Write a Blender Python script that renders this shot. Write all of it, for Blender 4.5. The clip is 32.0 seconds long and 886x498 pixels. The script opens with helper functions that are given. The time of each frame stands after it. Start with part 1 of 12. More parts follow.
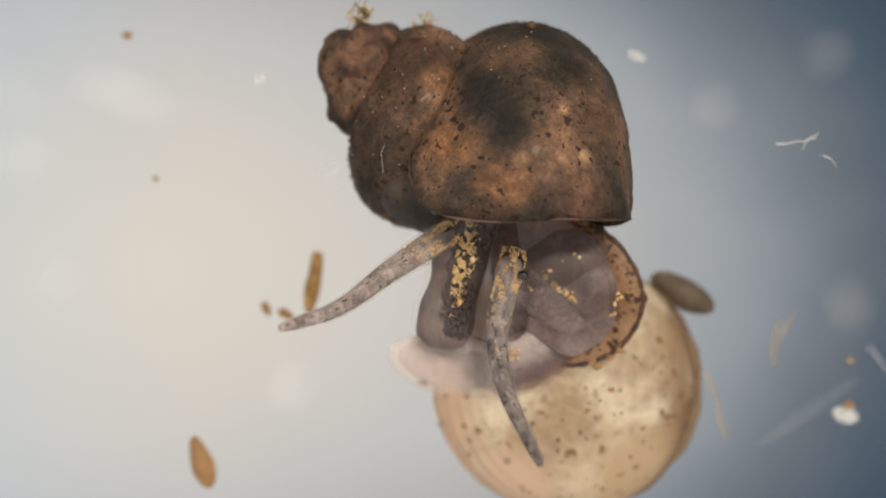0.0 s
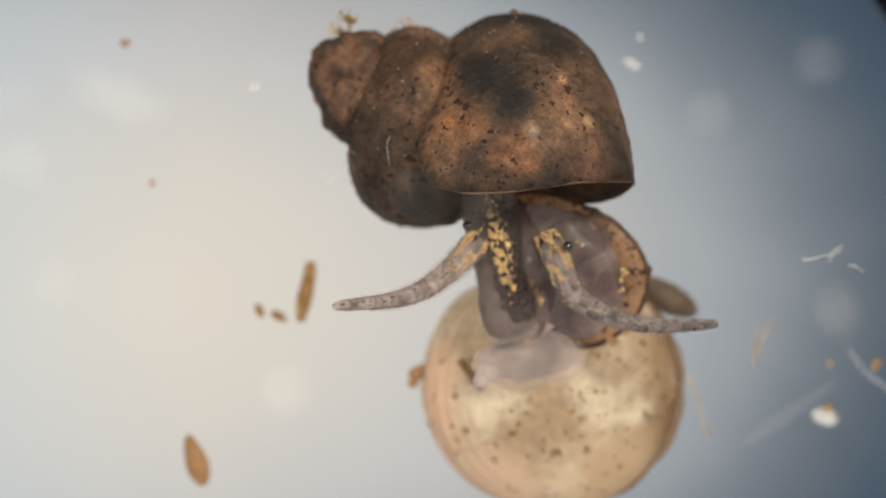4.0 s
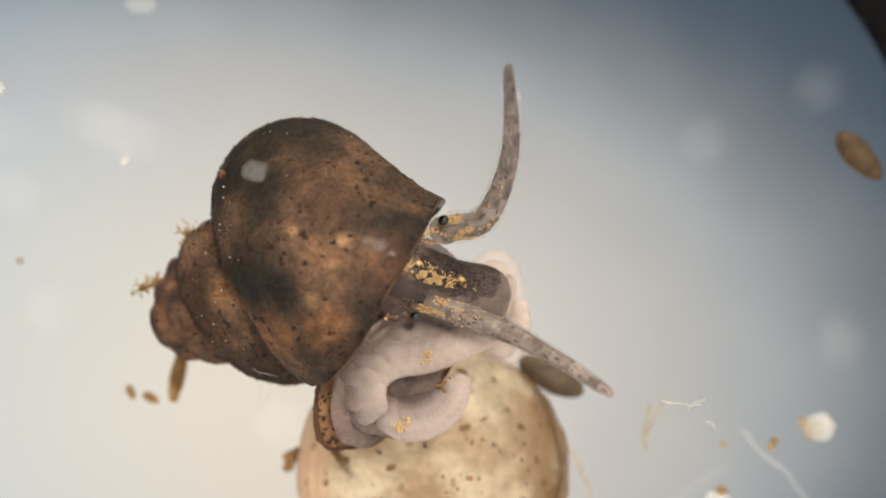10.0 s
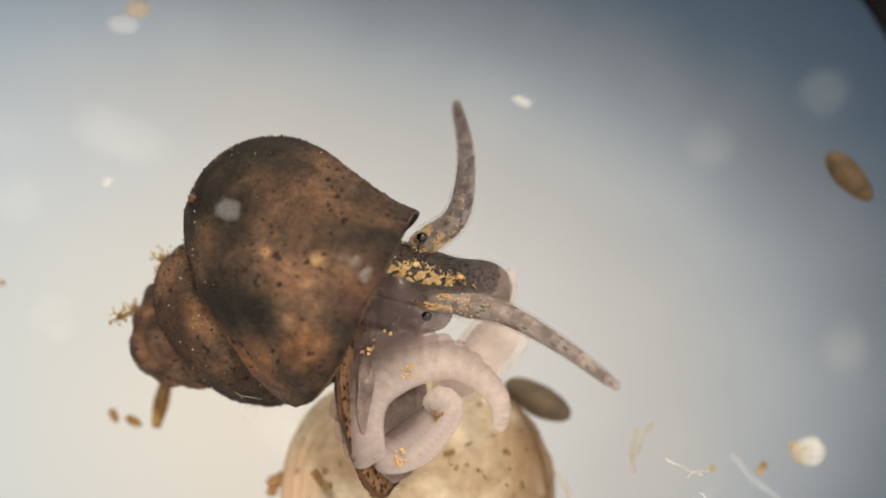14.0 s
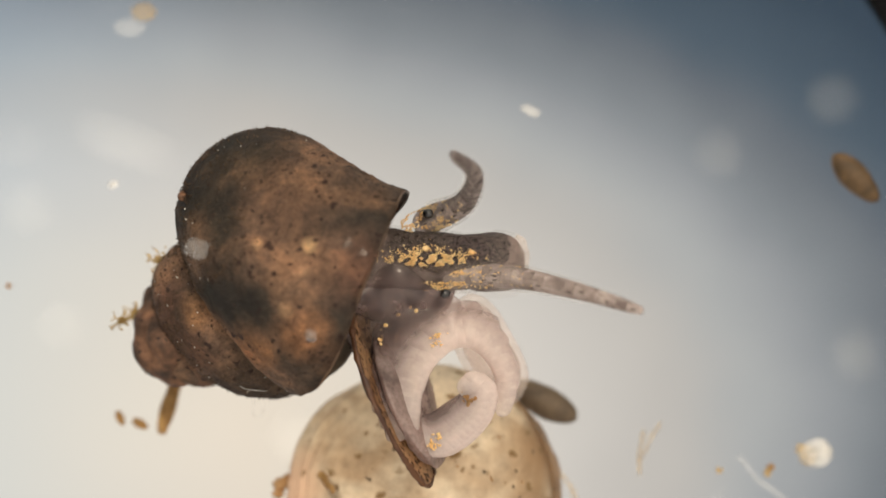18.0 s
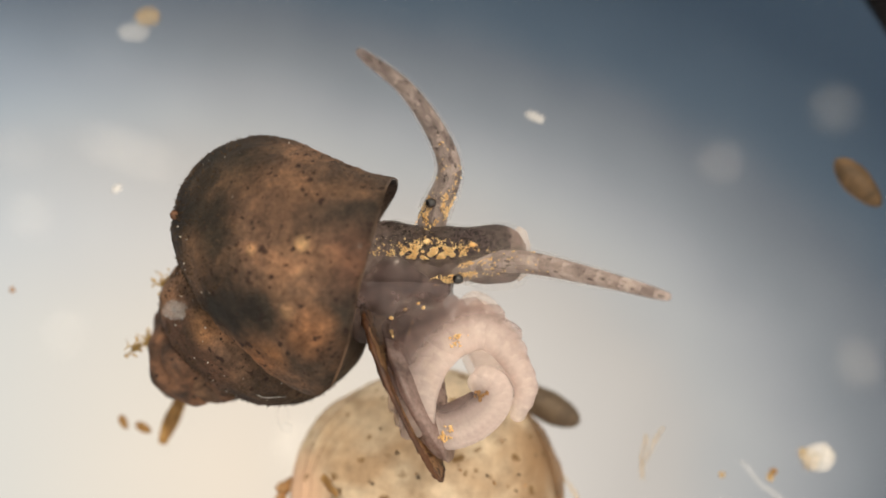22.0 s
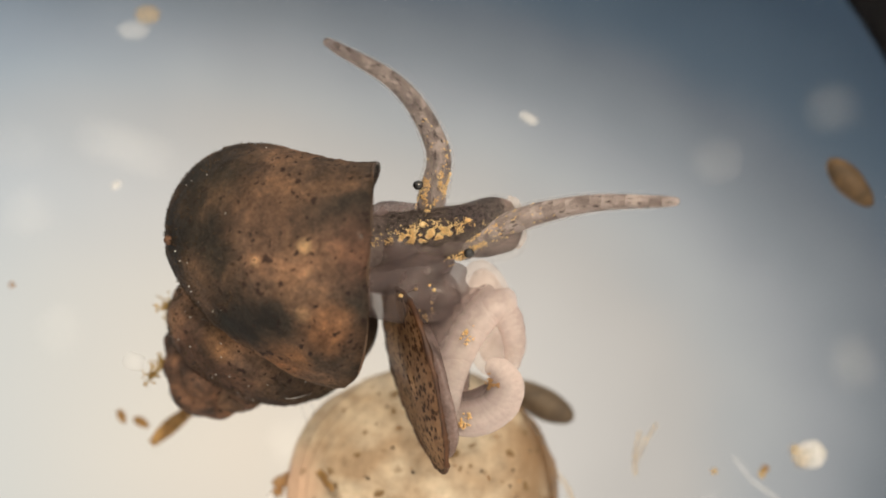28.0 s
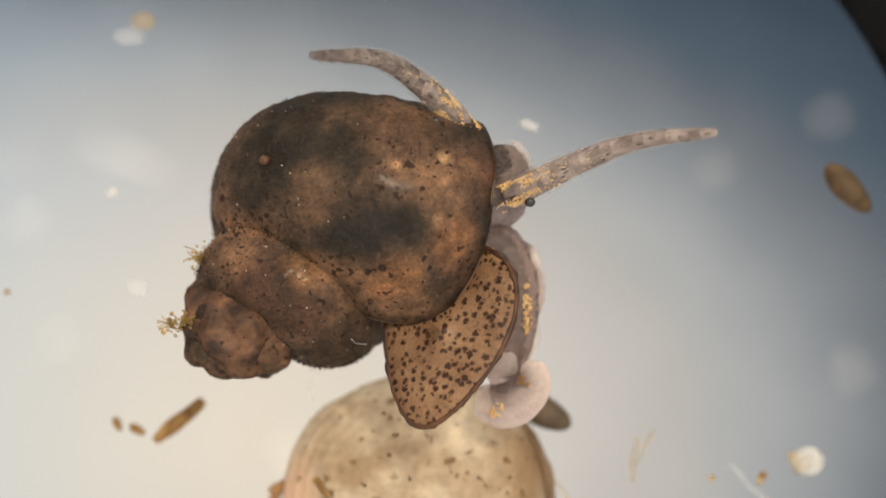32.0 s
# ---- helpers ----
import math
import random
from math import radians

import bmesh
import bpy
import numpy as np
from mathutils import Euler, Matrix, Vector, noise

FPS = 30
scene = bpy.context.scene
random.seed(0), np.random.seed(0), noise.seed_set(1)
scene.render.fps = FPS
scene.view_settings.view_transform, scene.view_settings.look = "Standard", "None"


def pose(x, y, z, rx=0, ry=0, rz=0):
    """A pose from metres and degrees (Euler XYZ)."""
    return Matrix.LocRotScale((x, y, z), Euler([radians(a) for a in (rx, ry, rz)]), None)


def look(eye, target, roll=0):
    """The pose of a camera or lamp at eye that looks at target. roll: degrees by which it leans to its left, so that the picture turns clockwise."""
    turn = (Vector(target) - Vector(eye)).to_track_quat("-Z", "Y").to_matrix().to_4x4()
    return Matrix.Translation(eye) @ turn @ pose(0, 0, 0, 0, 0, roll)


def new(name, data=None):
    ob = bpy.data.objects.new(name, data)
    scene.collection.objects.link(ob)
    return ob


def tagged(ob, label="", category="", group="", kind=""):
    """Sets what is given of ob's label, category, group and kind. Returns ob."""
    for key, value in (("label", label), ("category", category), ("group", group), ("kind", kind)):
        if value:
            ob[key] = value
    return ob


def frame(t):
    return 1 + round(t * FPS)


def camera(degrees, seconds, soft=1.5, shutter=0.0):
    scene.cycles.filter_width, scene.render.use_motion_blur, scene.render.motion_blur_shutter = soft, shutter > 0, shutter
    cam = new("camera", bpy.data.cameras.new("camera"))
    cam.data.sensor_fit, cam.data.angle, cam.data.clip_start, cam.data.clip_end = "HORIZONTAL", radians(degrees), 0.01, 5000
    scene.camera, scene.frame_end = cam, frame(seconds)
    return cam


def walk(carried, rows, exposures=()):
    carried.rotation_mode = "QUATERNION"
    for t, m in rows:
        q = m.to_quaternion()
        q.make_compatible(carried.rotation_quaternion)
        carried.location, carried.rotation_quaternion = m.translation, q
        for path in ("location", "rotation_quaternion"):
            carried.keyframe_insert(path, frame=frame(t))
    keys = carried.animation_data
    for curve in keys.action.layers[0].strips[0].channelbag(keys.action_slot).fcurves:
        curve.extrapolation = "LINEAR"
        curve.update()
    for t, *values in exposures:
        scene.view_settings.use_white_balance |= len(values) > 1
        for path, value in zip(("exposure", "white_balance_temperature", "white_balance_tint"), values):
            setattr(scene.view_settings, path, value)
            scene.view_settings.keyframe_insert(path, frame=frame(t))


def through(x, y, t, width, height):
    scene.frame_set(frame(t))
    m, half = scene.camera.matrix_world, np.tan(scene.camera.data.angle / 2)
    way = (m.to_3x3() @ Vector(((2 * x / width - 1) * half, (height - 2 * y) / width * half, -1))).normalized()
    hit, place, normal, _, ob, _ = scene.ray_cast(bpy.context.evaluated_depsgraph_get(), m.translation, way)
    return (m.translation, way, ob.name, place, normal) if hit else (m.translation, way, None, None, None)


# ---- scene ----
MM = 0.001
random.seed(11)


def millimetres(x, y, z, rx=0, ry=0, rz=0):
    """A pose from millimetres and degrees."""
    return pose(x * MM, y * MM, z * MM, rx, ry, rz)


# ---- camera: a macro lens about 29 mm above the glass ----
cam = camera(30, 32.0, soft=1.8)
cam.data.dof.use_dof = True
cam.data.dof.focus_distance = 25.4 * MM
cam.data.dof.aperture_fstop = 76
PATH = [(0, millimetres(-1.609, -0.4, 29.476, -0.175, -0.769, -0.236)),
        (0.5, millimetres(-1.266, -0.368, 29.326, -0.236, 0.09, -1.066)),
        (1, millimetres(-1.268, -0.387, 29.355, -0.204, 0.203, -1.027)),
        (1.5, millimetres(-1.182, -0.292, 29.221, -0.363, 0.373, -0.872)),
        (2, millimetres(-1.355, -0.491, 30.001, -0.011, -0.133, -0.722)),
        (2.5, millimetres(-1.453, -0.361, 29.972, -0.163, -0.38, -0.232)),
        (3, millimetres(-1.517, -0.511, 29.656, 0.063, -0.588, -0.7)),
        (3.5, millimetres(-1.525, -0.393, 30.189, -0.039, -0.792, -0.014)),
        (5.5, millimetres(-1.171, -0.462, 29.676, 0.071, -1.097, 0.061)),
        (6, millimetres(0, 0, 29.26, -0.097, -0.502, 0.03)),
        (6.5, millimetres(0.534, 0.268, 29.193, -0.204, -0.187, -0.186)),
        (7, millimetres(0.601, 0.354, 29.136, -0.193, -0.026, -0.206)),
        (7.5, millimetres(0.586, 0.359, 29.109, -0.135, 0.013, -0.097)),
        (8, millimetres(0.533, 0.33, 29.134, 0.004, -0.135, -0.154)),
        (8.5, millimetres(0.547, 0.338, 29.138, 0.11, -0.193, -0.21)),
        (9, millimetres(0.589, 0.332, 29.203, 0.276, -0.212, -0.231)),
        (9.5, millimetres(0.546, 0.282, 29.164, 0.52, -0.317, -0.22)),
        (10, millimetres(1.25, 0.699, 29.148, 0.486, 0.213, -0.325)),
        (10.5, millimetres(1.491, 1.138, 28.464, 0.068, 0.338, -0.304)),
        (11, millimetres(1.589, 1.242, 28.396, 0.063, 0.42, -0.271)),
        (11.5, millimetres(1.682, 1.209, 28.424, 0.128, 0.57, -0.426)),
        (12, millimetres(1.658, 1.212, 28.411, 0.189, 0.548, -0.324)),
        (12.5, millimetres(1.717, 1.195, 28.438, 0.219, 0.632, -0.264)),
        (13, millimetres(1.678, 1.119, 28.362, 0.305, 0.553, -0.242)),
        (13.5, millimetres(1.639, 1.013, 29.302, 0.652, 0.474, -0.385)),
        (14, millimetres(1.697, 1.052, 28.857, 0.548, 0.602, -0.35)),
        (14.5, millimetres(1.703, 1.034, 28.801, 0.594, 0.648, -0.382)),
        (16.5, millimetres(1.722, 0.935, 28.846, 0.849, 0.751, -0.38)),
        (17, millimetres(1.718, 0.919, 28.858, 0.889, 0.769, -0.409)),
        (17.5, millimetres(1.723, 0.934, 28.831, 0.857, 0.815, -0.421)),
        (18, millimetres(1.74, 0.917, 28.842, 0.884, 0.9, -0.45)),
        (18.5, millimetres(1.731, 0.912, 28.901, 0.888, 0.9, -0.473)),
        (19, millimetres(1.73, 0.931, 28.887, 0.856, 0.949, -0.361)),
        (19.5, millimetres(1.739, 0.864, 28.89, 0.971, 0.964, -0.466)),
        (20, millimetres(1.735, 0.863, 28.908, 0.981, 0.958, -0.433)),
        (20.5, millimetres(1.75, 0.831, 28.903, 1.081, 0.965, -0.399)),
        (21, millimetres(1.722, 0.827, 28.877, 1.145, 0.923, -0.416)),
        (21.5, millimetres(1.743, 0.826, 28.887, 1.162, 0.98, -0.433)),
        (22, millimetres(1.732, 0.84, 28.884, 1.184, 0.986, -0.407)),
        (22.5, millimetres(1.734, 0.83, 28.886, 1.234, 0.989, -0.42)),
        (23, millimetres(1.732, 0.858, 28.888, 1.231, 0.967, -0.222)),
        (23.5, millimetres(1.687, 0.812, 29.211, 1.348, 0.858, -0.448)),
        (24, millimetres(1.723, 0.813, 29.107, 1.327, 0.905, -0.363)),
        (24.5, millimetres(1.718, 0.821, 29.135, 1.264, 0.889, -0.375)),
        (25, millimetres(1.723, 0.801, 29.124, 1.24, 0.902, -0.342)),
        (25.5, millimetres(1.741, 0.786, 29.135, 1.216, 0.857, -0.224)),
        (27.5, millimetres(1.731, 0.791, 29.145, 1.197, 0.808, -0.214)),
        (28, millimetres(1.753, 0.824, 29.156, 1.123, 0.878, -0.137)),
        (28.5, millimetres(1.743, 0.813, 29.108, 1.139, 0.878, -0.302)),
        (29, millimetres(1.712, 0.807, 29.12, 1.193, 0.828, -0.236)),
        (29.5, millimetres(1.728, 0.793, 29.136, 1.232, 0.854, -0.259)),
        (30, millimetres(1.75, 0.73, 29.116, 1.319, 0.847, -0.225)),
        (30.5, millimetres(1.726, 0.711, 29.135, 1.403, 0.811, -0.12)),
        (31, millimetres(1.713, 0.708, 29.395, 1.474, 0.769, -0.187)),
        (31.5, millimetres(1.762, 0.755, 29.095, 1.411, 0.765, -0.232)),
        (32, millimetres(1.787, 0.77, 29.081, 1.453, 0.828, -0.213))]
walk(cam, PATH, [(0, -0.02, 6380, 10), (3.5, 0.01, 6380, 10), (6, 0.13, 6430, 10), (7.5, 0.13, 6500, 10), (9, 0.06, 6600, 10), (10, 0.13, 6680, 10), (14, 0.12, 6730, 10), (19, 0.14, 6830, 11), (21, 0.15, 6920, 12), (22, 0.22, 6920, 12), (23, 0.14, 6920, 12), (25, 0.15, 6920, 12), (28, 0.12, 6880, 11), (32, 0.1, 6840, 11)])

# ---- light: a glowing diffuser below the glass, a soft lamp above ----
world = bpy.data.worlds.new("room")
scene.world = world
world.use_nodes = True
world.node_tree.nodes["Background"].inputs[0].default_value = (1.0, 0.94, 0.85, 1)
world.node_tree.nodes["Background"].inputs[1].default_value = 0.92
lamp = new("key_lamp", bpy.data.lights.new("key_lamp", "SUN"))
lamp.data.energy = 2.6
lamp.data.angle = radians(8)
lamp.data.color = (1.0, 0.86, 0.68)
lamp.matrix_world = look((0.02, 0.03, 0.08), (0, 0, 0))
under = new("substage_lamp", bpy.data.lights.new("substage_lamp", "AREA"))
under.data.shape = "DISK"
under.data.size = 74 * MM
under.data.energy = 0.10
under.data.color = (1.0, 0.86, 0.68)
under.matrix_world = look((-3 * MM, -4 * MM, -96 * MM), (-3 * MM, -4 * MM, 0))


# ---- materials ----
def ramp(nt, fac, stops):
    r = nt.nodes.new("ShaderNodeValToRGB")
    els = r.color_ramp.elements
    while len(els) < len(stops):
        els.new(0.5)
    for e, (p, c) in zip(els, stops):
        e.position, e.color = p, (*c, 1)
    nt.links.new(fac, r.inputs[0])
    return r.outputs[0]


def noise_tex(nt, co, per_mm, detail=6, rough=0.6, distort=0.0):
    n = nt.nodes.new("ShaderNodeTexNoise")
    n.inputs["Scale"].default_value = per_mm / MM
    n.inputs["Detail"].default_value = detail
    n.inputs["Roughness"].default_value = rough
    n.inputs["Distortion"].default_value = distort
    nt.links.new(co, n.inputs["Vector"])
    return n.outputs["Fac"]


def blend(nt, fac, a, b, kind="MIX"):
    m = nt.nodes.new("ShaderNodeMix")
    m.data_type, m.blend_type = "RGBA", kind
    for socket, v in ((m.inputs[0], fac), (m.inputs[6], a), (m.inputs[7], b)):
        if isinstance(v, (int, float)):
            socket.default_value = v
        elif isinstance(v, tuple):
            socket.default_value = (*v, 1)
        else:
            nt.links.new(v, socket)
    return m.outputs[2]


def skin(name, dark, light, grain=3.0, patch=0.8, spots=None, spot_scale=4.0, spot_at=0.62, rough=0.5, through=0.0, clear=0.0, bump=0.02, coat=0.0, blotch=None, vary=False, tint=(1, 1, 1), stretch=1.0):
    """A natural surface: two tones by grain, patches, dark spots; lets light through and shows what lies behind by the given shares."""
    m = bpy.data.materials.new(name)
    m.use_nodes = True
    nt = m.node_tree
    nt.nodes.clear()
    co = nt.nodes.new("ShaderNodeTexCoord").outputs["Object"]
    if vary:
        own = nt.nodes.new("ShaderNodeVectorMath")
        own.operation = "MULTIPLY_ADD"
        nt.links.new(nt.nodes.new("ShaderNodeObjectInfo").outputs["Random"], own.inputs[0])
        own.inputs[1].default_value = (70 * MM, 40 * MM, 20 * MM)
        nt.links.new(co, own.inputs[2])
        co = own.outputs[0]
    if stretch != 1:
        drawn = nt.nodes.new("ShaderNodeVectorMath")
        drawn.operation = "MULTIPLY"
        nt.links.new(co, drawn.inputs[0])
        drawn.inputs[1].default_value = (1 / stretch, 1, 1)
        co = drawn.outputs[0]
    fine = noise_tex(nt, co, grain, 8, 0.65)
    wide = noise_tex(nt, co, patch, 3, 0.5, 0.4)
    col = ramp(nt, wide, [(0.35, dark), (0.65, light)])
    shade = ramp(nt, fine, [(0.3, (0.6, 0.6, 0.6)), (0.7, (1.15, 1.15, 1.15))])
    col = blend(nt, 0.8, col, shade, "MULTIPLY")
    for centre, radius, tone in blotch or ():
        d = nt.nodes.new("ShaderNodeVectorMath")
        d.operation = "DISTANCE"
        d.inputs[1].default_value = [v * MM for v in centre]
        nt.links.new(co, d.inputs[0])
        sub = nt.nodes.new("ShaderNodeMath")
        sub.operation = "MULTIPLY_ADD"
        nt.links.new(wide, sub.inputs[0])
        sub.inputs[1].default_value = radius * MM * 1.2
        nt.links.new(d.outputs["Value"], sub.inputs[2])
        dv = nt.nodes.new("ShaderNodeMath")
        dv.operation = "DIVIDE"
        nt.links.new(sub.outputs[0], dv.inputs[0])
        dv.inputs[1].default_value = radius * MM * 2
        mask = ramp(nt, dv.outputs[0], [(0.62, (1, 1, 1)), (0.92, (0, 0, 0))])
        col = blend(nt, mask, col, tone)
    if spots:
        v = nt.nodes.new("ShaderNodeTexVoronoi")
        v.inputs["Scale"].default_value = spot_scale / MM
        v.inputs["Randomness"].default_value = 1.0
        wob = nt.nodes.new("ShaderNodeVectorMath")
        wob.operation = "ADD"
        wn = nt.nodes.new("ShaderNodeTexNoise")
        wn.inputs["Scale"].default_value = spot_scale * 1.7 / MM
        nt.links.new(co, wn.inputs["Vector"])
        ws = nt.nodes.new("ShaderNodeVectorMath")
        ws.operation = "SCALE"
        ws.inputs["Scale"].default_value = 0.22 * MM / spot_scale * 4
        nt.links.new(wn.outputs["Color"], ws.inputs[0])
        nt.links.new(co, wob.inputs[0])
        nt.links.new(ws.outputs[0], wob.inputs[1])
        nt.links.new(wob.outputs[0], v.inputs["Vector"])
        size = nt.nodes.new("ShaderNodeMath")
        size.operation = "MULTIPLY_ADD"
        nt.links.new(v.outputs["Color"], size.inputs[0])
        size.inputs[1].default_value = 0.35
        nt.links.new(v.outputs["Distance"], size.inputs[2])
        mask = ramp(nt, size.outputs[0], [(max(0.0, spot_at - 0.40), (1, 1, 1)), (spot_at - 0.20, (0, 0, 0))])
        col = blend(nt, mask, col, spots)
    b = nt.nodes.new("ShaderNodeBsdfPrincipled")
    nt.links.new(col, b.inputs["Base Color"])
    b.inputs["Roughness"].default_value = rough
    b.inputs["Coat Weight"].default_value = coat
    b.inputs["Coat Roughness"].default_value = 0.15
    bp = nt.nodes.new("ShaderNodeBump")
    bp.inputs["Strength"].default_value = 0.6
    bp.inputs["Distance"].default_value = bump * MM
    nt.links.new(fine, bp.inputs["Height"])
    nt.links.new(bp.outputs[0], b.inputs["Normal"])
    shader = b.outputs[0]

    def mixed(share, other):
        mx = nt.nodes.new("ShaderNodeMixShader")
        mx.inputs[0].default_value = share
        nt.links.new(shader, mx.inputs[1])
        nt.links.new(other, mx.inputs[2])
        return mx.outputs[0]

    if through:
        t = nt.nodes.new("ShaderNodeBsdfTranslucent")
        nt.links.new(col, t.inputs[0])
        shader = mixed(through, t.outputs[0])
    if clear:
        t = nt.nodes.new("ShaderNodeBsdfTransparent")
        t.inputs[0].default_value = (*tint, 1)
        shader = mixed(clear, t.outputs[0])
    nt.links.new(shader, nt.nodes.new("ShaderNodeOutputMaterial").inputs[0])
    return m


# tone zones of the shell, pigment with painted shade and highlights: centre in millimetres, radius, colour, strength
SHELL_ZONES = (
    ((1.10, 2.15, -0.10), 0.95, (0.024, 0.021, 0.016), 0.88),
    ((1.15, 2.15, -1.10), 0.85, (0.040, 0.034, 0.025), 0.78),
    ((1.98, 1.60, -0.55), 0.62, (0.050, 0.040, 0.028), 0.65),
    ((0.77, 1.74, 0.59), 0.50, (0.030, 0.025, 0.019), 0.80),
    # lower whorl: shade at the suture and underside, painted as dark tones
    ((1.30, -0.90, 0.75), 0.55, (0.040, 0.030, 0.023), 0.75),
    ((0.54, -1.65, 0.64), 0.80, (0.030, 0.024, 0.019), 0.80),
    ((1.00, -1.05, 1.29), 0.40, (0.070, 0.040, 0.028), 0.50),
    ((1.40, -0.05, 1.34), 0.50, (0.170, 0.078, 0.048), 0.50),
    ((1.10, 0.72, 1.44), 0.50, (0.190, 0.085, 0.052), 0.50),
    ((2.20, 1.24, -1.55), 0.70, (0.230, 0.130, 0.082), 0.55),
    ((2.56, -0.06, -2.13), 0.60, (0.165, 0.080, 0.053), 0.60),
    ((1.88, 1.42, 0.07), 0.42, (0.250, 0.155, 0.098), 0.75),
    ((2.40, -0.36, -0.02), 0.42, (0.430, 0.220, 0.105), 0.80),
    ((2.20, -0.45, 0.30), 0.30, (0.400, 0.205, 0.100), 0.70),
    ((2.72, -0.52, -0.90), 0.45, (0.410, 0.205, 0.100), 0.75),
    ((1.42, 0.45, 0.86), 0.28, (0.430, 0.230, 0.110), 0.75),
    # shade of the underside, painted in
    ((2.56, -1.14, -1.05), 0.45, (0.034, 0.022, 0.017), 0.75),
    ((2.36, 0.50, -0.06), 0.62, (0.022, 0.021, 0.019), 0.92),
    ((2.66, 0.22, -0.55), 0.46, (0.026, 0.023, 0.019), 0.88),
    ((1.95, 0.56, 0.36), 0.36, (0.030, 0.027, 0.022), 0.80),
    # small soft highlights, painted as bright amber spots
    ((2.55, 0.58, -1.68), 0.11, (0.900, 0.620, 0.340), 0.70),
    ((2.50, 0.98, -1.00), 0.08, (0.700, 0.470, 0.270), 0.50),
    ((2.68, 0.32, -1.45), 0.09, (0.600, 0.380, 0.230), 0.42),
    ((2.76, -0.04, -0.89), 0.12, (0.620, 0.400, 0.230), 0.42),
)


def shell_skin():
    """Horny brown shell with amber windows, dark mottling, spots of uneven size and a dull grainy film of algae."""
    m = skin("brown_shell", (0.064, 0.049, 0.037), (0.240, 0.150, 0.102), 9, 0.62, rough=0.5, through=0.5, bump=0.15, coat=0.06)
    nt = m.node_tree
    co = nt.nodes.new("ShaderNodeTexCoord").outputs["Object"]
    bsdf = next(n for n in nt.nodes if n.type == "BSDF_PRINCIPLED")
    col = bsdf.inputs["Base Color"].links[0].from_socket
    amber = ramp(nt, noise_tex(nt, co, 1.15, 3, 0.55, 0.1), [(0.47, (0, 0, 0)), (0.64, (1, 1, 1))])
    col = blend(nt, amber, col, blend(nt, 0.45, col, (0.43, 0.25, 0.145)))
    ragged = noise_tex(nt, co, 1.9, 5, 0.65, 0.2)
    # zones lay pigment, shade and highlights into the base colour
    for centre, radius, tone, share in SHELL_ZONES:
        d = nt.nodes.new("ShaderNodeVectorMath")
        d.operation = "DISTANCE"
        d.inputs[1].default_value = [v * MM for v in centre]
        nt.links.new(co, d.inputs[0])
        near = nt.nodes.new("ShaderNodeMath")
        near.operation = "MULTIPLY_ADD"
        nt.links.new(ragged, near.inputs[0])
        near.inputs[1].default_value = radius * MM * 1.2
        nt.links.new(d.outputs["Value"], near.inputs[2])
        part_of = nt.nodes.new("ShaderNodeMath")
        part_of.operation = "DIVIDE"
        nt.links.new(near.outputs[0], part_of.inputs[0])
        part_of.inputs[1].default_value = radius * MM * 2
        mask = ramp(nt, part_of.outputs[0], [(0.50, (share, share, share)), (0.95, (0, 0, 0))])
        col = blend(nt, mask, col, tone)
    murk = ramp(nt, noise_tex(nt, co, 3.2, 8, 0.78, 0.1), [(0.34, (0.42, 0.38, 0.36)), (0.50, (1.0, 0.97, 0.95)), (0.66, (1.75, 1.62, 1.48))])
    col = blend(nt, 0.9, col, murk, "MULTIPLY")
    wob = nt.nodes.new("ShaderNodeVectorMath")
    wob.operation = "MULTIPLY_ADD"
    wn = nt.nodes.new("ShaderNodeTexNoise")
    wn.inputs["Scale"].default_value = 6 / MM
    nt.links.new(co, wn.inputs["Vector"])
    nt.links.new(wn.outputs["Color"], wob.inputs[0])
    wob.inputs[1].default_value = (0.22 * MM, 0.22 * MM, 0.22 * MM)
    nt.links.new(co, wob.inputs[2])
    where = noise_tex(nt, co, 0.9, 3, 0.6)
    for per_mm, low, high in ((4.2, 0.31, 0.38), (8.6, 0.38, 0.44)):
        v = nt.nodes.new("ShaderNodeTexVoronoi")
        v.inputs["Scale"].default_value = per_mm / MM
        nt.links.new(wob.outputs[0], v.inputs["Vector"])
        size = nt.nodes.new("ShaderNodeMath")
        size.operation = "MULTIPLY_ADD"
        nt.links.new(v.outputs["Color"], size.inputs[0])
        size.inputs[1].default_value = 0.55
        nt.links.new(v.outputs["Distance"], size.inputs[2])
        less = nt.nodes.new("ShaderNodeMath")
        less.operation = "MULTIPLY_ADD"
        nt.links.new(where, less.inputs[0])
        less.inputs[1].default_value = -0.7
        nt.links.new(size.outputs[0], less.inputs[2])
        shift = nt.nodes.new("ShaderNodeMath")
        shift.operation = "ADD"
        shift.inputs[1].default_value = 0.35
        nt.links.new(less.outputs[0], shift.inputs[0])
        mask = ramp(nt, shift.outputs[0], [(low, (0.9, 0.9, 0.9)), (high, (0, 0, 0))])
        col = blend(nt, mask, col, (0.034, 0.014, 0.009))
    grain = ramp(nt, noise_tex(nt, co, 19, 4, 0.75), [(0.33, (0.52, 0.52, 0.52)), (0.67, (1.5, 1.5, 1.46))])
    col = blend(nt, 0.55, col, grain, "MULTIPLY")
    cloud = ramp(nt, noise_tex(nt, co, 0.85, 4, 0.6, 0.5), [(0.36, (0.42, 0.42, 0.42)), (0.52, (1.0, 0.98, 0.96)), (0.68, (1.55, 1.42, 1.30))])
    col = blend(nt, 0.5, col, cloud, "MULTIPLY")
    for n in nt.nodes:
        if n.type in ("BSDF_PRINCIPLED", "BSDF_TRANSLUCENT"):
            nt.links.new(col, n.inputs[0])
    return m


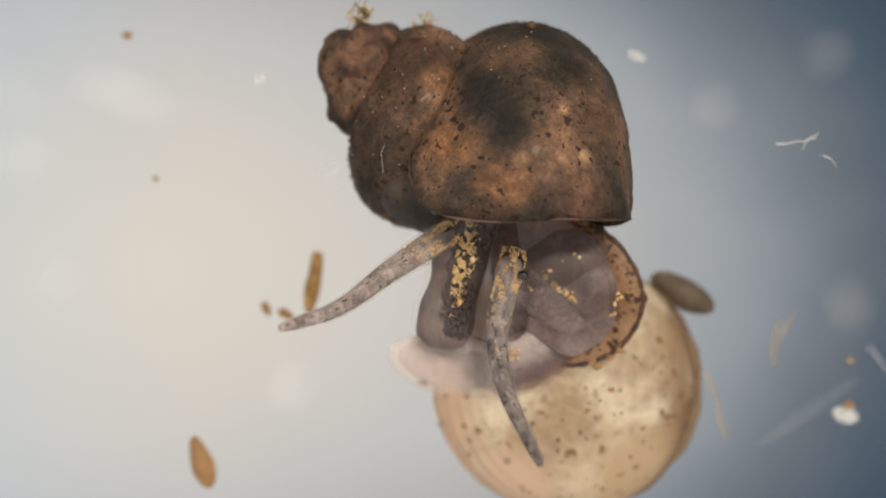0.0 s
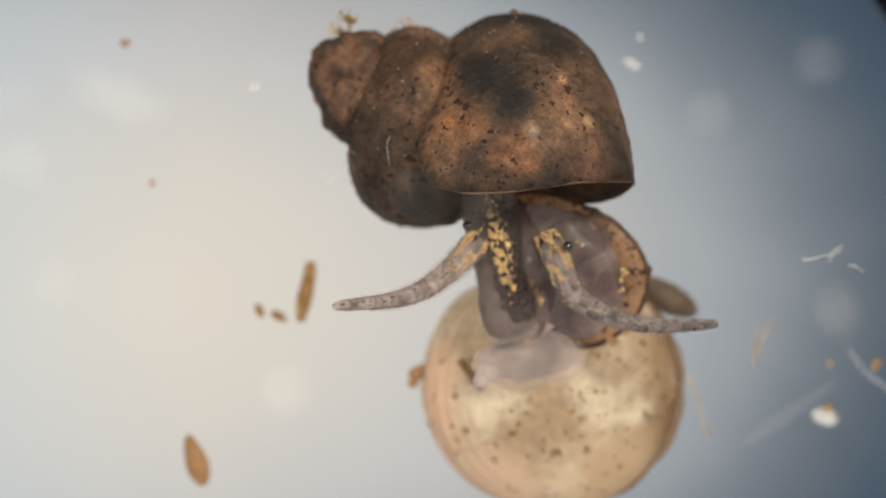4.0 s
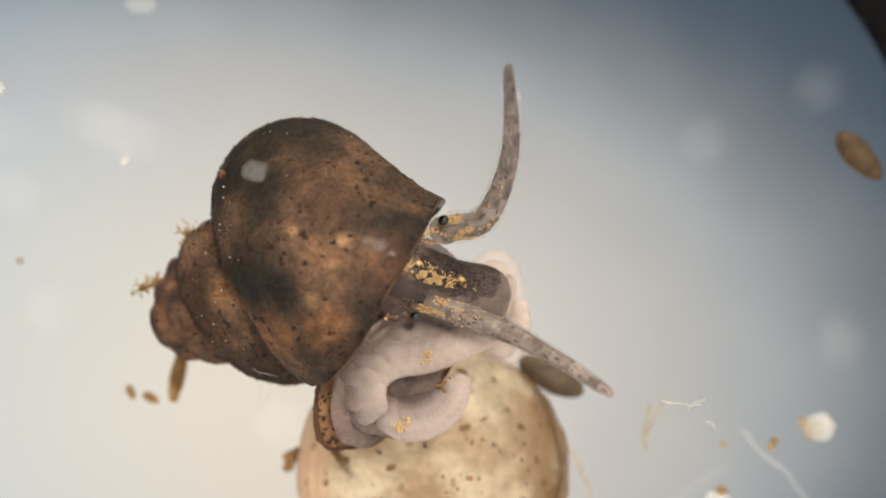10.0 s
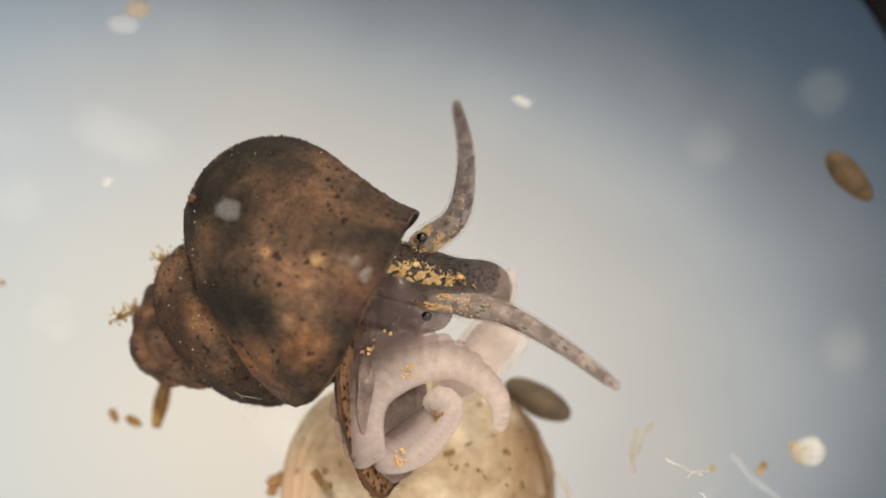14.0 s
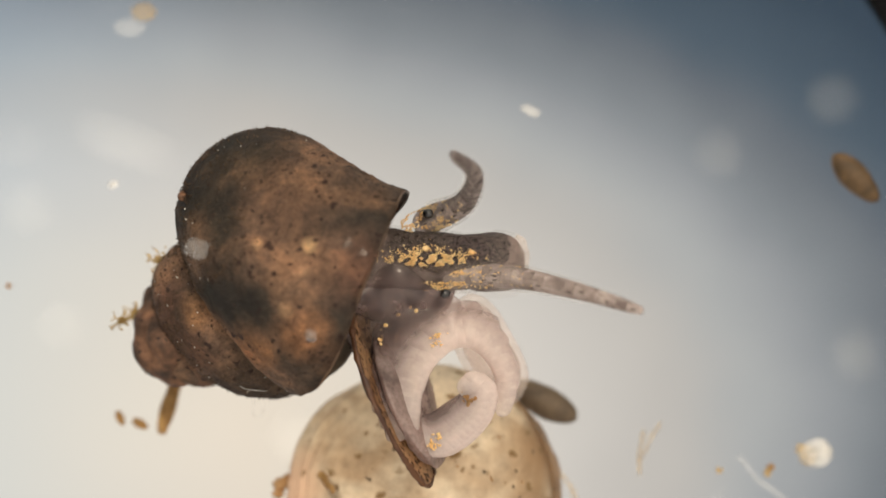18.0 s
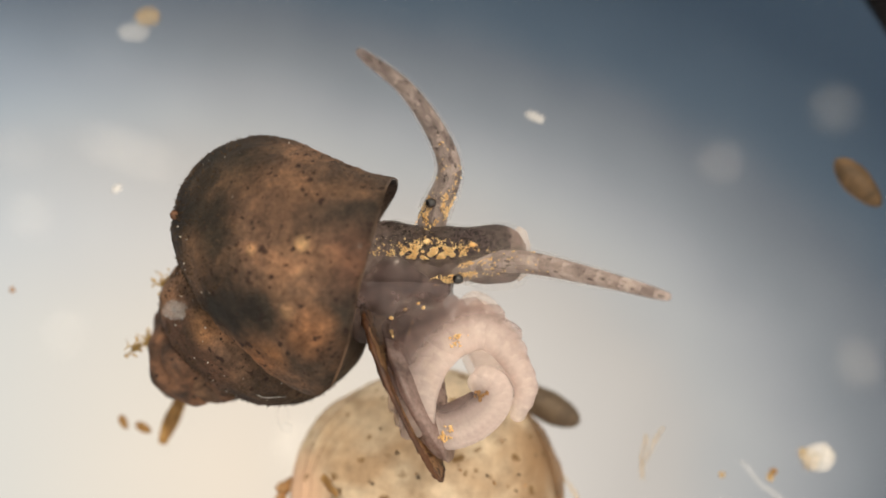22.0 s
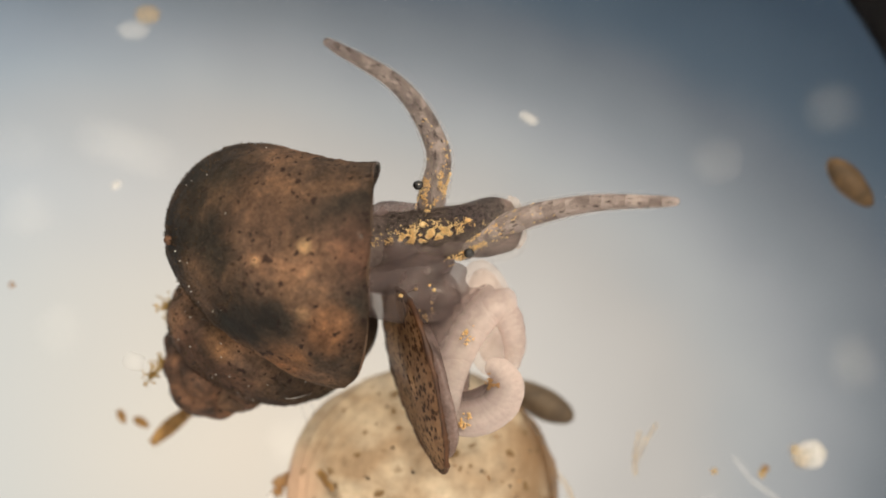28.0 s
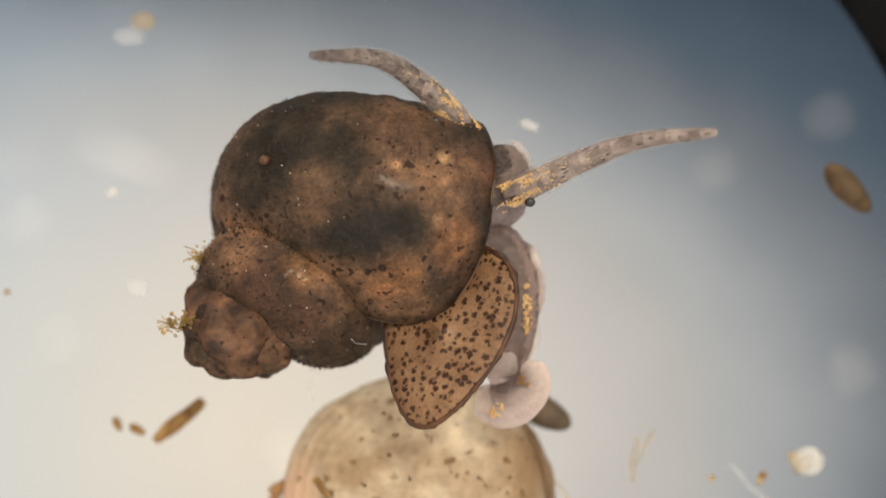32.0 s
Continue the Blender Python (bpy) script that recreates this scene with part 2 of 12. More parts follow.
def sole_skin():
    """Milky flesh of the foot: pale along the rolled edge, mauve and mottled on the sheet behind it."""
    m = skin("sole_skin", (0.86, 0.79, 0.775), (1.0, 0.95, 0.93), 3, 0.9, rough=0.45, through=0.62, clear=0.52, tint=(1.0, 0.975, 0.965), bump=0.0, coat=0.15)
    nt = m.node_tree
    co = nt.nodes.new("ShaderNodeTexCoord").outputs["Object"]
    bsdf = next(n for n in nt.nodes if n.type == "BSDF_PRINCIPLED")
    col = bsdf.inputs["Base Color"].links[0].from_socket
    axis = nt.nodes.new("ShaderNodeSeparateXYZ")
    nt.links.new(co, axis.inputs[0])
    out = nt.nodes.new("ShaderNodeMath")
    out.operation = "DIVIDE"
    nt.links.new(axis.outputs["Y"], out.inputs[0])
    out.inputs[1].default_value = MM
    mauve = ramp(nt, noise_tex(nt, co, 7, 5, 0.7), [(0.35, (0.20, 0.145, 0.148)), (0.65, (0.46, 0.37, 0.36))])
    mask = ramp(nt, out.outputs[0], [(0.08, (0, 0, 0)), (0.46, (0.95, 0.95, 0.95))])
    col = blend(nt, mask, col, mauve)
    thin = ramp(nt, out.outputs[0], [(0.26, (0.50, 0.50, 0.50)), (0.74, (0.85, 0.85, 0.85))])
    final = next(n for n in nt.nodes if n.type == "OUTPUT_MATERIAL").inputs[0].links[0].from_node
    nt.links.new(thin, final.inputs[0])
    for n in nt.nodes:
        if n.type in ("BSDF_PRINCIPLED", "BSDF_TRANSLUCENT"):
            nt.links.new(col, n.inputs[0])
    return m


def snout_skin():
    """Grey mauve translucent skin over a dark core that runs along the snout."""
    m = skin("dark_head_skin", (0.13, 0.10, 0.10), (0.36, 0.285, 0.27), 15, 1.6, rough=0.5, through=0.6, clear=0.15, bump=0.03)
    nt = m.node_tree
    co = nt.nodes.new("ShaderNodeTexCoord").outputs["Object"]
    bsdf = next(n for n in nt.nodes if n.type == "BSDF_PRINCIPLED")
    bsdf.inputs["Specular IOR Level"].default_value = 0.3
    col = bsdf.inputs["Base Color"].links[0].from_socket
    sc = nt.nodes.new("ShaderNodeVectorMath")
    sc.operation = "MULTIPLY_ADD"
    nt.links.new(co, sc.inputs[0])
    sc.inputs[1].default_value = (0.60 / MM, 1.40 / MM, 0)
    sc.inputs[2].default_value = (-0.02, -0.06, 0)
    d = nt.nodes.new("ShaderNodeVectorMath")
    d.operation = "LENGTH"
    nt.links.new(sc.outputs[0], d.inputs[0])
    add = nt.nodes.new("ShaderNodeMath")
    add.operation = "MULTIPLY_ADD"
    nt.links.new(noise_tex(nt, co, 3.0, 6, 0.65, 0.3), add.inputs[0])
    add.inputs[1].default_value = 0.7
    nt.links.new(d.outputs["Value"], add.inputs[2])
    core = ramp(nt, noise_tex(nt, co, 20, 5, 0.7), [(0.34, (0.012, 0.009, 0.010)), (0.68, (0.150, 0.112, 0.108))])
    mask = ramp(nt, add.outputs[0], [(0.92, (1, 1, 1)), (1.38, (0, 0, 0))])
    col = blend(nt, mask, col, core)
    for n in nt.nodes:
        if n.type in ("BSDF_PRINCIPLED", "BSDF_TRANSLUCENT"):
            nt.links.new(col, n.inputs[0])
    return m


def diffuser_material():
    """White opal plastic that emits by itself; the light's falloff is painted in: warm and bright at the centre, dim
    and blue towards its rim, a little cloudy.
    """
    m = bpy.data.materials.new("opal_diffuser")
    m.use_nodes = True
    nt = m.node_tree
    nt.nodes.clear()
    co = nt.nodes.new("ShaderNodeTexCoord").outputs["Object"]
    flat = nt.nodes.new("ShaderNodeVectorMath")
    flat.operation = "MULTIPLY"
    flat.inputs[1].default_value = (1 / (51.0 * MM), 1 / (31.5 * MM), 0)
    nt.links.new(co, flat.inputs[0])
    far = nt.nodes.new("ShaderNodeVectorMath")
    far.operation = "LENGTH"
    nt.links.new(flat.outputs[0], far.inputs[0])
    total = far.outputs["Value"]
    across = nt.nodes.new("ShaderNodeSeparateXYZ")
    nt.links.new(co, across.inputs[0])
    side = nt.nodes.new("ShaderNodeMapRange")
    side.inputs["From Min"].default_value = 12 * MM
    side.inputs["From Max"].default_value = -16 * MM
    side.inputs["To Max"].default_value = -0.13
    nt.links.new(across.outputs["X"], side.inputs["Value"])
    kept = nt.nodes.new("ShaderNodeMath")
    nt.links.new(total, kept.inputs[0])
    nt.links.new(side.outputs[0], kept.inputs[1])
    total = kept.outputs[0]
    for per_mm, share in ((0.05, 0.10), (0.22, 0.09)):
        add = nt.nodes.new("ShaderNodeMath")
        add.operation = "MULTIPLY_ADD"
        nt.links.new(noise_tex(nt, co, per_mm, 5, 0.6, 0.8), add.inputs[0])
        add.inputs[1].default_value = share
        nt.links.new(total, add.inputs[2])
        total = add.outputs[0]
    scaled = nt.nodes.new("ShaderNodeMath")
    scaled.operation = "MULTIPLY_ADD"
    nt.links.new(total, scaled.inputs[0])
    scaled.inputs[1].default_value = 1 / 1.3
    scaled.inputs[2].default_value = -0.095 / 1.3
    # light falloff painted into the emission colour, by distance from the centre
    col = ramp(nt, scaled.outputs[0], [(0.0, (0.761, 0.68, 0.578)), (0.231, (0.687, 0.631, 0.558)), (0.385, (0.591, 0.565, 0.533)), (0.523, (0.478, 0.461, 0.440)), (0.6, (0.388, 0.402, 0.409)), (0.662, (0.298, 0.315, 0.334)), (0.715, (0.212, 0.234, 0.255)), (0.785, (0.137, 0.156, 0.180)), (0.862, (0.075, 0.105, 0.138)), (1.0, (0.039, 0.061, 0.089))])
    # cooler light of the left side, painted in as a bluish tint
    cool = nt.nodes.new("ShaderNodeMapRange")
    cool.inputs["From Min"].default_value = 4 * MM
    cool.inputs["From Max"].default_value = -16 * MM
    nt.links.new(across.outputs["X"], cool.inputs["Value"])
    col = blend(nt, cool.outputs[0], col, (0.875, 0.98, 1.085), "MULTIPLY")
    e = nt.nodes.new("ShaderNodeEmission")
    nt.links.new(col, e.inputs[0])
    nt.links.new(e.outputs[0], nt.nodes.new("ShaderNodeOutputMaterial").inputs[0])
    return m


def clear_glass():
    m = bpy.data.materials.new("clear_glass")
    m.use_nodes = True
    nt = m.node_tree
    nt.nodes.clear()
    t = nt.nodes.new("ShaderNodeBsdfTransparent")
    t.inputs[0].default_value = (0.985, 0.99, 0.99, 1)
    g = nt.nodes.new("ShaderNodeBsdfGlossy")
    g.inputs["Roughness"].default_value = 0.02
    mx = nt.nodes.new("ShaderNodeMixShader")
    mx.inputs[0].default_value = 0.003
    nt.links.new(t.outputs[0], mx.inputs[1])
    nt.links.new(g.outputs[0], mx.inputs[2])
    nt.links.new(mx.outputs[0], nt.nodes.new("ShaderNodeOutputMaterial").inputs[0])
    return m


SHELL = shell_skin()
CRUST = skin("crusted_apex", (0.055, 0.030, 0.020), (0.26, 0.130, 0.072), 10, 2.4, spots=(0.02, 0.009, 0.007), spot_scale=8.0, spot_at=0.66, rough=0.6, through=0.35, bump=0.05)
FUZZ = skin("algal_fuzz", (0.05, 0.033, 0.020), (0.17, 0.11, 0.065), 9, 2.0, rough=0.7, through=0.55)
# darker copy of the shell brown: underside shade put into the colour
SHADED_BASE = skin("shaded_shell_base", (0.030, 0.022, 0.017), (0.075, 0.050, 0.036), 12, 1.2, spots=(0.016, 0.009, 0.007), spot_scale=6, spot_at=0.7, rough=0.55, through=0.15, bump=0.05)
LIP = skin("shell_lip", (0.07, 0.04, 0.024), (0.21, 0.125, 0.075), 6, 1.0, rough=0.4, through=0.4, coat=0.3)
OPERC = skin("horny_operculum", (0.31, 0.175, 0.095), (0.50, 0.315, 0.185), 16, 1.6, spots=(0.035, 0.013, 0.009), spot_scale=9.0, spot_at=0.85, clear=0.20, tint=(1.0, 0.84, 0.62), rough=0.42, through=0.45, bump=0.015)
RIM = skin("operculum_rim", (0.045, 0.018, 0.010), (0.12, 0.05, 0.02), 9, 2.0, rough=0.5, through=0.2, bump=0.03)
HEADM = snout_skin()
CORE = skin("tentacle_core", (0.17, 0.135, 0.135), (0.66, 0.57, 0.54), 18, 4.2, vary=True, stretch=2.2, clear=0.32, spots=(0.09, 0.068, 0.07), spot_scale=13, spot_at=0.66, rough=0.4, through=0.5, bump=0.01)
CORE_PALE = skin("pale_tentacle_core", (0.30, 0.24, 0.23), (0.80, 0.70, 0.66), 18, 4.2, vary=True, stretch=2.2, clear=0.32, spots=(0.09, 0.068, 0.07), spot_scale=13, spot_at=0.66, rough=0.4, through=0.5, bump=0.01)
VEIL = skin("clear_skin", (0.55, 0.50, 0.47), (0.75, 0.70, 0.66), 8, 2.0, rough=0.3, through=0.6, clear=0.90, bump=0.005)
VEIL_THIN = skin("thin_clear_skin", (0.70, 0.62, 0.52), (0.85, 0.78, 0.68), 8, 2.0, rough=0.25, through=0.5, clear=0.95, bump=0.005)
FLESH = skin("pale_flesh", (0.78, 0.70, 0.67), (0.96, 0.91, 0.885), 20, 1.4, rough=0.25, through=0.55, clear=0.78, tint=(1.0, 0.97, 0.95), bump=0.012, coat=0.25)
FLESH_CORE = skin("mauve_flesh", (0.66, 0.61, 0.61), (0.90, 0.855, 0.845), 22, 1.0, spots=(0.34, 0.24, 0.235), spot_scale=14, spot_at=0.50, rough=0.45, through=0.75, clear=0.45, tint=(1.0, 0.975, 0.965), bump=0.02, blotch=(((-0.40, 1.12, 0.2), 0.95, (0.19, 0.132, 0.130)),))
SOLE = sole_skin()
FLESH_DARK = skin("grey_flesh", (0.055, 0.040, 0.043), (0.32, 0.240, 0.235), 14, 3.0, spots=(0.09, 0.06, 0.058), spot_scale=12, spot_at=0.56, rough=0.4, through=0.45, clear=0.42, tint=(1.0, 0.94, 0.92), bump=0.02, coat=0.2)
STALK = skin("mauve_stalk", (0.15, 0.112, 0.112), (0.52, 0.42, 0.40), 14, 2.6, spots=(0.13, 0.09, 0.086), spot_scale=12, spot_at=0.54, rough=0.4, through=0.5, clear=0.50, tint=(1.0, 0.955, 0.94), bump=0.02, coat=0.2)
DISC = skin("lilac_muscle", (0.24, 0.185, 0.18), (0.58, 0.47, 0.45), 14, 1.5, rough=0.25, through=0.65, clear=0.22, tint=(1.0, 0.93, 0.90), bump=0.02, coat=0.3)
MANTLE = skin("mantle_skin", (0.10, 0.075, 0.073), (0.30, 0.23, 0.22), 14, 1.5, rough=0.4, through=0.5, clear=0.52, bump=0.02, coat=0.15)
GOLD = skin("gold_pigment", (0.86, 0.55, 0.22), (1.0, 0.78, 0.42), 20, 6.0, rough=0.45, through=0.35, bump=0.0, coat=0.0)
EYE = skin("black_eye", (0.004, 0.004, 0.005), (0.008, 0.007, 0.008), 10, 3.0, rough=0.2, coat=0.6)
PALE = skin("pale_shell", (0.35, 0.255, 0.165), (0.65, 0.565, 0.435), 4, 0.7, spots=(0.16, 0.10, 0.045), spot_scale=3.2, spot_at=0.62, rough=0.5, through=0.62, bump=0.03, blotch=(((-2.25, -0.25, 0.55), 1.15, (0.56, 0.39, 0.28)), ((2.25, -0.55, 0.45), 1.12, (0.20, 0.125, 0.065)), ((1.75, -1.55, 0.45), 1.25, (0.22, 0.14, 0.075)), ((2.20, 0.65, 0.45), 0.75, (0.24, 0.15, 0.08)), ((0.3, -2.3, 0.45), 0.9, (0.40, 0.27, 0.16)), ((1.0, -1.6, 1.0), 1.1, (0.42, 0.31, 0.20)), ((-1.0, -1.7, 0.9), 0.9, (0.50, 0.36, 0.27))))
BROWN_LIP = skin("brown_lip", (0.20, 0.115, 0.05), (0.42, 0.27, 0.14), 5, 1.2, rough=0.5, through=0.6, clear=0.30, bump=0.03)
SEED_DARK = skin("dark_seed", (0.090, 0.063, 0.040), (0.175, 0.124, 0.076), 10, 1.5, rough=0.6, through=0.3, bump=0.02)
SEED_TAN = skin("tan_seed", (0.36, 0.20, 0.085), (0.52, 0.32, 0.15), 10, 1.5, rough=0.6, through=0.4, bump=0.02)
SEED_OLIVE = skin("olive_seed", (0.085, 0.053, 0.024), (0.18, 0.110, 0.052), 9, 2.0, rough=0.6, through=0.4, bump=0.03)
PELLET = skin("ochre_pellet", (0.25, 0.14, 0.05), (0.52, 0.32, 0.12), 9, 2.5, rough=0.8, through=0.35, bump=0.04)
ALGA = skin("ochre_alga", (0.40, 0.27, 0.09), (0.62, 0.45, 0.18), 12, 3.0, rough=0.7, through=0.55, clear=0.76)
TUFT = skin("ochre_tuft", (0.40, 0.27, 0.09), (0.66, 0.48, 0.20), 12, 3.0, rough=0.7, through=0.6, clear=0.35)
MOTE = skin("white_mote", (0.66, 0.66, 0.64), (0.95, 0.95, 0.94), 9, 2.6, rough=0.3, through=0.5, clear=0.62, coat=0.4)
GRAIN = skin("glint_grain", (0.75, 0.70, 0.60), (0.95, 0.92, 0.85), 20, 5.0, rough=0.15, through=0.4, coat=0.6)
HAZE = skin("white_smudge", (0.75, 0.78, 0.80), (0.95, 0.96, 0.97), 2, 0.4, rough=0.6, through=0.4, clear=0.90)
FILM = skin("faint_film", (0.75, 0.78, 0.80), (0.95, 0.96, 0.97), 2, 0.9, rough=0.6, through=0.4, clear=0.98)
BLACK = skin("black_paint", (0.003, 0.003, 0.003), (0.006, 0.006, 0.007), 1, 0.1, rough=0.9)
BLACK.node_tree.nodes["Principled BSDF"].inputs["Specular IOR Level"].default_value = 0.0
FLECK = skin("white_fleck", (0.80, 0.80, 0.78), (0.95, 0.95, 0.92), 12, 3.0, rough=0.4, through=0.5, clear=0.78)
GLASS = clear_glass()


# ---- mesh helpers, in millimetres ----
def part(name, bm, material, parent=None, label="", smooth=True):
    me = bpy.data.meshes.new(name)
    for v in bm.verts:
        v.co *= MM
    bm.normal_update()
    bm.to_mesh(me)
    bm.free()
    me.materials.append(material)
    if smooth:
        for p in me.polygons:
            p.use_smooth = True
    ob = new(name, me)
    if parent:
        ob.parent = parent
    if label:
        ob["label"] = label
    return ob


def thing(name, label, category, group="", kind=""):
    return tagged(new(name), label, category, group, kind)


def rings(bm, loops, close=True, cap=(False, False)):
    """Skins a list of rings of points."""
    rows = [[bm.verts.new(p) for p in ring] for ring in loops]
    n = len(rows[0])
    for a, b in zip(rows, rows[1:]):
        for i in range(n if close else n - 1):
            j = (i + 1) % n
            bm.faces.new((a[i], a[j], b[j], b[i]))
    for do, ring in zip(cap, (rows[0], rows[-1])):
        if do:
            c = bm.verts.new(sum((v.co for v in ring), Vector()) / n)
            for i in range(n):
                bm.faces.new((ring[i], ring[(i + 1) % n], c))
    return rows


def rough_ball(bm, centre, size, bumps=0.15, freq=1.2, detail=3, turn=0.0, seed=0.0):
    """An uneven lump: half-axes in size, turned about z."""
    made = bmesh.ops.create_icosphere(bm, subdivisions=detail, radius=1.0)["verts"]
    m = Matrix.Rotation(radians(turn), 3, "Z")
    for v in made:
        k = 1 + bumps * noise.noise(v.co * freq + Vector((seed, seed * 1.7, 3.1)))
        v.co = m @ Vector((v.co.x * size[0] * k, v.co.y * size[1] * k, v.co.z * size[2] * k)) + Vector(centre)
    return made


def tube(bm, points, radii, sides=12, cap=(True, True), wobble=0.0):
    """A round tube along points, with its own radius at each."""
    pts = [Vector(p) for p in points]
    loops = []
    up = Vector((0, 0, 1))
    for i, p in enumerate(pts):
        d = (pts[min(i + 1, len(pts) - 1)] - pts[max(i - 1, 0)]).normalized()
        a = d.cross(up)
        a = a.normalized() if a.length > 1e-6 else Vector((1, 0, 0))
        b = a.cross(d)
        ring = []
        for k in range(sides):
            t = 2 * math.pi * k / sides
            r = radii[i] * (1 + wobble * noise.noise(Vector((p.x * 3 + math.cos(t), p.y * 3 + math.sin(t), p.z * 3))))
            ring.append(p + (a * math.cos(t) + b * math.sin(t)) * r)
        loops.append(ring)
    rings(bm, loops, True, cap)


def capsule(bm, length, r0, r1, sides=16, ends=(True, True), lumps=0.0):
    """A tapered rod along x from 0 to length with rounded ends."""
    xs, rs = [], []
    if ends[0]:
        for k in range(4):
            a = math.pi / 2 * (1 - k / 4)
            xs.append(-r0 * math.sin(a)), rs.append(max(r0 * math.cos(a), r0 * 0.05))
    for k in range(5):
        xs.append(length * k / 4), rs.append(r0 + (r1 - r0) * k / 4)
    if ends[1]:
        for k in range(1, 5):
            a = math.pi / 2 * k / 4
            xs.append(length + r1 * math.sin(a)), rs.append(max(r1 * math.cos(a), r1 * 0.05))
    loops = []
    for x, r in zip(xs, rs):
        loops.append([Vector((x, r * math.cos(t) * (1 + lumps * noise.noise(Vector((x * 4, math.cos(t), math.sin(t))))), r * math.sin(t))) for t in (2 * math.pi * k / sides for k in range(sides))])
    rings(bm, loops, True, ends)


# ---- setting: opal diffuser, black ring that follows the view as the microscope's field stop, glass floor ----
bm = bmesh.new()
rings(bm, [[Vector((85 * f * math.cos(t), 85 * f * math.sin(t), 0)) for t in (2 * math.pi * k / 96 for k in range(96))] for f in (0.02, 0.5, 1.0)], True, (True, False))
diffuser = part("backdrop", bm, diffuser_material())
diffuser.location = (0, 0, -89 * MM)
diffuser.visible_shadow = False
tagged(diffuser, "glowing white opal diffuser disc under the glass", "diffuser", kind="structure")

# ring added under the glass for the field stop's dark edge
bm = bmesh.new()
prof = [(10.86, 0.0), (10.86, 0.25), (10.95, 0.3), (60, 0.3), (60, 0.0)]
rings(bm, [[Vector((r * math.cos(t), r * math.sin(t), z)) for t in (2 * math.pi * k / 256 for k in range(256))] for r, z in prof + prof[:1]])
stage = part("stage_plate", bm, BLACK, smooth=False)
tagged(stage, "black ring with a round opening, added for the dark edge of the view", "stage plate", kind="structure")

bm = bmesh.new()
bmesh.ops.create_cube(bm, size=1)
for v in bm.verts:
    v.co = Vector((v.co.x * 90, v.co.y * 90, v.co.z * 1.0 - 0.5))
bmesh.ops.bevel(bm, geom=bm.edges[:], offset=0.15, segments=2, affect="EDGES")
floor_glass = part("floor", bm, GLASS, smooth=False)
floor_glass.visible_shadow = False
tagged(floor_glass, "clear flat glass floor of a small dish", "glass floor", kind="structure")


# ---- the snail ----
def lip_reach(a):
    """Degrees by which the lip stands past the last full turn, by the angle round the bore (0 outside, 90 at the suture)."""
    stops = ((-140, -28), (-110, -22), (-88, -19), (-70, -11), (-55, -3), (-40, 4), (-20, 13), (0, 22), (20, 30), (40, 35), (60, 33), (90, 26), (140, 8), (220, -28))
    a = (a + 140) % 360 - 140
    for (a0, r0), (a1, r1) in zip(stops, stops[1:]):
        if a0 <= a <= a1:
            return r0 + (r1 - r0) * (a - a0) / (a1 - a0)
    return 0


def spiral_shell(bm, height, radius, bore, growth, start, shift, turns_inner=0.5, wall=0.035, sides=80, steps=72, coarse=0.036):
    """A right-handed coiled shell, apex up: a growing bore wound round the z axis. The lip runs obliquely from base to
    suture, past the last full turn. Returns the points of the lip."""
    first = math.log(start) / growth * 2 * math.pi

    def point(th, k, shrink):
        g = math.exp(growth * min(th, 0) / (2 * math.pi)) * (1 + 0.02 * max(th, 0))
        a = 2 * math.pi * k / sides
        out = Vector((math.cos(th), -math.sin(th), 0))
        n = out * math.cos(a) + Vector((0, 0, math.sin(a)))
        near_lip = min(1, max(0, (th + 1.6) / 1.6)) ** 1.5
        flare = 1 + 0.26 * near_lip * max(0, math.cos(a + 1.52)) ** 3
        p = out * radius * g + Vector((0, 0, shift - height * g)) + n * (bore * g * flare - shrink)
        if not shrink:
            p += n * (coarse * noise.noise(p * 2.2) + coarse * 0.6 * noise.noise(p * 7) + coarse * 0.3 * noise.noise(p * 17) + 0.010 * math.sin(th * 26 + 2 * noise.noise(p)))
        return p

    ends = []
    for k in range(sides):
        a = 2 * math.pi * k / sides
        ends.append(radians(lip_reach(math.degrees(a))))
    last = -1.2
    count = int((last - first) / (2 * math.pi) * steps)
    outer = [[point(first + (last - first) * i / count, k, 0) for k in range(sides)] for i in range(count + 1)]
    more = [[point(last + (ends[k] - last) * i / 18, k, 0) for k in range(sides)] for i in range(1, 19)]
    inner = [[point(ends[k] - (ends[k] + turns_inner * 2 * math.pi) * i / 30, k, wall) for k in range(sides)] for i in range(31)]
    rings(bm, outer + more + inner, True, (True, False))
    return [p.lerp(q, 0.5) for p, q in zip(more[-1], inner[0])]


snail = thing("snail", "brown spotted water snail with its grey body stretched out", "snail")

bm = bmesh.new()
rim_pts = spiral_shell(bm, 4.275, 1.067, 1.713, 0.5873, 0.14, 3.2)
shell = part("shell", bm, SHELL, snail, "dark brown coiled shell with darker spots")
bm = bmesh.new()
tube(bm, rim_pts + rim_pts[:1], [0.020] * (len(rim_pts) + 1), 8, (False, False), 0.3)
part("lip", bm, LIP, shell, "thin amber shell lip")
# base of the last whorl, coloured dark for the shade it lies in
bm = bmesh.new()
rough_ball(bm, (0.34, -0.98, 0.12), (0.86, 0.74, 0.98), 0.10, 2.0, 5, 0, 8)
part("shell_base", bm, SHADED_BASE, shell, "smooth base of the last whorl, its shade painted in dark")
bm = bmesh.new()
rough_ball(bm, (0.0, 0.0, 1.86), (0.95, 0.92, 0.76), 0.24, 2.0, 5, 0, 3)
rough_ball(bm, (-0.3, 0.35, 1.8), (0.60, 0.56, 0.5), 0.30, 2.6, 4, 0, 5)
part("crusted_apex", bm, CRUST, shell, "crusted reddish brown apex")


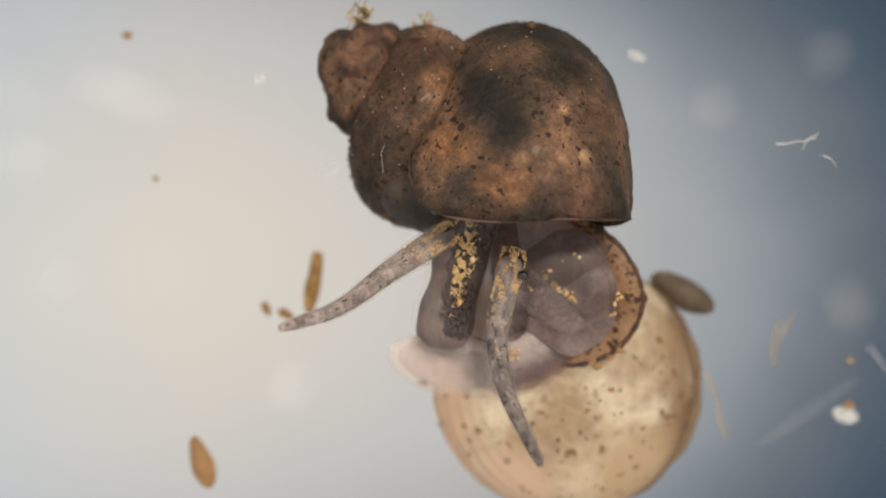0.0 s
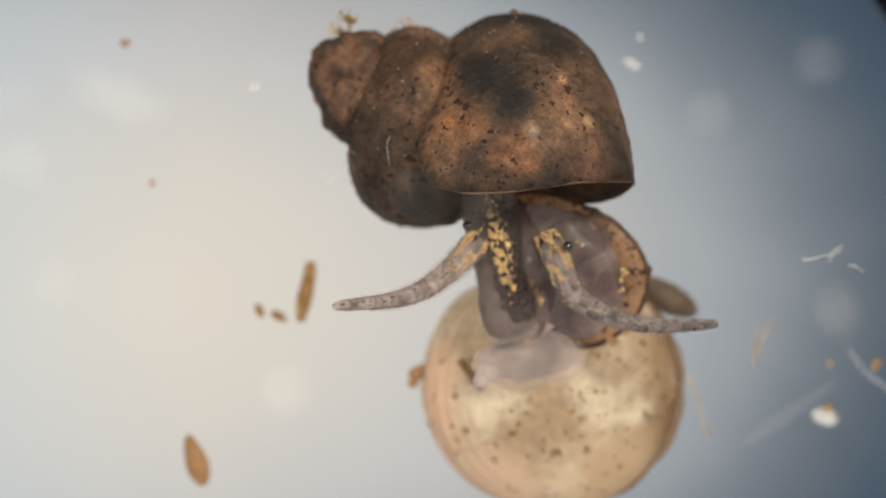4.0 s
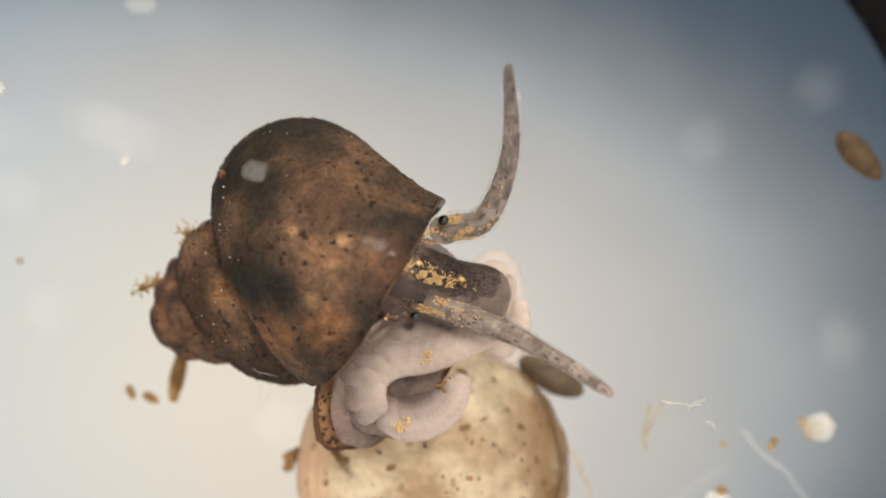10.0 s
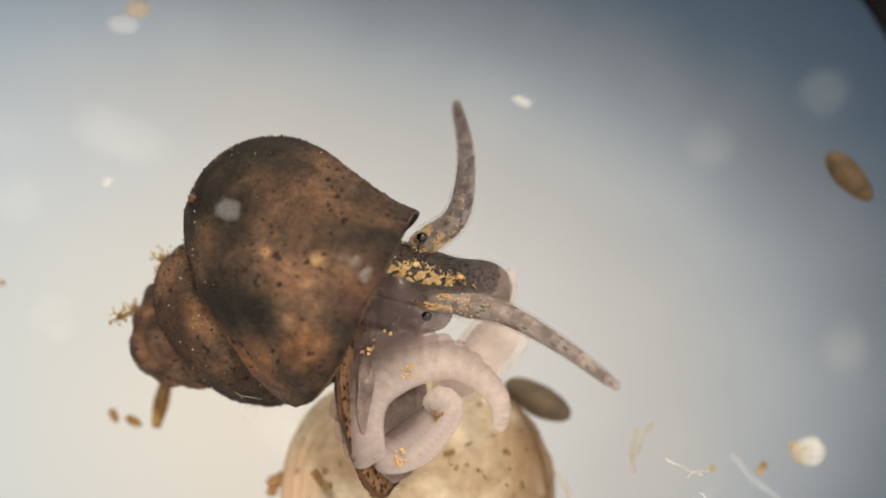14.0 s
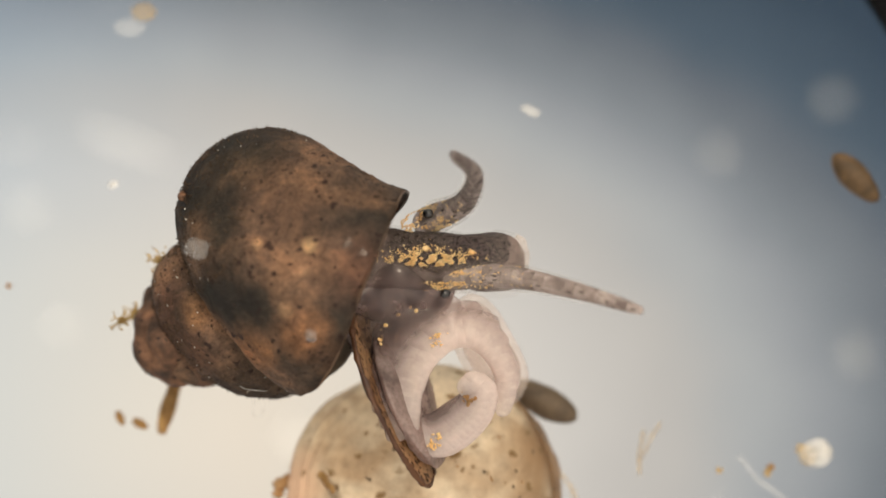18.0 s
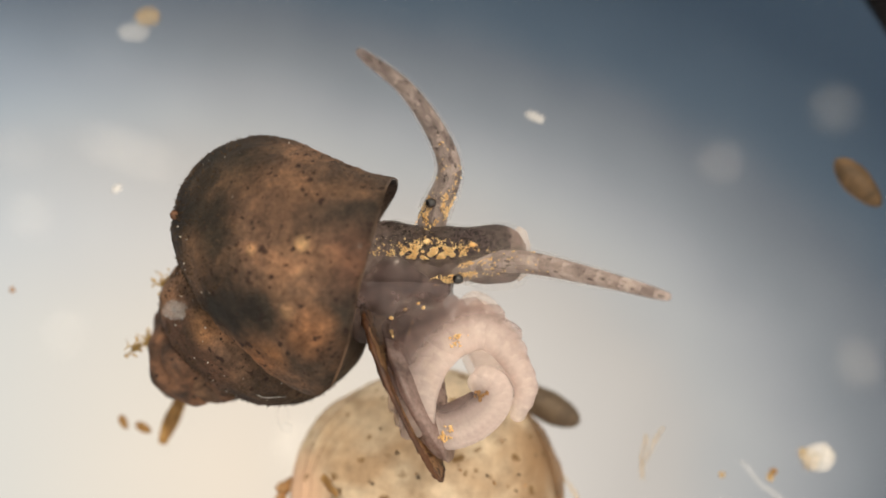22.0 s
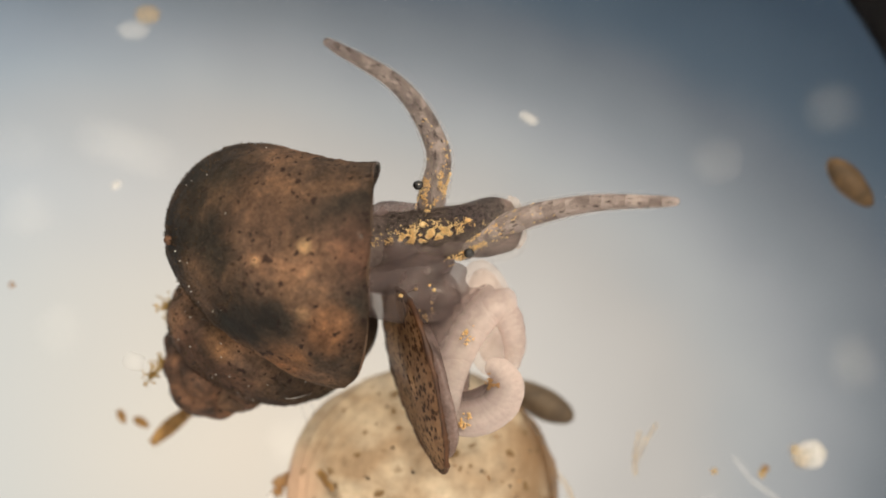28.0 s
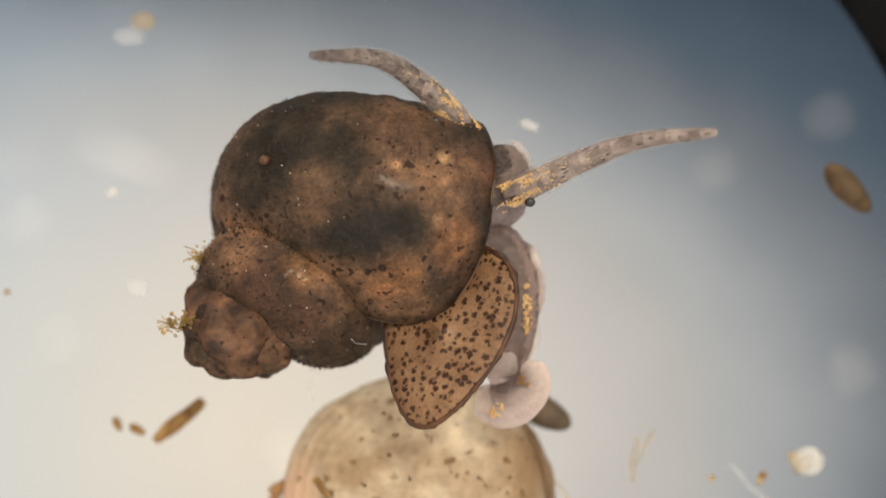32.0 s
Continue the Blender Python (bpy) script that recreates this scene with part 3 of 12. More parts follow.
def granules(bm, spread, count, size, seed, lift=0.0, surface=None):
    """Fine pigment grains in uneven patches."""
    rnd = random.Random(seed)
    made = 0
    while made < count:
        x, y = rnd.gauss(0, spread[0]), rnd.gauss(0, spread[1])
        if noise.noise(Vector((x * 9, y * 11, seed))) < -0.06:
            continue
        made += 1
        z = surface(x, y) if surface else lift
        s = size * rnd.uniform(0.5, 1.5)
        rough_ball(bm, (x, y, z), (s * rnd.uniform(0.8, 1.8), s, s * 0.22), 0.3, 1.5, 1, rnd.uniform(0, 180), rnd.random() * 9)


# head: a blunt dark snout, long axis along x
bm = bmesh.new()
loops = []
for i in range(25):
    u = i / 24
    x = -1.60 + 2.85 * u
    half = 0.46 - 0.04 * u + 0.02 * math.sin(u * 9)
    if u > 0.84:
        half *= max(0.03, 1 - ((u - 0.84) / 0.165) ** 3.2) ** 0.4
    if u < 0.12:
        half *= math.sqrt(max(0.02, 1 - ((0.12 - u) / 0.13) ** 2))
    loops.append([Vector((x, -0.20 + half * math.cos(a) * (1 + 0.16 * noise.noise(Vector((x * 2, math.cos(a) * 2, math.sin(a) * 2)))), 0.8 * half * math.sin(a))) for a in (2 * math.pi * k / 28 for k in range(28))])
rings(bm, loops, True, (True, True))
head = part("head", bm, HEADM, snail, "dark grey snout")
bm = bmesh.new()
rings(bm, [[Vector(p) * 1.0 + Vector((0.10, 0, -0.03)) + Vector((0, p.y * 0.16, p.z * 0.10)) for p in ring] for ring in loops], True, (True, True))
part("clear_skin", bm, VEIL_THIN, head, "glassy skin over the snout")


def head_top(x, y):
    h = 0.52 - 0.04 * (x + 1.15)
    return 0.8 * math.sqrt(max(0.02, h * h - y * y)) + 0.02


bm = bmesh.new()
granules(bm, (0.30, 0.105), 2600, 0.0085, 4, surface=lambda x, y: head_top(x - 0.22, y - 0.25))
for v in bm.verts:
    v.co += Vector((-0.22, -0.25, 0))
part("gold_patch", bm, GOLD, head, "golden pigment patch")
bm = bmesh.new()
rough_ball(bm, (1.15, -0.18, -0.04), (0.17, 0.40, 0.24), 0.25, 2.4, 4, 0, 3)
part("mouth_fringe", bm, FLESH, head, "pale translucent mouth fringe")
bm = bmesh.new()
rough_ball(bm, (0.42, -0.06, head_top(0.42, -0.06) + 0.03), (0.05, 0.035, 0.012), 0.5, 3, 3)
rough_ball(bm, (-0.28, -0.02, head_top(-0.28, 0) + 0.02), (0.05, 0.04, 0.012), 0.5, 3, 3)
part("gold_fleck", bm, GOLD, head)

bm = bmesh.new()
rough_ball(bm, (0, 0, 0), (1.08, 0.74, 0.55), 0.18, 1.6, 4, 0, 2.0)
neck = part("neck", bm, FLESH_DARK, snail, "grey translucent neck")

bm = bmesh.new()
rough_ball(bm, (0, 0, 0), (0.90, 0.52, 0.32), 0.28, 1.8, 4, 0, 6.0)
mantle = part("mantle", bm, MANTLE, snail, "dark mauve translucent mantle edge")
bm = bmesh.new()
for sx, sy, r in ((-0.18, -0.10, 0.030), (0.06, -0.02, 0.024), (0.34, -0.06, 0.026), (0.28, 0.02, 0.02)):
    rough_ball(bm, (sx, sy, 0.32), (r * 1.3, r, 0.02), 0.4, 2, 2, sx * 90, sx)
part("gold_fleck", bm, GOLD, mantle)


# foot: chains of overlapping soft pieces, so that it can bend: a rolled margin, a curled tail and the stalk along the lid
def limb(name, sizes, skirts, length, material, flat):
    """Pieces of a soft sheet along x: a rolled edge towards -y, a thinner skirt that fans out towards +y."""
    made = []
    for i, (ra, rb, wide) in enumerate(zip(sizes, sizes[1:], skirts)):
        bm = bmesh.new()
        capsule(bm, length, ra, rb, 26, (True, True), 0.0)
        for v in bm.verts:
            out = max(0, v.co.y / ra)
            v.co.x = length / 2 + (v.co.x - length / 2) * (1 + 0.55 * wide * out)
            v.co.z *= flat * (1 - 0.35 * out * min(1, wide))
            v.co.y += out * wide * ra
        made.append(part(name, bm, material, snail))
    return made


def taper(stops, count):
    """Radii along a limb, from a few stops."""
    out = []
    for i in range(count + 1):
        u = i / count * (len(stops) - 1)
        k = min(int(u), len(stops) - 2)
        out.append(stops[k] + (stops[k + 1] - stops[k]) * (u - k))
    return out


stalk = limb("foot_stalk", taper((0.40, 0.44, 0.43, 0.38, 0.26), 8), [0] * 8, 0.26, STALK, 0.6)
sole_margin = limb("foot_margin", taper((0.15, 0.17, 0.18, 0.19, 0.20, 0.20, 0.19, 0.13), 16), taper((1.6, 2.8, 3.2, 1.6, 0.25, 0.0, 0.0), 16), 0.22, SOLE, 0.8)
curled_tail = limb("foot_tail", taper((0.22, 0.24, 0.25, 0.24, 0.23, 0.21, 0.16), 16), taper((0.8, 1.0, 1.0, 0.7, 0.3, 0.0), 16), 0.12, SOLE, 0.8)
for holder, spread, n, cx, cy, lift in ((stalk[3], (0.16, 0.035), 70, 0.1, 0.22, 0.24), (stalk[4], (0.16, 0.03), 50, 0.1, 0.24, 0.22), (curled_tail[2], (0.06, 0.06), 40, 0.05, 0.05, 0.25), (sole_margin[7], (0.10, 0.05), 34, 0.0, 0.10, 0.24), (stalk[1], (0.05, 0.05), 10, 0.0, -0.1, 0.25)):
    bm = bmesh.new()
    granules(bm, spread, n, 0.016, n + 150, lift=lift)
    for v in bm.verts:
        v.co += Vector((cx, cy, 0))
    part("gold_fleck", bm, GOLD, holder)

bm = bmesh.new()
rnd = random.Random(33)
for k in range(16):
    rough_ball(bm, (rnd.gauss(0.1, 0.09), rnd.gauss(0.22, 0.06), rnd.gauss(0.10, 0.04)), [rnd.uniform(0.012, 0.04) for _ in range(3)], 0.4, 2, 2, k * 40, k)
part("crumb", bm, SEED_TAN, curled_tail[14], "reddish tan crumbs stuck to the foot")

# horny operculum: an oval plate, slightly dished, inner face up
bm = bmesh.new()
A, B = 1.50, 1.06
loops = []
for f, z in ((0.02, 0.10), (0.4, 0.085), (0.75, 0.04), (0.97, 0.0), (1.0, -0.03), (0.97, -0.06), (0.75, -0.03), (0.4, 0.02), (0.02, 0.035)):
    loops.append([Vector((A * f * math.cos(t), B * f * math.sin(t) * (1 - 0.30 * math.cos(t)), -z)) for t in (2 * math.pi * k / 64 for k in range(64))])
rings(bm, loops, True, (True, True))
operculum = part("operculum", bm, OPERC, snail, "amber horny lid with dark spots")
bm = bmesh.new()
rim = [Vector((A * math.cos(t), B * math.sin(t) * (1 - 0.30 * math.cos(t)), 0.03)) for t in (2 * math.pi * k / 120 for k in range(121))]
tube(bm, rim, [0.03 + 0.05 * abs(noise.noise(p * 7)) for p in rim], 8, (False, False), 0.8)
part("rim", bm, RIM, operculum, "dark crusted rim")
bm = bmesh.new()
rough_ball(bm, (0.02, 0.07, 0.22), (1.27, 0.88, 0.23), 0.14, 1.7, 5, 0, 7)
part("foot_disc", bm, DISC, operculum, "mauve translucent muscle on the lid")
bm = bmesh.new()
for sx, sy, sz in ((-0.9, -0.35, 0.3), (-0.75, -0.5, 0.3), (-1.0, 0.1, 0.25)):
    for k in range(8):
        rough_ball(bm, (sx + random.uniform(-.1, .1), sy + random.uniform(-.16, .16), sz), (0.04, 0.03, 0.02), 0.4, 2, 1, k * 30, k)
part("gold_fleck", bm, GOLD, operculum)

for cx, cy, w in ((-1.50, 0.34, 0.085), (-1.53, 0.12, 0.06), (-1.50, -0.12, 0.075), (-1.40, -0.42, 0.06)):
    bm = bmesh.new()
    for k in range(5):
        rough_ball(bm, (cx + random.uniform(-.06, .06), cy + random.uniform(-.07, .07), 0.03), (w * 0.7, w * 0.6, w * 0.6), 0.4, 2, 2, k * 40, k + cx)
    part("crumb", bm, SEED_TAN, operculum, "tan crumb stuck to the rim")

# pale sole: a broad bent lobe; a second lobe curls over the lid
def bent_lobe(bm, length, width, thick, bend, seed):
    loops = []
    for i in range(29):
        u = i / 28
        a = bend * (u - 0.5)
        r = length / max(abs(bend), 0.01)
        c = Vector((r * math.sin(a), r * (1 - math.cos(a)) - r * (1 - math.cos(bend / 2)) * 0.5, 0))
        t = Vector((-math.sin(a), math.cos(a), 0))
        w = width * math.sqrt(max(0.015, 1 - (2 * u - 1) ** 4)) * (0.85 + 0.3 * u)
        ring = []
        for k in range(24):
            b = 2 * math.pi * k / 24
            q = c + t * w * math.cos(b) + Vector((0, 0, thick * math.sin(b) * math.sqrt(max(0.03, 1 - (2 * u - 1) ** 4))))
            ring.append(q + Vector((0, 0, 1)) * 0.07 * noise.noise(q * 2 + Vector((seed, 0, 0))) + t * 0.06 * noise.noise(q * 1.5 + Vector((0, seed, 0))))
        loops.append(ring)
    rings(bm, loops, True, (True, True))


bm = bmesh.new()
bent_lobe(bm, 1.9, 0.46, 0.30, 0.7, 1.0)
sole_lobe = part("sole_lobe", bm, FLESH, snail, "pale pinkish foot sole")
bm = bmesh.new()
bent_lobe(bm, 1.6, 0.34, 0.20, 0.7, 1.0)
part("foot_core", bm, FLESH_CORE, sole_lobe, "mauve muscle inside the clear skin")
# tentacles: overlapping rings, each a dark core in a glassy skin
def tentacle(seed, gold):
    made = []
    for i in range(18):
        ra, rb = 0.275 - 0.0098 * i, 0.275 - 0.0098 * (i + 1)
        if i == 17:
            rb = 0.08
        bm = bmesh.new()
        capsule(bm, 0.20, ra * 0.78, rb * 0.78, 16, (True, True), 0.04)
        if i == 0:
            rough_ball(bm, (-0.10, 0, -0.04), (0.26, 0.23, 0.19), 0.1, 1.5, 3)
        core = part("tentacle_ring", bm, CORE_PALE if gold else CORE, snail)
        bm = bmesh.new()
        capsule(bm, 0.20, ra, rb, 16, (False, i == 17), 0.02)
        part("clear_skin", bm, VEIL, core)
        n = (460, 110, 40, 22, 14, 10, 8, 6)[i] if gold and i < 8 else (460, 150, 40, 16, 10, 8, 6)[i] if not gold and i < 7 else 0
        if n:
            bm = bmesh.new()
            rnd = random.Random(seed + i)
            for _ in range(int(n * 1.7)):
                x, a = rnd.uniform(-0.45 if i == 0 else -0.1, 0.26), rnd.uniform(0.2, math.pi - 0.2)
                if noise.noise(Vector((x * 3.5 + i, a * 1.6, seed))) < 0.02:
                    continue
                s = rnd.uniform(0.005, 0.015)
                rough_ball(bm, (x, ra * 0.77 * math.cos(a), ra * 0.77 * math.sin(a)), (s * 1.6, s, s * 0.7), 0.3, 2, 1, rnd.uniform(0, 60), rnd.random() * 9)
            part("gold_fleck", bm, GOLD, core)
        made.append(core)
    return made


near_tentacle = tentacle(10, True)
far_tentacle = tentacle(40, False)


def eye_ball():
    bm = bmesh.new()
    rough_ball(bm, (0, 0, 0), (0.085, 0.075, 0.07), 0.05, 1.5, 3)
    return part("eye", bm, EYE, snail, "small black eye")


near_eye, far_eye = eye_ball(), eye_ball()

# growth on the shell
bm = bmesh.new()
rough_ball(bm, (1.06, 2.03, 0.14), (0.11, 0.08, 0.08), 0.2, 1.5, 2)
part("nub", bm, CRUST, shell, "small brown nub")
bm = bmesh.new()
rough_ball(bm, (2.62, 0.0, -0.53), (0.03, 0.03, 0.03), 0.2, 1.5, 2)
part("white_speck", bm, MOTE, shell)


def on_shell(th, a, g0=1.0):
    """A point of the main shell's outside and its outward direction."""
    g = math.exp(0.5873 * min(th, 0) / (2 * math.pi)) * (1 + 0.075 * max(th, 0))
    out = Vector((math.cos(th), -math.sin(th), 0))
    n = out * math.cos(a) + Vector((0, 0, math.sin(a)))
    return out * 1.067 * g + Vector((0, 0, 3.2 - 4.275 * g)) + n * 1.713 * g, n


rnd = random.Random(21)
bm = bmesh.new()
for _ in range(8000):
    p, n = on_shell(-rnd.random() ** 1.5 * 11 - 0.35, rnd.uniform(-1.7, 1.7))
    s = rnd.uniform(0.007, 0.022)
    side = n.orthogonal().normalized()
    other = n.cross(side)
    tip = bm.verts.new(p + n * s * rnd.uniform(0.8, 2.6) + side * rnd.uniform(-s, s))
    ring = [bm.verts.new(p - n * 0.01 + (side * math.cos(k * 2.1) + other * math.sin(k * 2.1)) * s) for k in range(3)]
    for k in range(3):
        bm.faces.new((ring[k], ring[(k + 1) % 3], tip))
tagged(part("algal_fuzz", bm, FUZZ, shell, "short brown algal fuzz"), kind="stuff")


# pale grains added to give the glints along the fuzzy shell
bm = bmesh.new()
for _ in range(170):
    p, n = on_shell(-rnd.random() * 8 - 0.3, rnd.uniform(-1.7, 1.5))
    s = rnd.uniform(0.006, 0.014)
    rough_ball(bm, p + n * 0.02, (s, s, s), 0.3, 1.5, 1, 0, s * 900)
tagged(part("bright_grain", bm, GRAIN, shell, "tiny bright grains standing in for glints on the shell"), kind="stuff")


def fibre(bm, start, way, length, thick, curl, seed_no):
    r = random.Random(seed_no)
    p, d = Vector(start), Vector(way).normalized()
    pts = [p.copy()]
    for _ in range(9):
        d = (d + Vector((r.uniform(-1, 1), r.uniform(-1, 1), r.uniform(-1, 1))) * curl).normalized()
        p = p + d * length / 9
        pts.append(p.copy())
    tube(bm, pts, [thick] * 5 + [thick * 0.8] * 5, 5, (True, True))


for k, (place, way, length) in enumerate((((-0.15, -1.55, 1.42), (-0.2, -1, 0.4), 0.42), ((-0.05, -1.5, 1.5), (0.4, -0.9, 0.5), 0.36), ((1.19, -1.26, 0.72), (0.5, 0.4, 0.9), 0.5), ((0.19, -1.29, 1.25), (-0.2, -0.6, 0.8), 0.3), ((-0.25, -1.5, 1.3), (-0.6, -0.6, -0.4), 0.3))):
    bm = bmesh.new()
    fibre(bm, place, way, length, 0.007, 0.3, k)
    part("fibre", bm, MOTE, shell, "fine whitish fibre")
for k, place in enumerate(((-0.36, 0.66, 2.5), (-0.16, 1.22, 1.55), (0.3, 0.75, 2.42))):
    bm = bmesh.new()
    r = random.Random(60 + k)
    for _ in range(40):
        o = Vector((r.gauss(0, 0.06), r.gauss(0, 0.06), r.gauss(0, 0.08)))
        rough_ball(bm, Vector(place) * 1.04 + o, [r.uniform(0.014, 0.042) for _ in range(3)], 0.4, 2, 1, 0, r.random() * 9)
    for j in range(4):
        fibre(bm, place, Vector(place) + Vector((r.uniform(-1, 1), r.uniform(-1, 1), r.uniform(-1, 1))), 0.35, 0.012, 0.5, 70 + j + 5 * k)
    part("ochre_tuft", bm, TUFT, shell, "pale ochre tuft of algae")
# ---- the pale shell under it ----
pale = thing("pale_shell", "pale cream empty snail shell with dark specks", "snail shell")
pale.location = (0.87 * MM, -2.87 * MM, 0)
bm = bmesh.new()
rough_ball(bm, (0.08, 0, 0.45), (2.26, 2.27, 1.5), 0.03, 1.2, 6)
bmesh.ops.delete(bm, geom=[v for v in bm.verts if v.co.z < 0.45], context="VERTS")
for v in bm.verts:
    v.co.x *= 1.06 if v.co.x < 0 else 1.0
    line = math.hypot(v.co.x - 0.25, v.co.y) + 0.05 * noise.noise(v.co * 0.8)
    v.co += v.normal * (0.012 * noise.noise(v.co * 5) + 0.010 * math.sin(14 * math.atan2(v.co.y, v.co.x + 2.6)) + 0.016 * min(1, max(0, -v.co.x - 0.5)) * math.sin(line * 34))
body_whorl = part("body_whorl", bm, PALE, pale, "cream translucent body whorl")
bm = bmesh.new()
pts, rad = [], []
for i in range(41):
    t = radians(-78 + 150 * i / 40)
    pts.append(Vector((0.08 + 2.20 * math.cos(t), 2.20 * math.sin(t), 0.62)))
    rad.append(0.15 * (0.3 + 0.7 * math.sin(math.pi * i / 40)) * (1 + 0.5 * noise.noise(pts[-1] * 2)))
tube(bm, pts, rad, 12, (True, True), 0.3)
part("outer_lip", bm, BROWN_LIP, pale, "thick brown outer lip")
bm = bmesh.new()
tube(bm, [Vector((-1.62, 0.52, 1.42)), Vector((-1.42, 0.27, 1.52)), Vector((-1.23, 0.02, 1.62))], [0.07, 0.085, 0.06], 10, (True, True), 0.3)
part("brown_rod", bm, PELLET, pale, "brown rod stuck to the shell")
rnd = random.Random(5)
for k in range(120):
    a, r = rnd.uniform(0, 6.283), 2.0 * math.sqrt(rnd.random())
    x, y = r * math.cos(a) + 0.2, r * math.sin(a)
    q = 1 - ((x - 0.08) / 2.25) ** 2 - (y / 2.25) ** 2
    if q < 0.05:
        continue
    bm = bmesh.new()
    w = rnd.uniform(0.014, 0.05) * (1.7 if k % 9 == 0 else 1)
    rough_ball(bm, (x, y, 0.45 + 1.5 * math.sqrt(q)), (w, w * rnd.uniform(0.5, 1), 0.02), 0.4, 2, 1, rnd.uniform(0, 180), k)
    part("dark_speck", bm, SEED_DARK if k % 3 else SEED_TAN, pale)
for k, (x, y, w) in enumerate(((-2.40, 0.22, 0.14), (-2.44, 0.05, 0.11), (-2.08, -0.66, 0.12), (-2.30, 0.30, 0.10))):
    bm = bmesh.new()
    rough_ball(bm, (x, y, 0.45), (w, w * 0.8, w), 0.4, 1.8, 2, 20 * k, k)
    part("crumb", bm, SEED_TAN, pale, "reddish brown crumb on the rim")


# ---- seeds, pellets and motes on the glass ----
def seed(name, x, y, length, width, turn, material, label, category="seed", point=0.5, group=""):
    bm = bmesh.new()
    loops = []
    for i in range(25):
        u = i / 24
        w = width / 2 * max(0.05, (1 - (2 * u - 1) ** 2) ** 0.5) * (1 - point * 0.55 * max(0, u - 0.35))
        xx = length * (u - 0.5)
        loops.append([Vector((xx, w * math.cos(a) * (1 + 0.06 * noise.noise(Vector((xx * 3, math.cos(a), x)))), w * 0.85 * math.sin(a))) for a in (2 * math.pi * k / 20 for k in range(20))])
    rings(bm, loops, True, (True, True))
    ob = part(name, bm, material)
    ob.matrix_world = millimetres(x, y, width * 0.42, 0, 0, turn)
    return tagged(ob, label, category, group)


seed("dark_seed", 3.02, -1.29, 1.28, 0.56, -28, SEED_DARK, "dark grey brown seed lying on the glass", point=0.1)
seed("tan_seed", -5.50, -4.24, 0.98, 0.44, 108, SEED_TAN, "tan pointed seed lying on the glass", point=1.0)
seed("two_tone_seed", 8.43, 2.53, 1.12, 0.50, -47, SEED_OLIVE, "brown seed with a paler tip")
seed("crumb", -4.01, -1.64, 0.32, 0.17, -30, PELLET, "small ochre crumb on the glass", "crumb", group="crumbs")
seed("crumb", -4.36, -1.54, 0.28, 0.15, -65, PELLET, "small ochre crumb on the glass", "crumb", group="crumbs")

bm = bmesh.new()
pts = [Vector((-0.55 + 1.1 * i / 16, 0.012 * math.sin(i * 0.4), 0)) for i in range(17)]
tube(bm, pts, [0.135 * (0.30 + 0.70 * math.sin(math.pi * (i + 1.2) / 18.4) ** 0.6) for i in range(17)], 14, (True, True), 0.16)
rod_pellet = tagged(part("rod_pellet", bm, PELLET), "rod shaped ochre pellet lying on the glass", "pellet")


def mote(x, y, z, size, material, label, name="mote", group="motes", flat=0.7, seed_no=1.0, turn=0):
    bm = bmesh.new()
    rough_ball(bm, (0, 0, 0), (size[0], size[1], min(size) * flat), 0.16, 1.0, 4, 0, seed_no)
    ob = part(name, bm, material)
    ob.matrix_world = millimetres(x, y, z, 0, 0, turn)
    return tagged(ob, label, "speck", group)


ob = mote(7.72, -2.21, 0.16, (0.27, 0.24), MOTE, "round white translucent mote with a tan side", "white_mote")
bm = bmesh.new()
rough_ball(bm, (-0.17, -0.05, 0.0), (0.16, 0.20, 0.13), 0.35, 1.6, 3, 20, 3)
rough_ball(bm, (-0.30, 0.10, 0.0), (0.09, 0.08, 0.06), 0.35, 1.6, 2, 20, 5)
part("tan_side", bm, ALGA, ob, "hazy tan growth")
bm = bmesh.new()
rough_ball(bm, (0.10, 0.06, 0.10), (0.13, 0.16, 0.10), 0.3, 1.6, 3, 20, 8)
part("bright_lump", bm, MOTE, ob)
mote(6.05, -2.51, 0.07, (0.06, 0.05), TUFT, "tiny ochre crumb on the glass", "brown_speck")
mote(6.94, -2.46, 0.07, (0.07, 0.06), PELLET, "tiny brown crumb on the glass", "brown_speck")
mote(-4.46, 2.54, 0.06, (0.10, 0.06), MOTE, "tiny white speck on the glass", "white_speck", turn=35)
mote(-3.90, 5.55, 0.1, (0.22, 0.16), ALGA, "pale ochre clump on the glass", "ochre_clump")
mote(-4.15, 5.28, 0.1, (0.28, 0.16), HAZE, "hazy white clump on the glass", "white_clump")

mote(6.88, -2.55, 0.08, (0.06, 0.08), TUFT, "tiny ochre crumb on the glass", "brown_speck")
oval = mote(5.95, -3.48, 0.12, (0.24, 0.15), MOTE, "oval white mote on the glass", "white_mote", turn=-15)
bm = bmesh.new()
rough_ball(bm, (0.0, 0.17, 0.02), (0.10, 0.08, 0.06), 0.35, 1.6, 3, 20, 3)
part("dark_tuft", bm, PELLET, oval, "dark fluff on its edge")
mote(-6.80, 3.32, 0.06, (0.09, 0.07), SEED_TAN, "tiny tan crumb on the glass", "brown_speck")
mote(-6.31, 0.78, 0.05, (0.05, 0.05), SEED_TAN, "tiny tan crumb on the glass", "brown_speck")


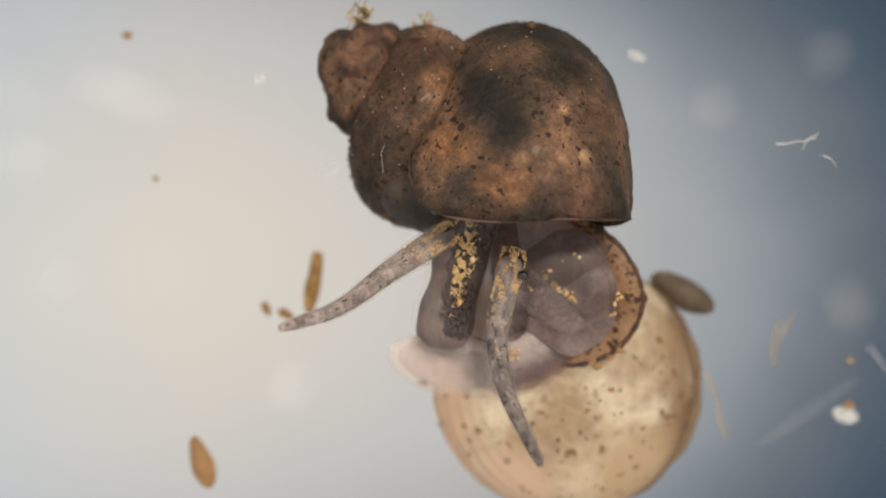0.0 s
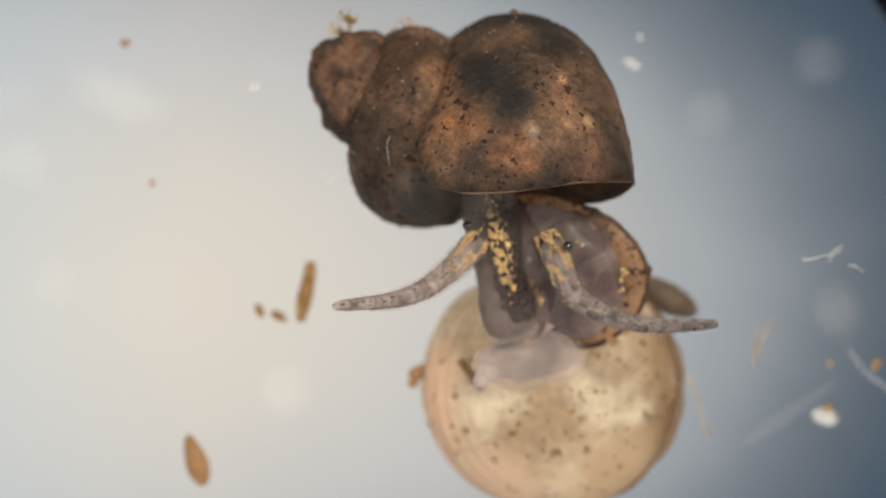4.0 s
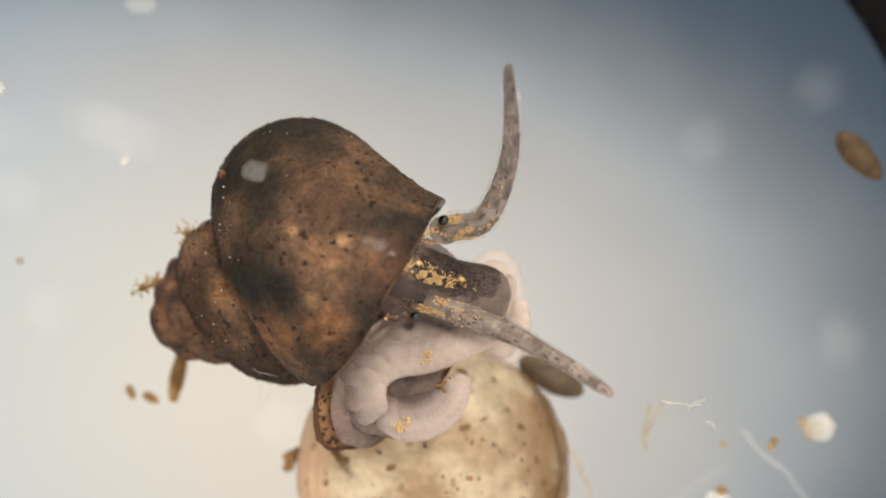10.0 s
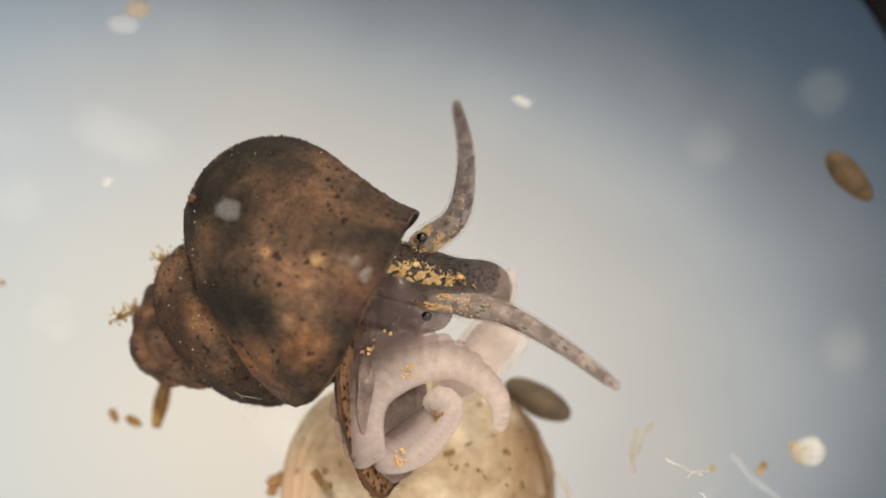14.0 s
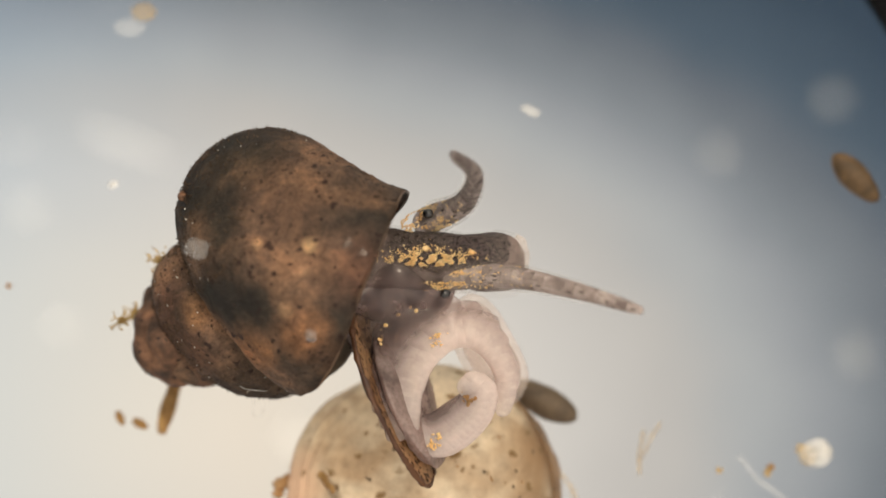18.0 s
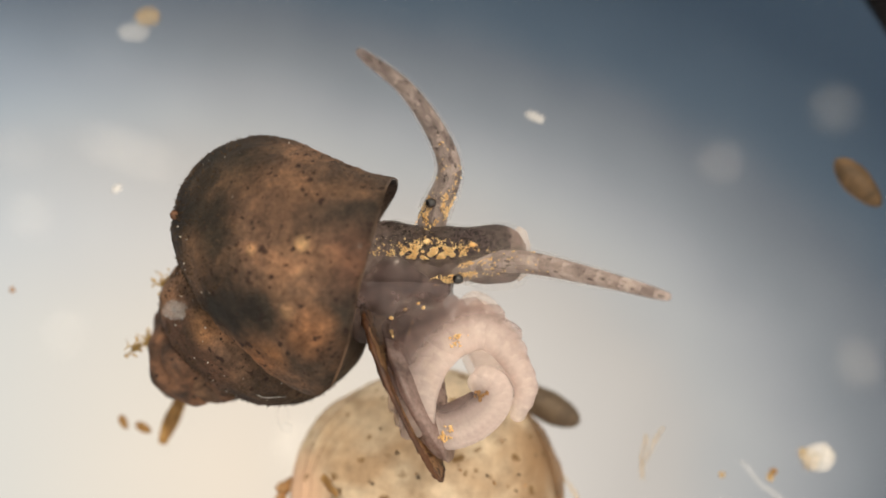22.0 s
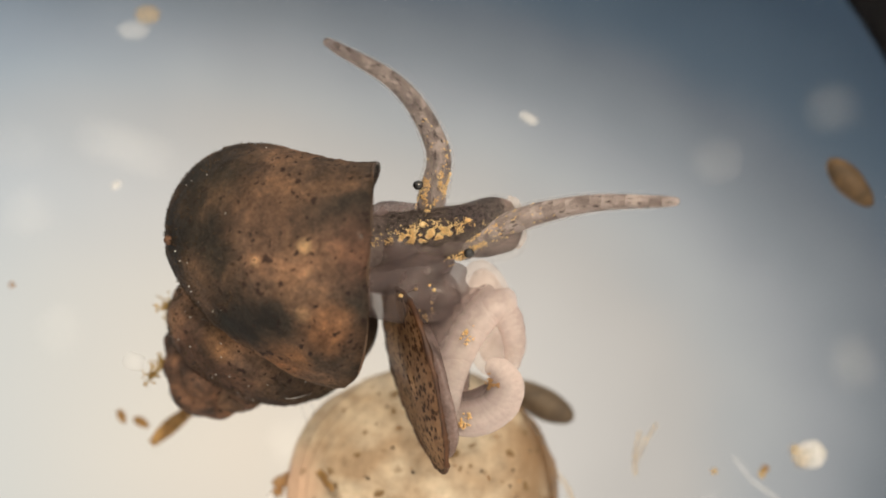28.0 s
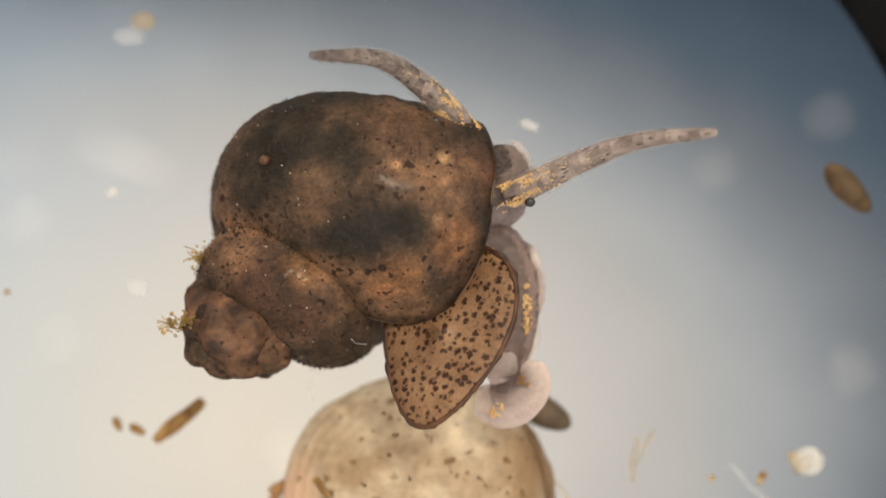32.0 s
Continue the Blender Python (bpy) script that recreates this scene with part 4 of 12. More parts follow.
def thread(points, thick, material, label, name="thread", group="threads on the glass"):
    bm = bmesh.new()
    pts = []
    for a, b in zip(points, points[1:]):
        for k in range(6):
            p = Vector((*a, 0.05)).lerp(Vector((*b, 0.05)), k / 6)
            pts.append(p + Vector((noise.noise(p * 2.0), noise.noise(p * 2.0 + Vector((5, 0, 0))), 0)) * thick * 2)
    tube(bm, pts, [thick * (0.6 + 0.5 * abs(noise.noise(p * 3))) for p in pts], 6, (True, True), 0.3)
    return tagged(part(name, bm, material), label, "thread", group)


thread(((4.70, -1.84), (4.64, -2.24), (4.66, -2.69)), 0.05, ALGA, "thin ochre thread lying on the glass")
thread(((3.2, -2.50), (3.57, -2.94), (3.77, -3.64), (3.85, -3.94)), 0.045, ALGA, "curved ochre thread lying on the glass")
thread(((5.05, -1.65), (4.83, -1.97), (4.6, -2.5)), 0.04, ALGA, "thin ochre thread lying on the glass")
thread(((6.42, -2.32), (6.92, -2.74), (7.32, -3.34), (8.03, -3.89)), 0.06, HAZE, "long whitish thread lying on the glass")

mote(5.30, -3.42, 0.1, (1.05, 0.13), FILM, "broad hazy white streak of film on the glass", "white_streak", turn=34)

# ---- what drifts in the water ----
def drifter(name, size, material, label):
    bm = bmesh.new()
    rough_ball(bm, (0, 0, 0), size, 0.4, 1.5, 3, 0, 4)
    return tagged(part(name, bm, material), label, "speck", "drifting motes")


pale_drifter = drifter("drifting_mote", (0.17, 0.14, 0.12), HAZE, "pale hazy mote drifting in the water")
round_drifter = drifter("drifting_mote", (0.08, 0.08, 0.08), HAZE, "small round pale mote drifting in the water")
white_fleck = drifter("drifting_fleck", (0.17, 0.075, 0.05), FLECK, "small oval white fleck drifting in the water")
left_chunk = drifter("drifting_chunk", (0.20, 0.12, 0.10), MOTE, "ragged white chunk drifting in the water")
bm = bmesh.new()
fibre(bm, (-0.35, 0.1, 0), (1, -0.3, 0), 0.7, 0.018, 0.35, 5)
fibre(bm, (0.1, 0.0, 0), (0.3, 1, 0), 0.4, 0.014, 0.4, 6)
fibre(bm, (0.4, -0.1, 0), (1, 0.1, 0), 0.5, 0.012, 0.4, 7)
drifting_thread = tagged(part("drifting_thread", bm, MOTE), "fine white forked thread drifting in the water", "thread")

# hazy spots far below, on the diffuser
for i, (x, y, sx, sy, turn) in enumerate(((27.6, 13.1, 1.3, 1.0, 0), (-29.8, 5.9, 1.3, 1.0, 0), (-27.5, -2.6, 1.1, 0.8, 35), (-10.9, -10.6, 1.1, 1.1, 0), (19.5, 9.4, 1.0, 0.9, 0), (29, -4.9, 0.9, 1.8, 10), (-22.6, 10.4, 4.6, 0.7, -20), (-30.5, 10.5, 1.2, 0.6, -30))):
    bm = bmesh.new()
    rough_ball(bm, (0, 0, 0), (sx * 0.72, sy * 0.72, 0.25), 0.2, 1.2, 3, 0, i)
    ob = part("smudge", bm, HAZE)
    ob.matrix_world = millimetres(x, y, -88.7, 0, 0, turn)
    tagged(ob, "hazy white spot on the diffuser", "spot", "spots on the diffuser")


def motions():
    P = millimetres
    walk(snail, [(0,P(-0.926,1.296,0,0,0,0)),(1,P(-0.854,1.312,0,0,0,0)),(2,P(-0.863,1.379,0,0,0,0)),(2.5,P(-0.684,1.579,0,0,0,0)),
        (3,P(-0.753,1.459,0,0,0,0)),(3.5,P(-0.816,1.521,0,0,0,0)),(4.5,P(-0.859,1.48,0,0,0,0)),(5.5,P(-0.902,1.438,0,0,0,0)),
        (6,P(-1.164,1.232,0,0,0,0)),(6.5,P(-1.56,0.882,0,0,0,0)),(7,P(-1.373,0.787,0,0,0,0)),(7.5,P(-1.334,0.605,0,0,0,0)),
        (8,P(-1.375,0.627,0,0,0,0)),(9,P(-1.348,0.654,0,0,0,0)),(10,P(-1.148,0.604,0,0,0,0)),(11,P(-1.243,0.719,0,0,0,0)),
        (12,P(-1.206,0.698,0,0,0,0)),(13,P(-1.225,0.71,0,0,0,0)),(14,P(-1.219,0.675,0,0,0,0)),(14.5,P(-1.225,0.685,0,0,0,0)),
        (15.5,P(-1.255,0.748,0,0,0,0)),(16.5,P(-1.285,0.811,0,0,0,0)),(17,P(-1.315,0.758,0,0,0,0)),(18,P(-1.351,0.84,0,0,0,0)),
        (19,P(-1.306,0.754,0,0,0,0)),(20,P(-1.286,0.748,0,0,0,0)),(21,P(-1.284,0.743,0,0,0,0)),(22,P(-1.322,0.8,0,0,0,0)),
        (23,P(-1.339,0.812,0,0,0,0)),(24,P(-1.282,0.799,0,0,0,0)),(25,P(-1.236,0.726,0,0,0,0)),(25.5,P(-1.203,0.739,0,0,0,0)),
        (26.5,P(-1.228,0.777,0,0,0,0)),(27.5,P(-1.254,0.815,0,0,0,0)),(28,P(-1.246,0.738,0,0,0,0)),(29,P(-1.123,1.08,0,0,0,0)),
        (30,P(-0.99,1.024,0,0,0,0)),(31,P(-0.838,1.188,0,0,0,0)),(32,P(-0.59,1.431,0,0,0,0))])
    walk(shell, [(0,P(0,0,2.1,-88.4,-86.6,52.9)),(1,P(0,0,2.1,-87.6,-85.5,52.6)),(2,P(0,0,2.1,-86,-83.8,51.2)),(2.5,P(0,0,2.1,-85.3,-82.6,50.2)),
        (3,P(0,0,2.1,-85.2,-81.6,50.2)),(3.5,P(0,0,2.1,-79.8,-79.5,47)),(4.5,P(0,0,2.1,-89.5,-79.3,64.2)),(5.5,P(0,0,2.1,-98.1,-78.6,80.2)),
        (6,P(0,0,2.1,-138.7,-79.9,131.6)),(6.5,P(0,0,2.1,178.9,-79.1,-177.4)),(7,P(0,0,2.1,158.4,-73.9,-155.5)),(7.5,P(0,0,2.1,154.9,-73.2,-145.9)),
        (8,P(0,0,2.1,151.9,-72.4,-138)),(9,P(0,0,2.1,146.8,-71,-125.7)),(10,P(0,0,2.1,144.8,-71.9,-122)),(11,P(0,0,2.1,142,-73.1,-121.5)),
        (12,P(0,0,2.1,142.7,-72.5,-119.9)),(13,P(0,0,2.1,142.7,-72,-119.2)),(14,P(0,0,2.1,143.3,-71.9,-117.4)),(14.5,P(0,0,2.1,143.5,-71.9,-117.2)),
        (15.5,P(0,0,2.1,144.2,-71.6,-117.3)),(16.5,P(0,0,2.1,145,-71.2,-117.2)),(17,P(0,0,2.1,145.6,-72.3,-116.5)),(18,P(0,0,2.1,143.8,-71.3,-113.4)),
        (19,P(0,0,2.1,143.8,-71.2,-111.6)),(20,P(0,0,2.1,145.1,-70.7,-109.7)),(21,P(0,0,2.1,147.2,-70.9,-108.8)),(22,P(0,0,2.1,149.6,-70.8,-111)),
        (23,P(0,0,2.1,148.5,-70.7,-108.7)),(24,P(0,0,2.1,148.5,-69.3,-105.4)),(25,P(0,0,2.1,140.6,-67.5,-93.5)),(25.5,P(0,0,2.1,140.8,-66.9,-92.9)),
        (26.5,P(0,0,2.1,140.9,-67.4,-92.8)),(27.5,P(0,0,2.1,140.9,-68,-92.8)),(28,P(0,0,2.1,141.6,-68.6,-91.9)),(29,P(0,0,2.1,124.5,-73.8,-81.2)),
        (30,P(0,0,2.1,95.5,-77.6,-54.5)),(31,P(0,0,2.1,64,-71.2,-20.9)),(32,P(0,0,2.1,48.6,-61.2,-8.1))])
    walk(near_tentacle[0], [(0,P(-0.412,-1.635,3.3,0,-14,-147.6)),(1,P(-0.496,-1.603,3.3,0,-12.9,-143.9)),(2,P(-0.45,-2.022,3.3,0,-14.3,-132.3)),(2.5,P(-0.537,-2.007,3.3,0,-12.5,-150.5)),
        (3,P(-0.348,-1.936,3.3,0,-12.6,-160.6)),(3.5,P(-0.145,-2.016,3.3,0,-14.5,-149.8)),(4.5,P(0.592,-1.868,3.3,0,-16.8,-113.3)),(5.5,P(1.328,-1.721,3.3,0,-13.2,-79.1)),
        (6,P(1.534,-1.444,3.3,0,-13.9,-65)),(6.5,P(1.61,-1.138,3.3,0,-15.6,-62.4)),(7,P(1.374,-1.171,3.3,0,-17.2,-51.7)),(7.5,P(1.525,-1.003,3.3,0,-15.3,-41)),
        (8,P(1.843,-1.037,3.3,0,-13.9,-33.7)),(9,P(2.173,-0.764,3.3,0,-13.5,-25.9)),(10,P(2.157,-0.532,3.3,0,-12.3,-20.5)),(11,P(2.394,-0.572,3.3,0,-14.4,-20.2)),
        (12,P(2.241,-0.361,3.3,0,-11.3,-13.2)),(13,P(2.538,-0.346,3.3,0,-11.8,-11.3)),(14,P(2.575,-0.145,3.3,0,-12,-9.9)),(14.5,P(2.572,-0.119,3.3,0,-11.9,-9.5)),
        (15.5,P(2.582,-0.107,3.3,0,-11.8,-8.6)),(16.5,P(2.592,-0.096,3.3,0,-11.7,-7.7)),(17,P(2.655,0.089,3.3,0,-10.8,-7.2)),(18,P(2.83,0.045,3.3,0,-13,0.7)),
        (19,P(2.752,0.176,3.3,0,-14.2,12.1)),(20,P(2.822,0.301,3.3,0,-12.3,10.8)),(21,P(2.735,0.256,3.3,0,-9.9,10.6)),(22,P(2.886,0.272,3.3,0,-10.9,8.4)),
        (23,P(2.955,0.255,3.3,0,-10.7,9.3)),(24,P(2.917,0.357,3.3,0,-11.5,3.7)),(25,P(2.96,0.466,3.3,0,-11,3.9)),(25.5,P(2.965,0.516,3.3,0,-11.2,5.4)),
        (26.5,P(2.997,0.556,3.3,0,-11.3,13.1)),(27.5,P(3.029,0.595,3.3,0,-11.3,20.8)),(28,P(3.01,0.69,3.3,0,-10.6,24.9)),(29,P(3.251,0.554,3.3,0,-12.2,12)),
        (30,P(3.201,0.696,3.3,0,-10.5,17.3)),(31,P(3.346,0.795,3.3,0,-12.8,17.5)),(32,P(3.254,0.924,3.3,0,-12.1,25.1))])
    walk(near_tentacle[1], [(0,P(-0.546,-1.719,3.34,0,-19.6,-147.9)),(1,P(-0.63,-1.701,3.338,0,-18,-143.9)),(2,P(-0.556,-2.138,3.34,0,-20.1,-131.9)),(2.5,P(-0.686,-2.092,3.338,0,-17.4,-149.6)),
        (3,P(-0.509,-1.993,3.338,0,-17.4,-159.6)),(3.5,P(-0.28,-2.094,3.34,0,-20.3,-148.2)),(4.5,P(0.54,-1.989,3.34,0,-23.2,-112.1)),(5.5,P(1.359,-1.883,3.339,0,-18.4,-78.2)),
        (6,P(1.601,-1.588,3.339,0,-19.4,-63.7)),(6.5,P(1.678,-1.267,3.341,0,-21.9,-62.9)),(7,P(1.457,-1.277,3.342,0,-24.2,-51.3)),(7.5,P(1.637,-1.1,3.341,0,-21.5,-40.1)),
        (8,P(1.975,-1.125,3.339,0,-19.4,-32)),(9,P(2.318,-0.835,3.339,0,-18.9,-24.9)),(10,P(2.317,-0.592,3.337,0,-17,-19.9)),(11,P(2.538,-0.625,3.339,0,-20,-18.6)),
        (12,P(2.414,-0.402,3.335,0,-15.3,-11.2)),(13,P(2.708,-0.38,3.336,0,-16.1,-9.8)),(14,P(2.745,-0.175,3.337,0,-16.5,-8.1)),(14.5,P(2.742,-0.147,3.337,0,-16.4,-7.9)),
        (15.5,P(2.754,-0.133,3.336,0,-16.2,-7.4)),(16.5,P(2.766,-0.12,3.336,0,-16,-6.9)),(17,P(2.836,0.067,3.335,0,-14.7,-6.2)),(18,P(2.994,0.047,3.338,0,-18.1,1.9)),
        (19,P(2.904,0.209,3.339,0,-19.9,13.4)),(20,P(2.99,0.333,3.337,0,-17,12.5)),(21,P(2.921,0.291,3.333,0,-13.2,12.8)),(22,P(3.065,0.299,3.335,0,-14.9,10.4)),
        (23,P(3.136,0.285,3.335,0,-14.5,11.3)),(24,P(3.094,0.368,3.336,0,-15.8,5.4)),(25,P(3.141,0.478,3.335,0,-15.1,5.3)),(25.5,P(3.144,0.533,3.336,0,-15.3,6.1)),
        (26.5,P(3.171,0.596,3.336,0,-15.5,13.9)),(27.5,P(3.197,0.659,3.336,0,-15.4,21.7)),(28,P(3.178,0.768,3.335,0,-14.4,26)),(29,P(3.418,0.589,3.337,0,-16.9,12.4)),
        (30,P(3.378,0.751,3.334,0,-14.2,18.4)),(31,P(3.505,0.846,3.338,0,-17.8,17.9)),(32,P(3.409,0.997,3.337,0,-16.7,25.4))])
    walk(near_tentacle[2], [(0,P(-0.68,-1.803,3.396,0,-23.1,-147.9)),(1,P(-0.764,-1.799,3.392,0,-21.2,-143.8)),(2,P(-0.66,-2.254,3.397,0,-23.7,-132)),(2.5,P(-0.834,-2.178,3.392,0,-20.5,-149.9)),
        (3,P(-0.669,-2.052,3.391,0,-20.5,-159.8)),(3.5,P(-0.412,-2.177,3.398,0,-24,-150.7)),(4.5,P(0.491,-2.11,3.396,0,-27.2,-114.7)),(5.5,P(1.393,-2.044,3.393,0,-21.7,-80.8)),
        (6,P(1.671,-1.73,3.395,0,-22.9,-64.7)),(6.5,P(1.744,-1.397,3.399,0,-25.9,-61.8)),(7,P(1.541,-1.381,3.402,0,-28.5,-51.2)),(7.5,P(1.75,-1.195,3.398,0,-25.4,-41)),
        (8,P(2.108,-1.208,3.395,0,-22.9,-33.2)),(9,P(2.463,-0.902,3.394,0,-22.3,-25.1)),(10,P(2.477,-0.65,3.389,0,-20,-19.8)),(11,P(2.683,-0.673,3.395,0,-23.6,-18.5)),
        (12,P(2.587,-0.436,3.384,0,-17.9,-12.2)),(13,P(2.878,-0.409,3.386,0,-18.9,-9.9)),(14,P(2.915,-0.199,3.388,0,-19.4,-8.6)),(14.5,P(2.913,-0.171,3.387,0,-19.3,-8.3)),
        (15.5,P(2.927,-0.156,3.387,0,-19,-7.7)),(16.5,P(2.94,-0.141,3.386,0,-18.8,-7.2)),(17,P(3.017,0.047,3.382,0,-17.2,-6.6)),(18,P(3.158,0.053,3.392,0,-21.3,1.5)),
        (19,P(3.055,0.245,3.395,0,-23.4,13.3)),(20,P(3.155,0.37,3.389,0,-20,10.8)),(21,P(3.106,0.333,3.378,0,-15.4,10.5)),(22,P(3.243,0.331,3.383,0,-17.4,8.8)),
        (23,P(3.315,0.321,3.382,0,-16.9,10.6)),(24,P(3.27,0.385,3.386,0,-18.6,4.9)),(25,P(3.321,0.495,3.384,0,-17.6,4.1)),(25.5,P(3.322,0.552,3.385,0,-18,5.8)),
        (26.5,P(3.342,0.638,3.385,0,-18.2,13.5)),(27.5,P(3.363,0.725,3.385,0,-18.1,21.3)),(28,P(3.343,0.848,3.382,0,-16.8,25.5)),(29,P(3.584,0.626,3.389,0,-19.9,12.2)),
        (30,P(3.553,0.809,3.381,0,-16.7,18.1)),(31,P(3.663,0.897,3.391,0,-21.1,17.3)),(32,P(3.563,1.07,3.388,0,-19.7,25.1))])
    walk(near_tentacle[3], [(0,P(-0.813,-1.887,3.463,0,-25.9,-147.6)),(1,P(-0.897,-1.896,3.456,0,-23.8,-143.8)),(2,P(-0.764,-2.37,3.465,0,-26.6,-132.7)),(2.5,P(-0.981,-2.264,3.455,0,-23,-151.2)),
        (3,P(-0.828,-2.111,3.455,0,-23,-161.1)),(3.5,P(-0.547,-2.252,3.467,0,-26.9,-156.3)),(4.5,P(0.436,-2.229,3.463,0,-30.3,-120.1)),(5.5,P(1.419,-2.205,3.458,0,-24.3,-86.1)),
        (6,P(1.738,-1.872,3.461,0,-25.6,-67.9)),(6.5,P(1.812,-1.524,3.469,0,-28.9,-59.4)),(7,P(1.624,-1.485,3.474,0,-31.9,-50.9)),(7.5,P(1.86,-1.291,3.468,0,-28.4,-43)),
        (8,P(2.239,-1.294,3.461,0,-25.7,-36.8)),(9,P(2.607,-0.97,3.459,0,-25,-26.4)),(10,P(2.637,-0.707,3.451,0,-22.4,-20.2)),(11,P(2.827,-0.721,3.461,0,-26.5,-19.8)),
        (12,P(2.759,-0.473,3.441,0,-20.1,-15.7)),(13,P(3.047,-0.439,3.444,0,-21.1,-11.8)),(14,P(3.085,-0.225,3.448,0,-21.7,-11.2)),(14.5,P(3.083,-0.196,3.448,0,-21.6,-10.7)),
        (15.5,P(3.098,-0.179,3.447,0,-21.3,-9.5)),(16.5,P(3.113,-0.162,3.445,0,-21,-8.4)),(17,P(3.197,0.026,3.438,0,-19.2,-8.2)),(18,P(3.321,0.057,3.455,0,-23.9,-0.6)),
        (19,P(3.205,0.28,3.462,0,-26.2,11.7)),(20,P(3.321,0.401,3.451,0,-22.4,6.4)),(21,P(3.291,0.367,3.429,0,-17.1,4.5)),(22,P(3.421,0.359,3.439,0,-19.5,4.1)),
        (23,P(3.493,0.354,3.437,0,-18.9,7.2)),(24,P(3.445,0.4,3.445,0,-20.8,2.2)),(25,P(3.5,0.508,3.441,0,-19.7,0.7)),(25.5,P(3.499,0.57,3.442,0,-20.1,4.6)),
        (26.5,P(3.514,0.68,3.443,0,-20.3,12)),(27.5,P(3.528,0.789,3.443,0,-20.3,19.4)),(28,P(3.509,0.927,3.437,0,-18.8,23.5)),(29,P(3.749,0.662,3.45,0,-22.3,11.4)),
        (30,P(3.727,0.866,3.436,0,-18.6,16.5)),(31,P(3.819,0.945,3.455,0,-23.7,15.9)),(32,P(3.716,1.141,3.448,0,-22.1,24.1))])
    walk(near_tentacle[4], [(0,P(-0.945,-1.971,3.539,0,-28.3,-146.9)),(1,P(-1.029,-1.993,3.528,0,-26,-143.8)),(2,P(-0.869,-2.483,3.543,0,-29,-134.1)),(2.5,P(-1.129,-2.345,3.527,0,-25.1,-153.5)),
        (3,P(-0.987,-2.165,3.526,0,-25.1,-163.6)),(3.5,P(-0.689,-2.314,3.545,0,-29.3,-161.9)),(4.5,P(0.371,-2.341,3.539,0,-33.1,-124.9)),(5.5,P(1.43,-2.368,3.532,0,-26.5,-90.3)),
        (6,P(1.796,-2.016,3.536,0,-28,-72.8)),(6.5,P(1.885,-1.648,3.549,0,-31.5,-56.2)),(7,P(1.707,-1.587,3.556,0,-34.6,-46.4)),(7.5,P(1.966,-1.39,3.546,0,-31,-44.5)),
        (8,P(2.363,-1.387,3.535,0,-28.1,-41.9)),(9,P(2.749,-1.04,3.533,0,-27.4,-28.5)),(10,P(2.795,-0.765,3.52,0,-24.5,-21.1)),(11,P(2.969,-0.773,3.536,0,-28.9,-22.9)),
        (12,P(2.928,-0.52,3.505,0,-21.9,-21)),(13,P(3.214,-0.474,3.51,0,-23.1,-15.3)),(14,P(3.251,-0.258,3.516,0,-23.8,-15.6)),(14.5,P(3.251,-0.227,3.515,0,-23.6,-14.6)),
        (15.5,P(3.268,-0.207,3.514,0,-23.3,-12.5)),(16.5,P(3.284,-0.188,3.512,0,-22.9,-10.4)),(17,P(3.375,0,3.501,0,-20.9,-10.8)),(18,P(3.483,0.055,3.527,0,-26.1,-3.8)),
        (19,P(3.355,0.311,3.538,0,-28.6,8.6)),(20,P(3.488,0.42,3.52,0,-24.5,0.5)),(21,P(3.478,0.382,3.487,0,-18.6,-2.9)),(22,P(3.599,0.372,3.503,0,-21.2,-2)),
        (23,P(3.673,0.377,3.499,0,-20.6,1.4)),(24,P(3.62,0.407,3.511,0,-22.7,-2.4)),(25,P(3.679,0.51,3.505,0,-21.5,-3.9)),(25.5,P(3.676,0.584,3.507,0,-21.9,2.6)),
        (26.5,P(3.685,0.716,3.508,0,-22.2,9.5)),(27.5,P(3.695,0.848,3.508,0,-22.1,16.4)),(28,P(3.676,1,3.499,0,-20.5,20)),(29,P(3.913,0.695,3.519,0,-24.4,10)),
        (30,P(3.901,0.917,3.497,0,-20.3,13.7)),(31,P(3.976,0.99,3.526,0,-25.9,14.2)),(32,P(3.869,1.21,3.516,0,-24.2,22.6))])
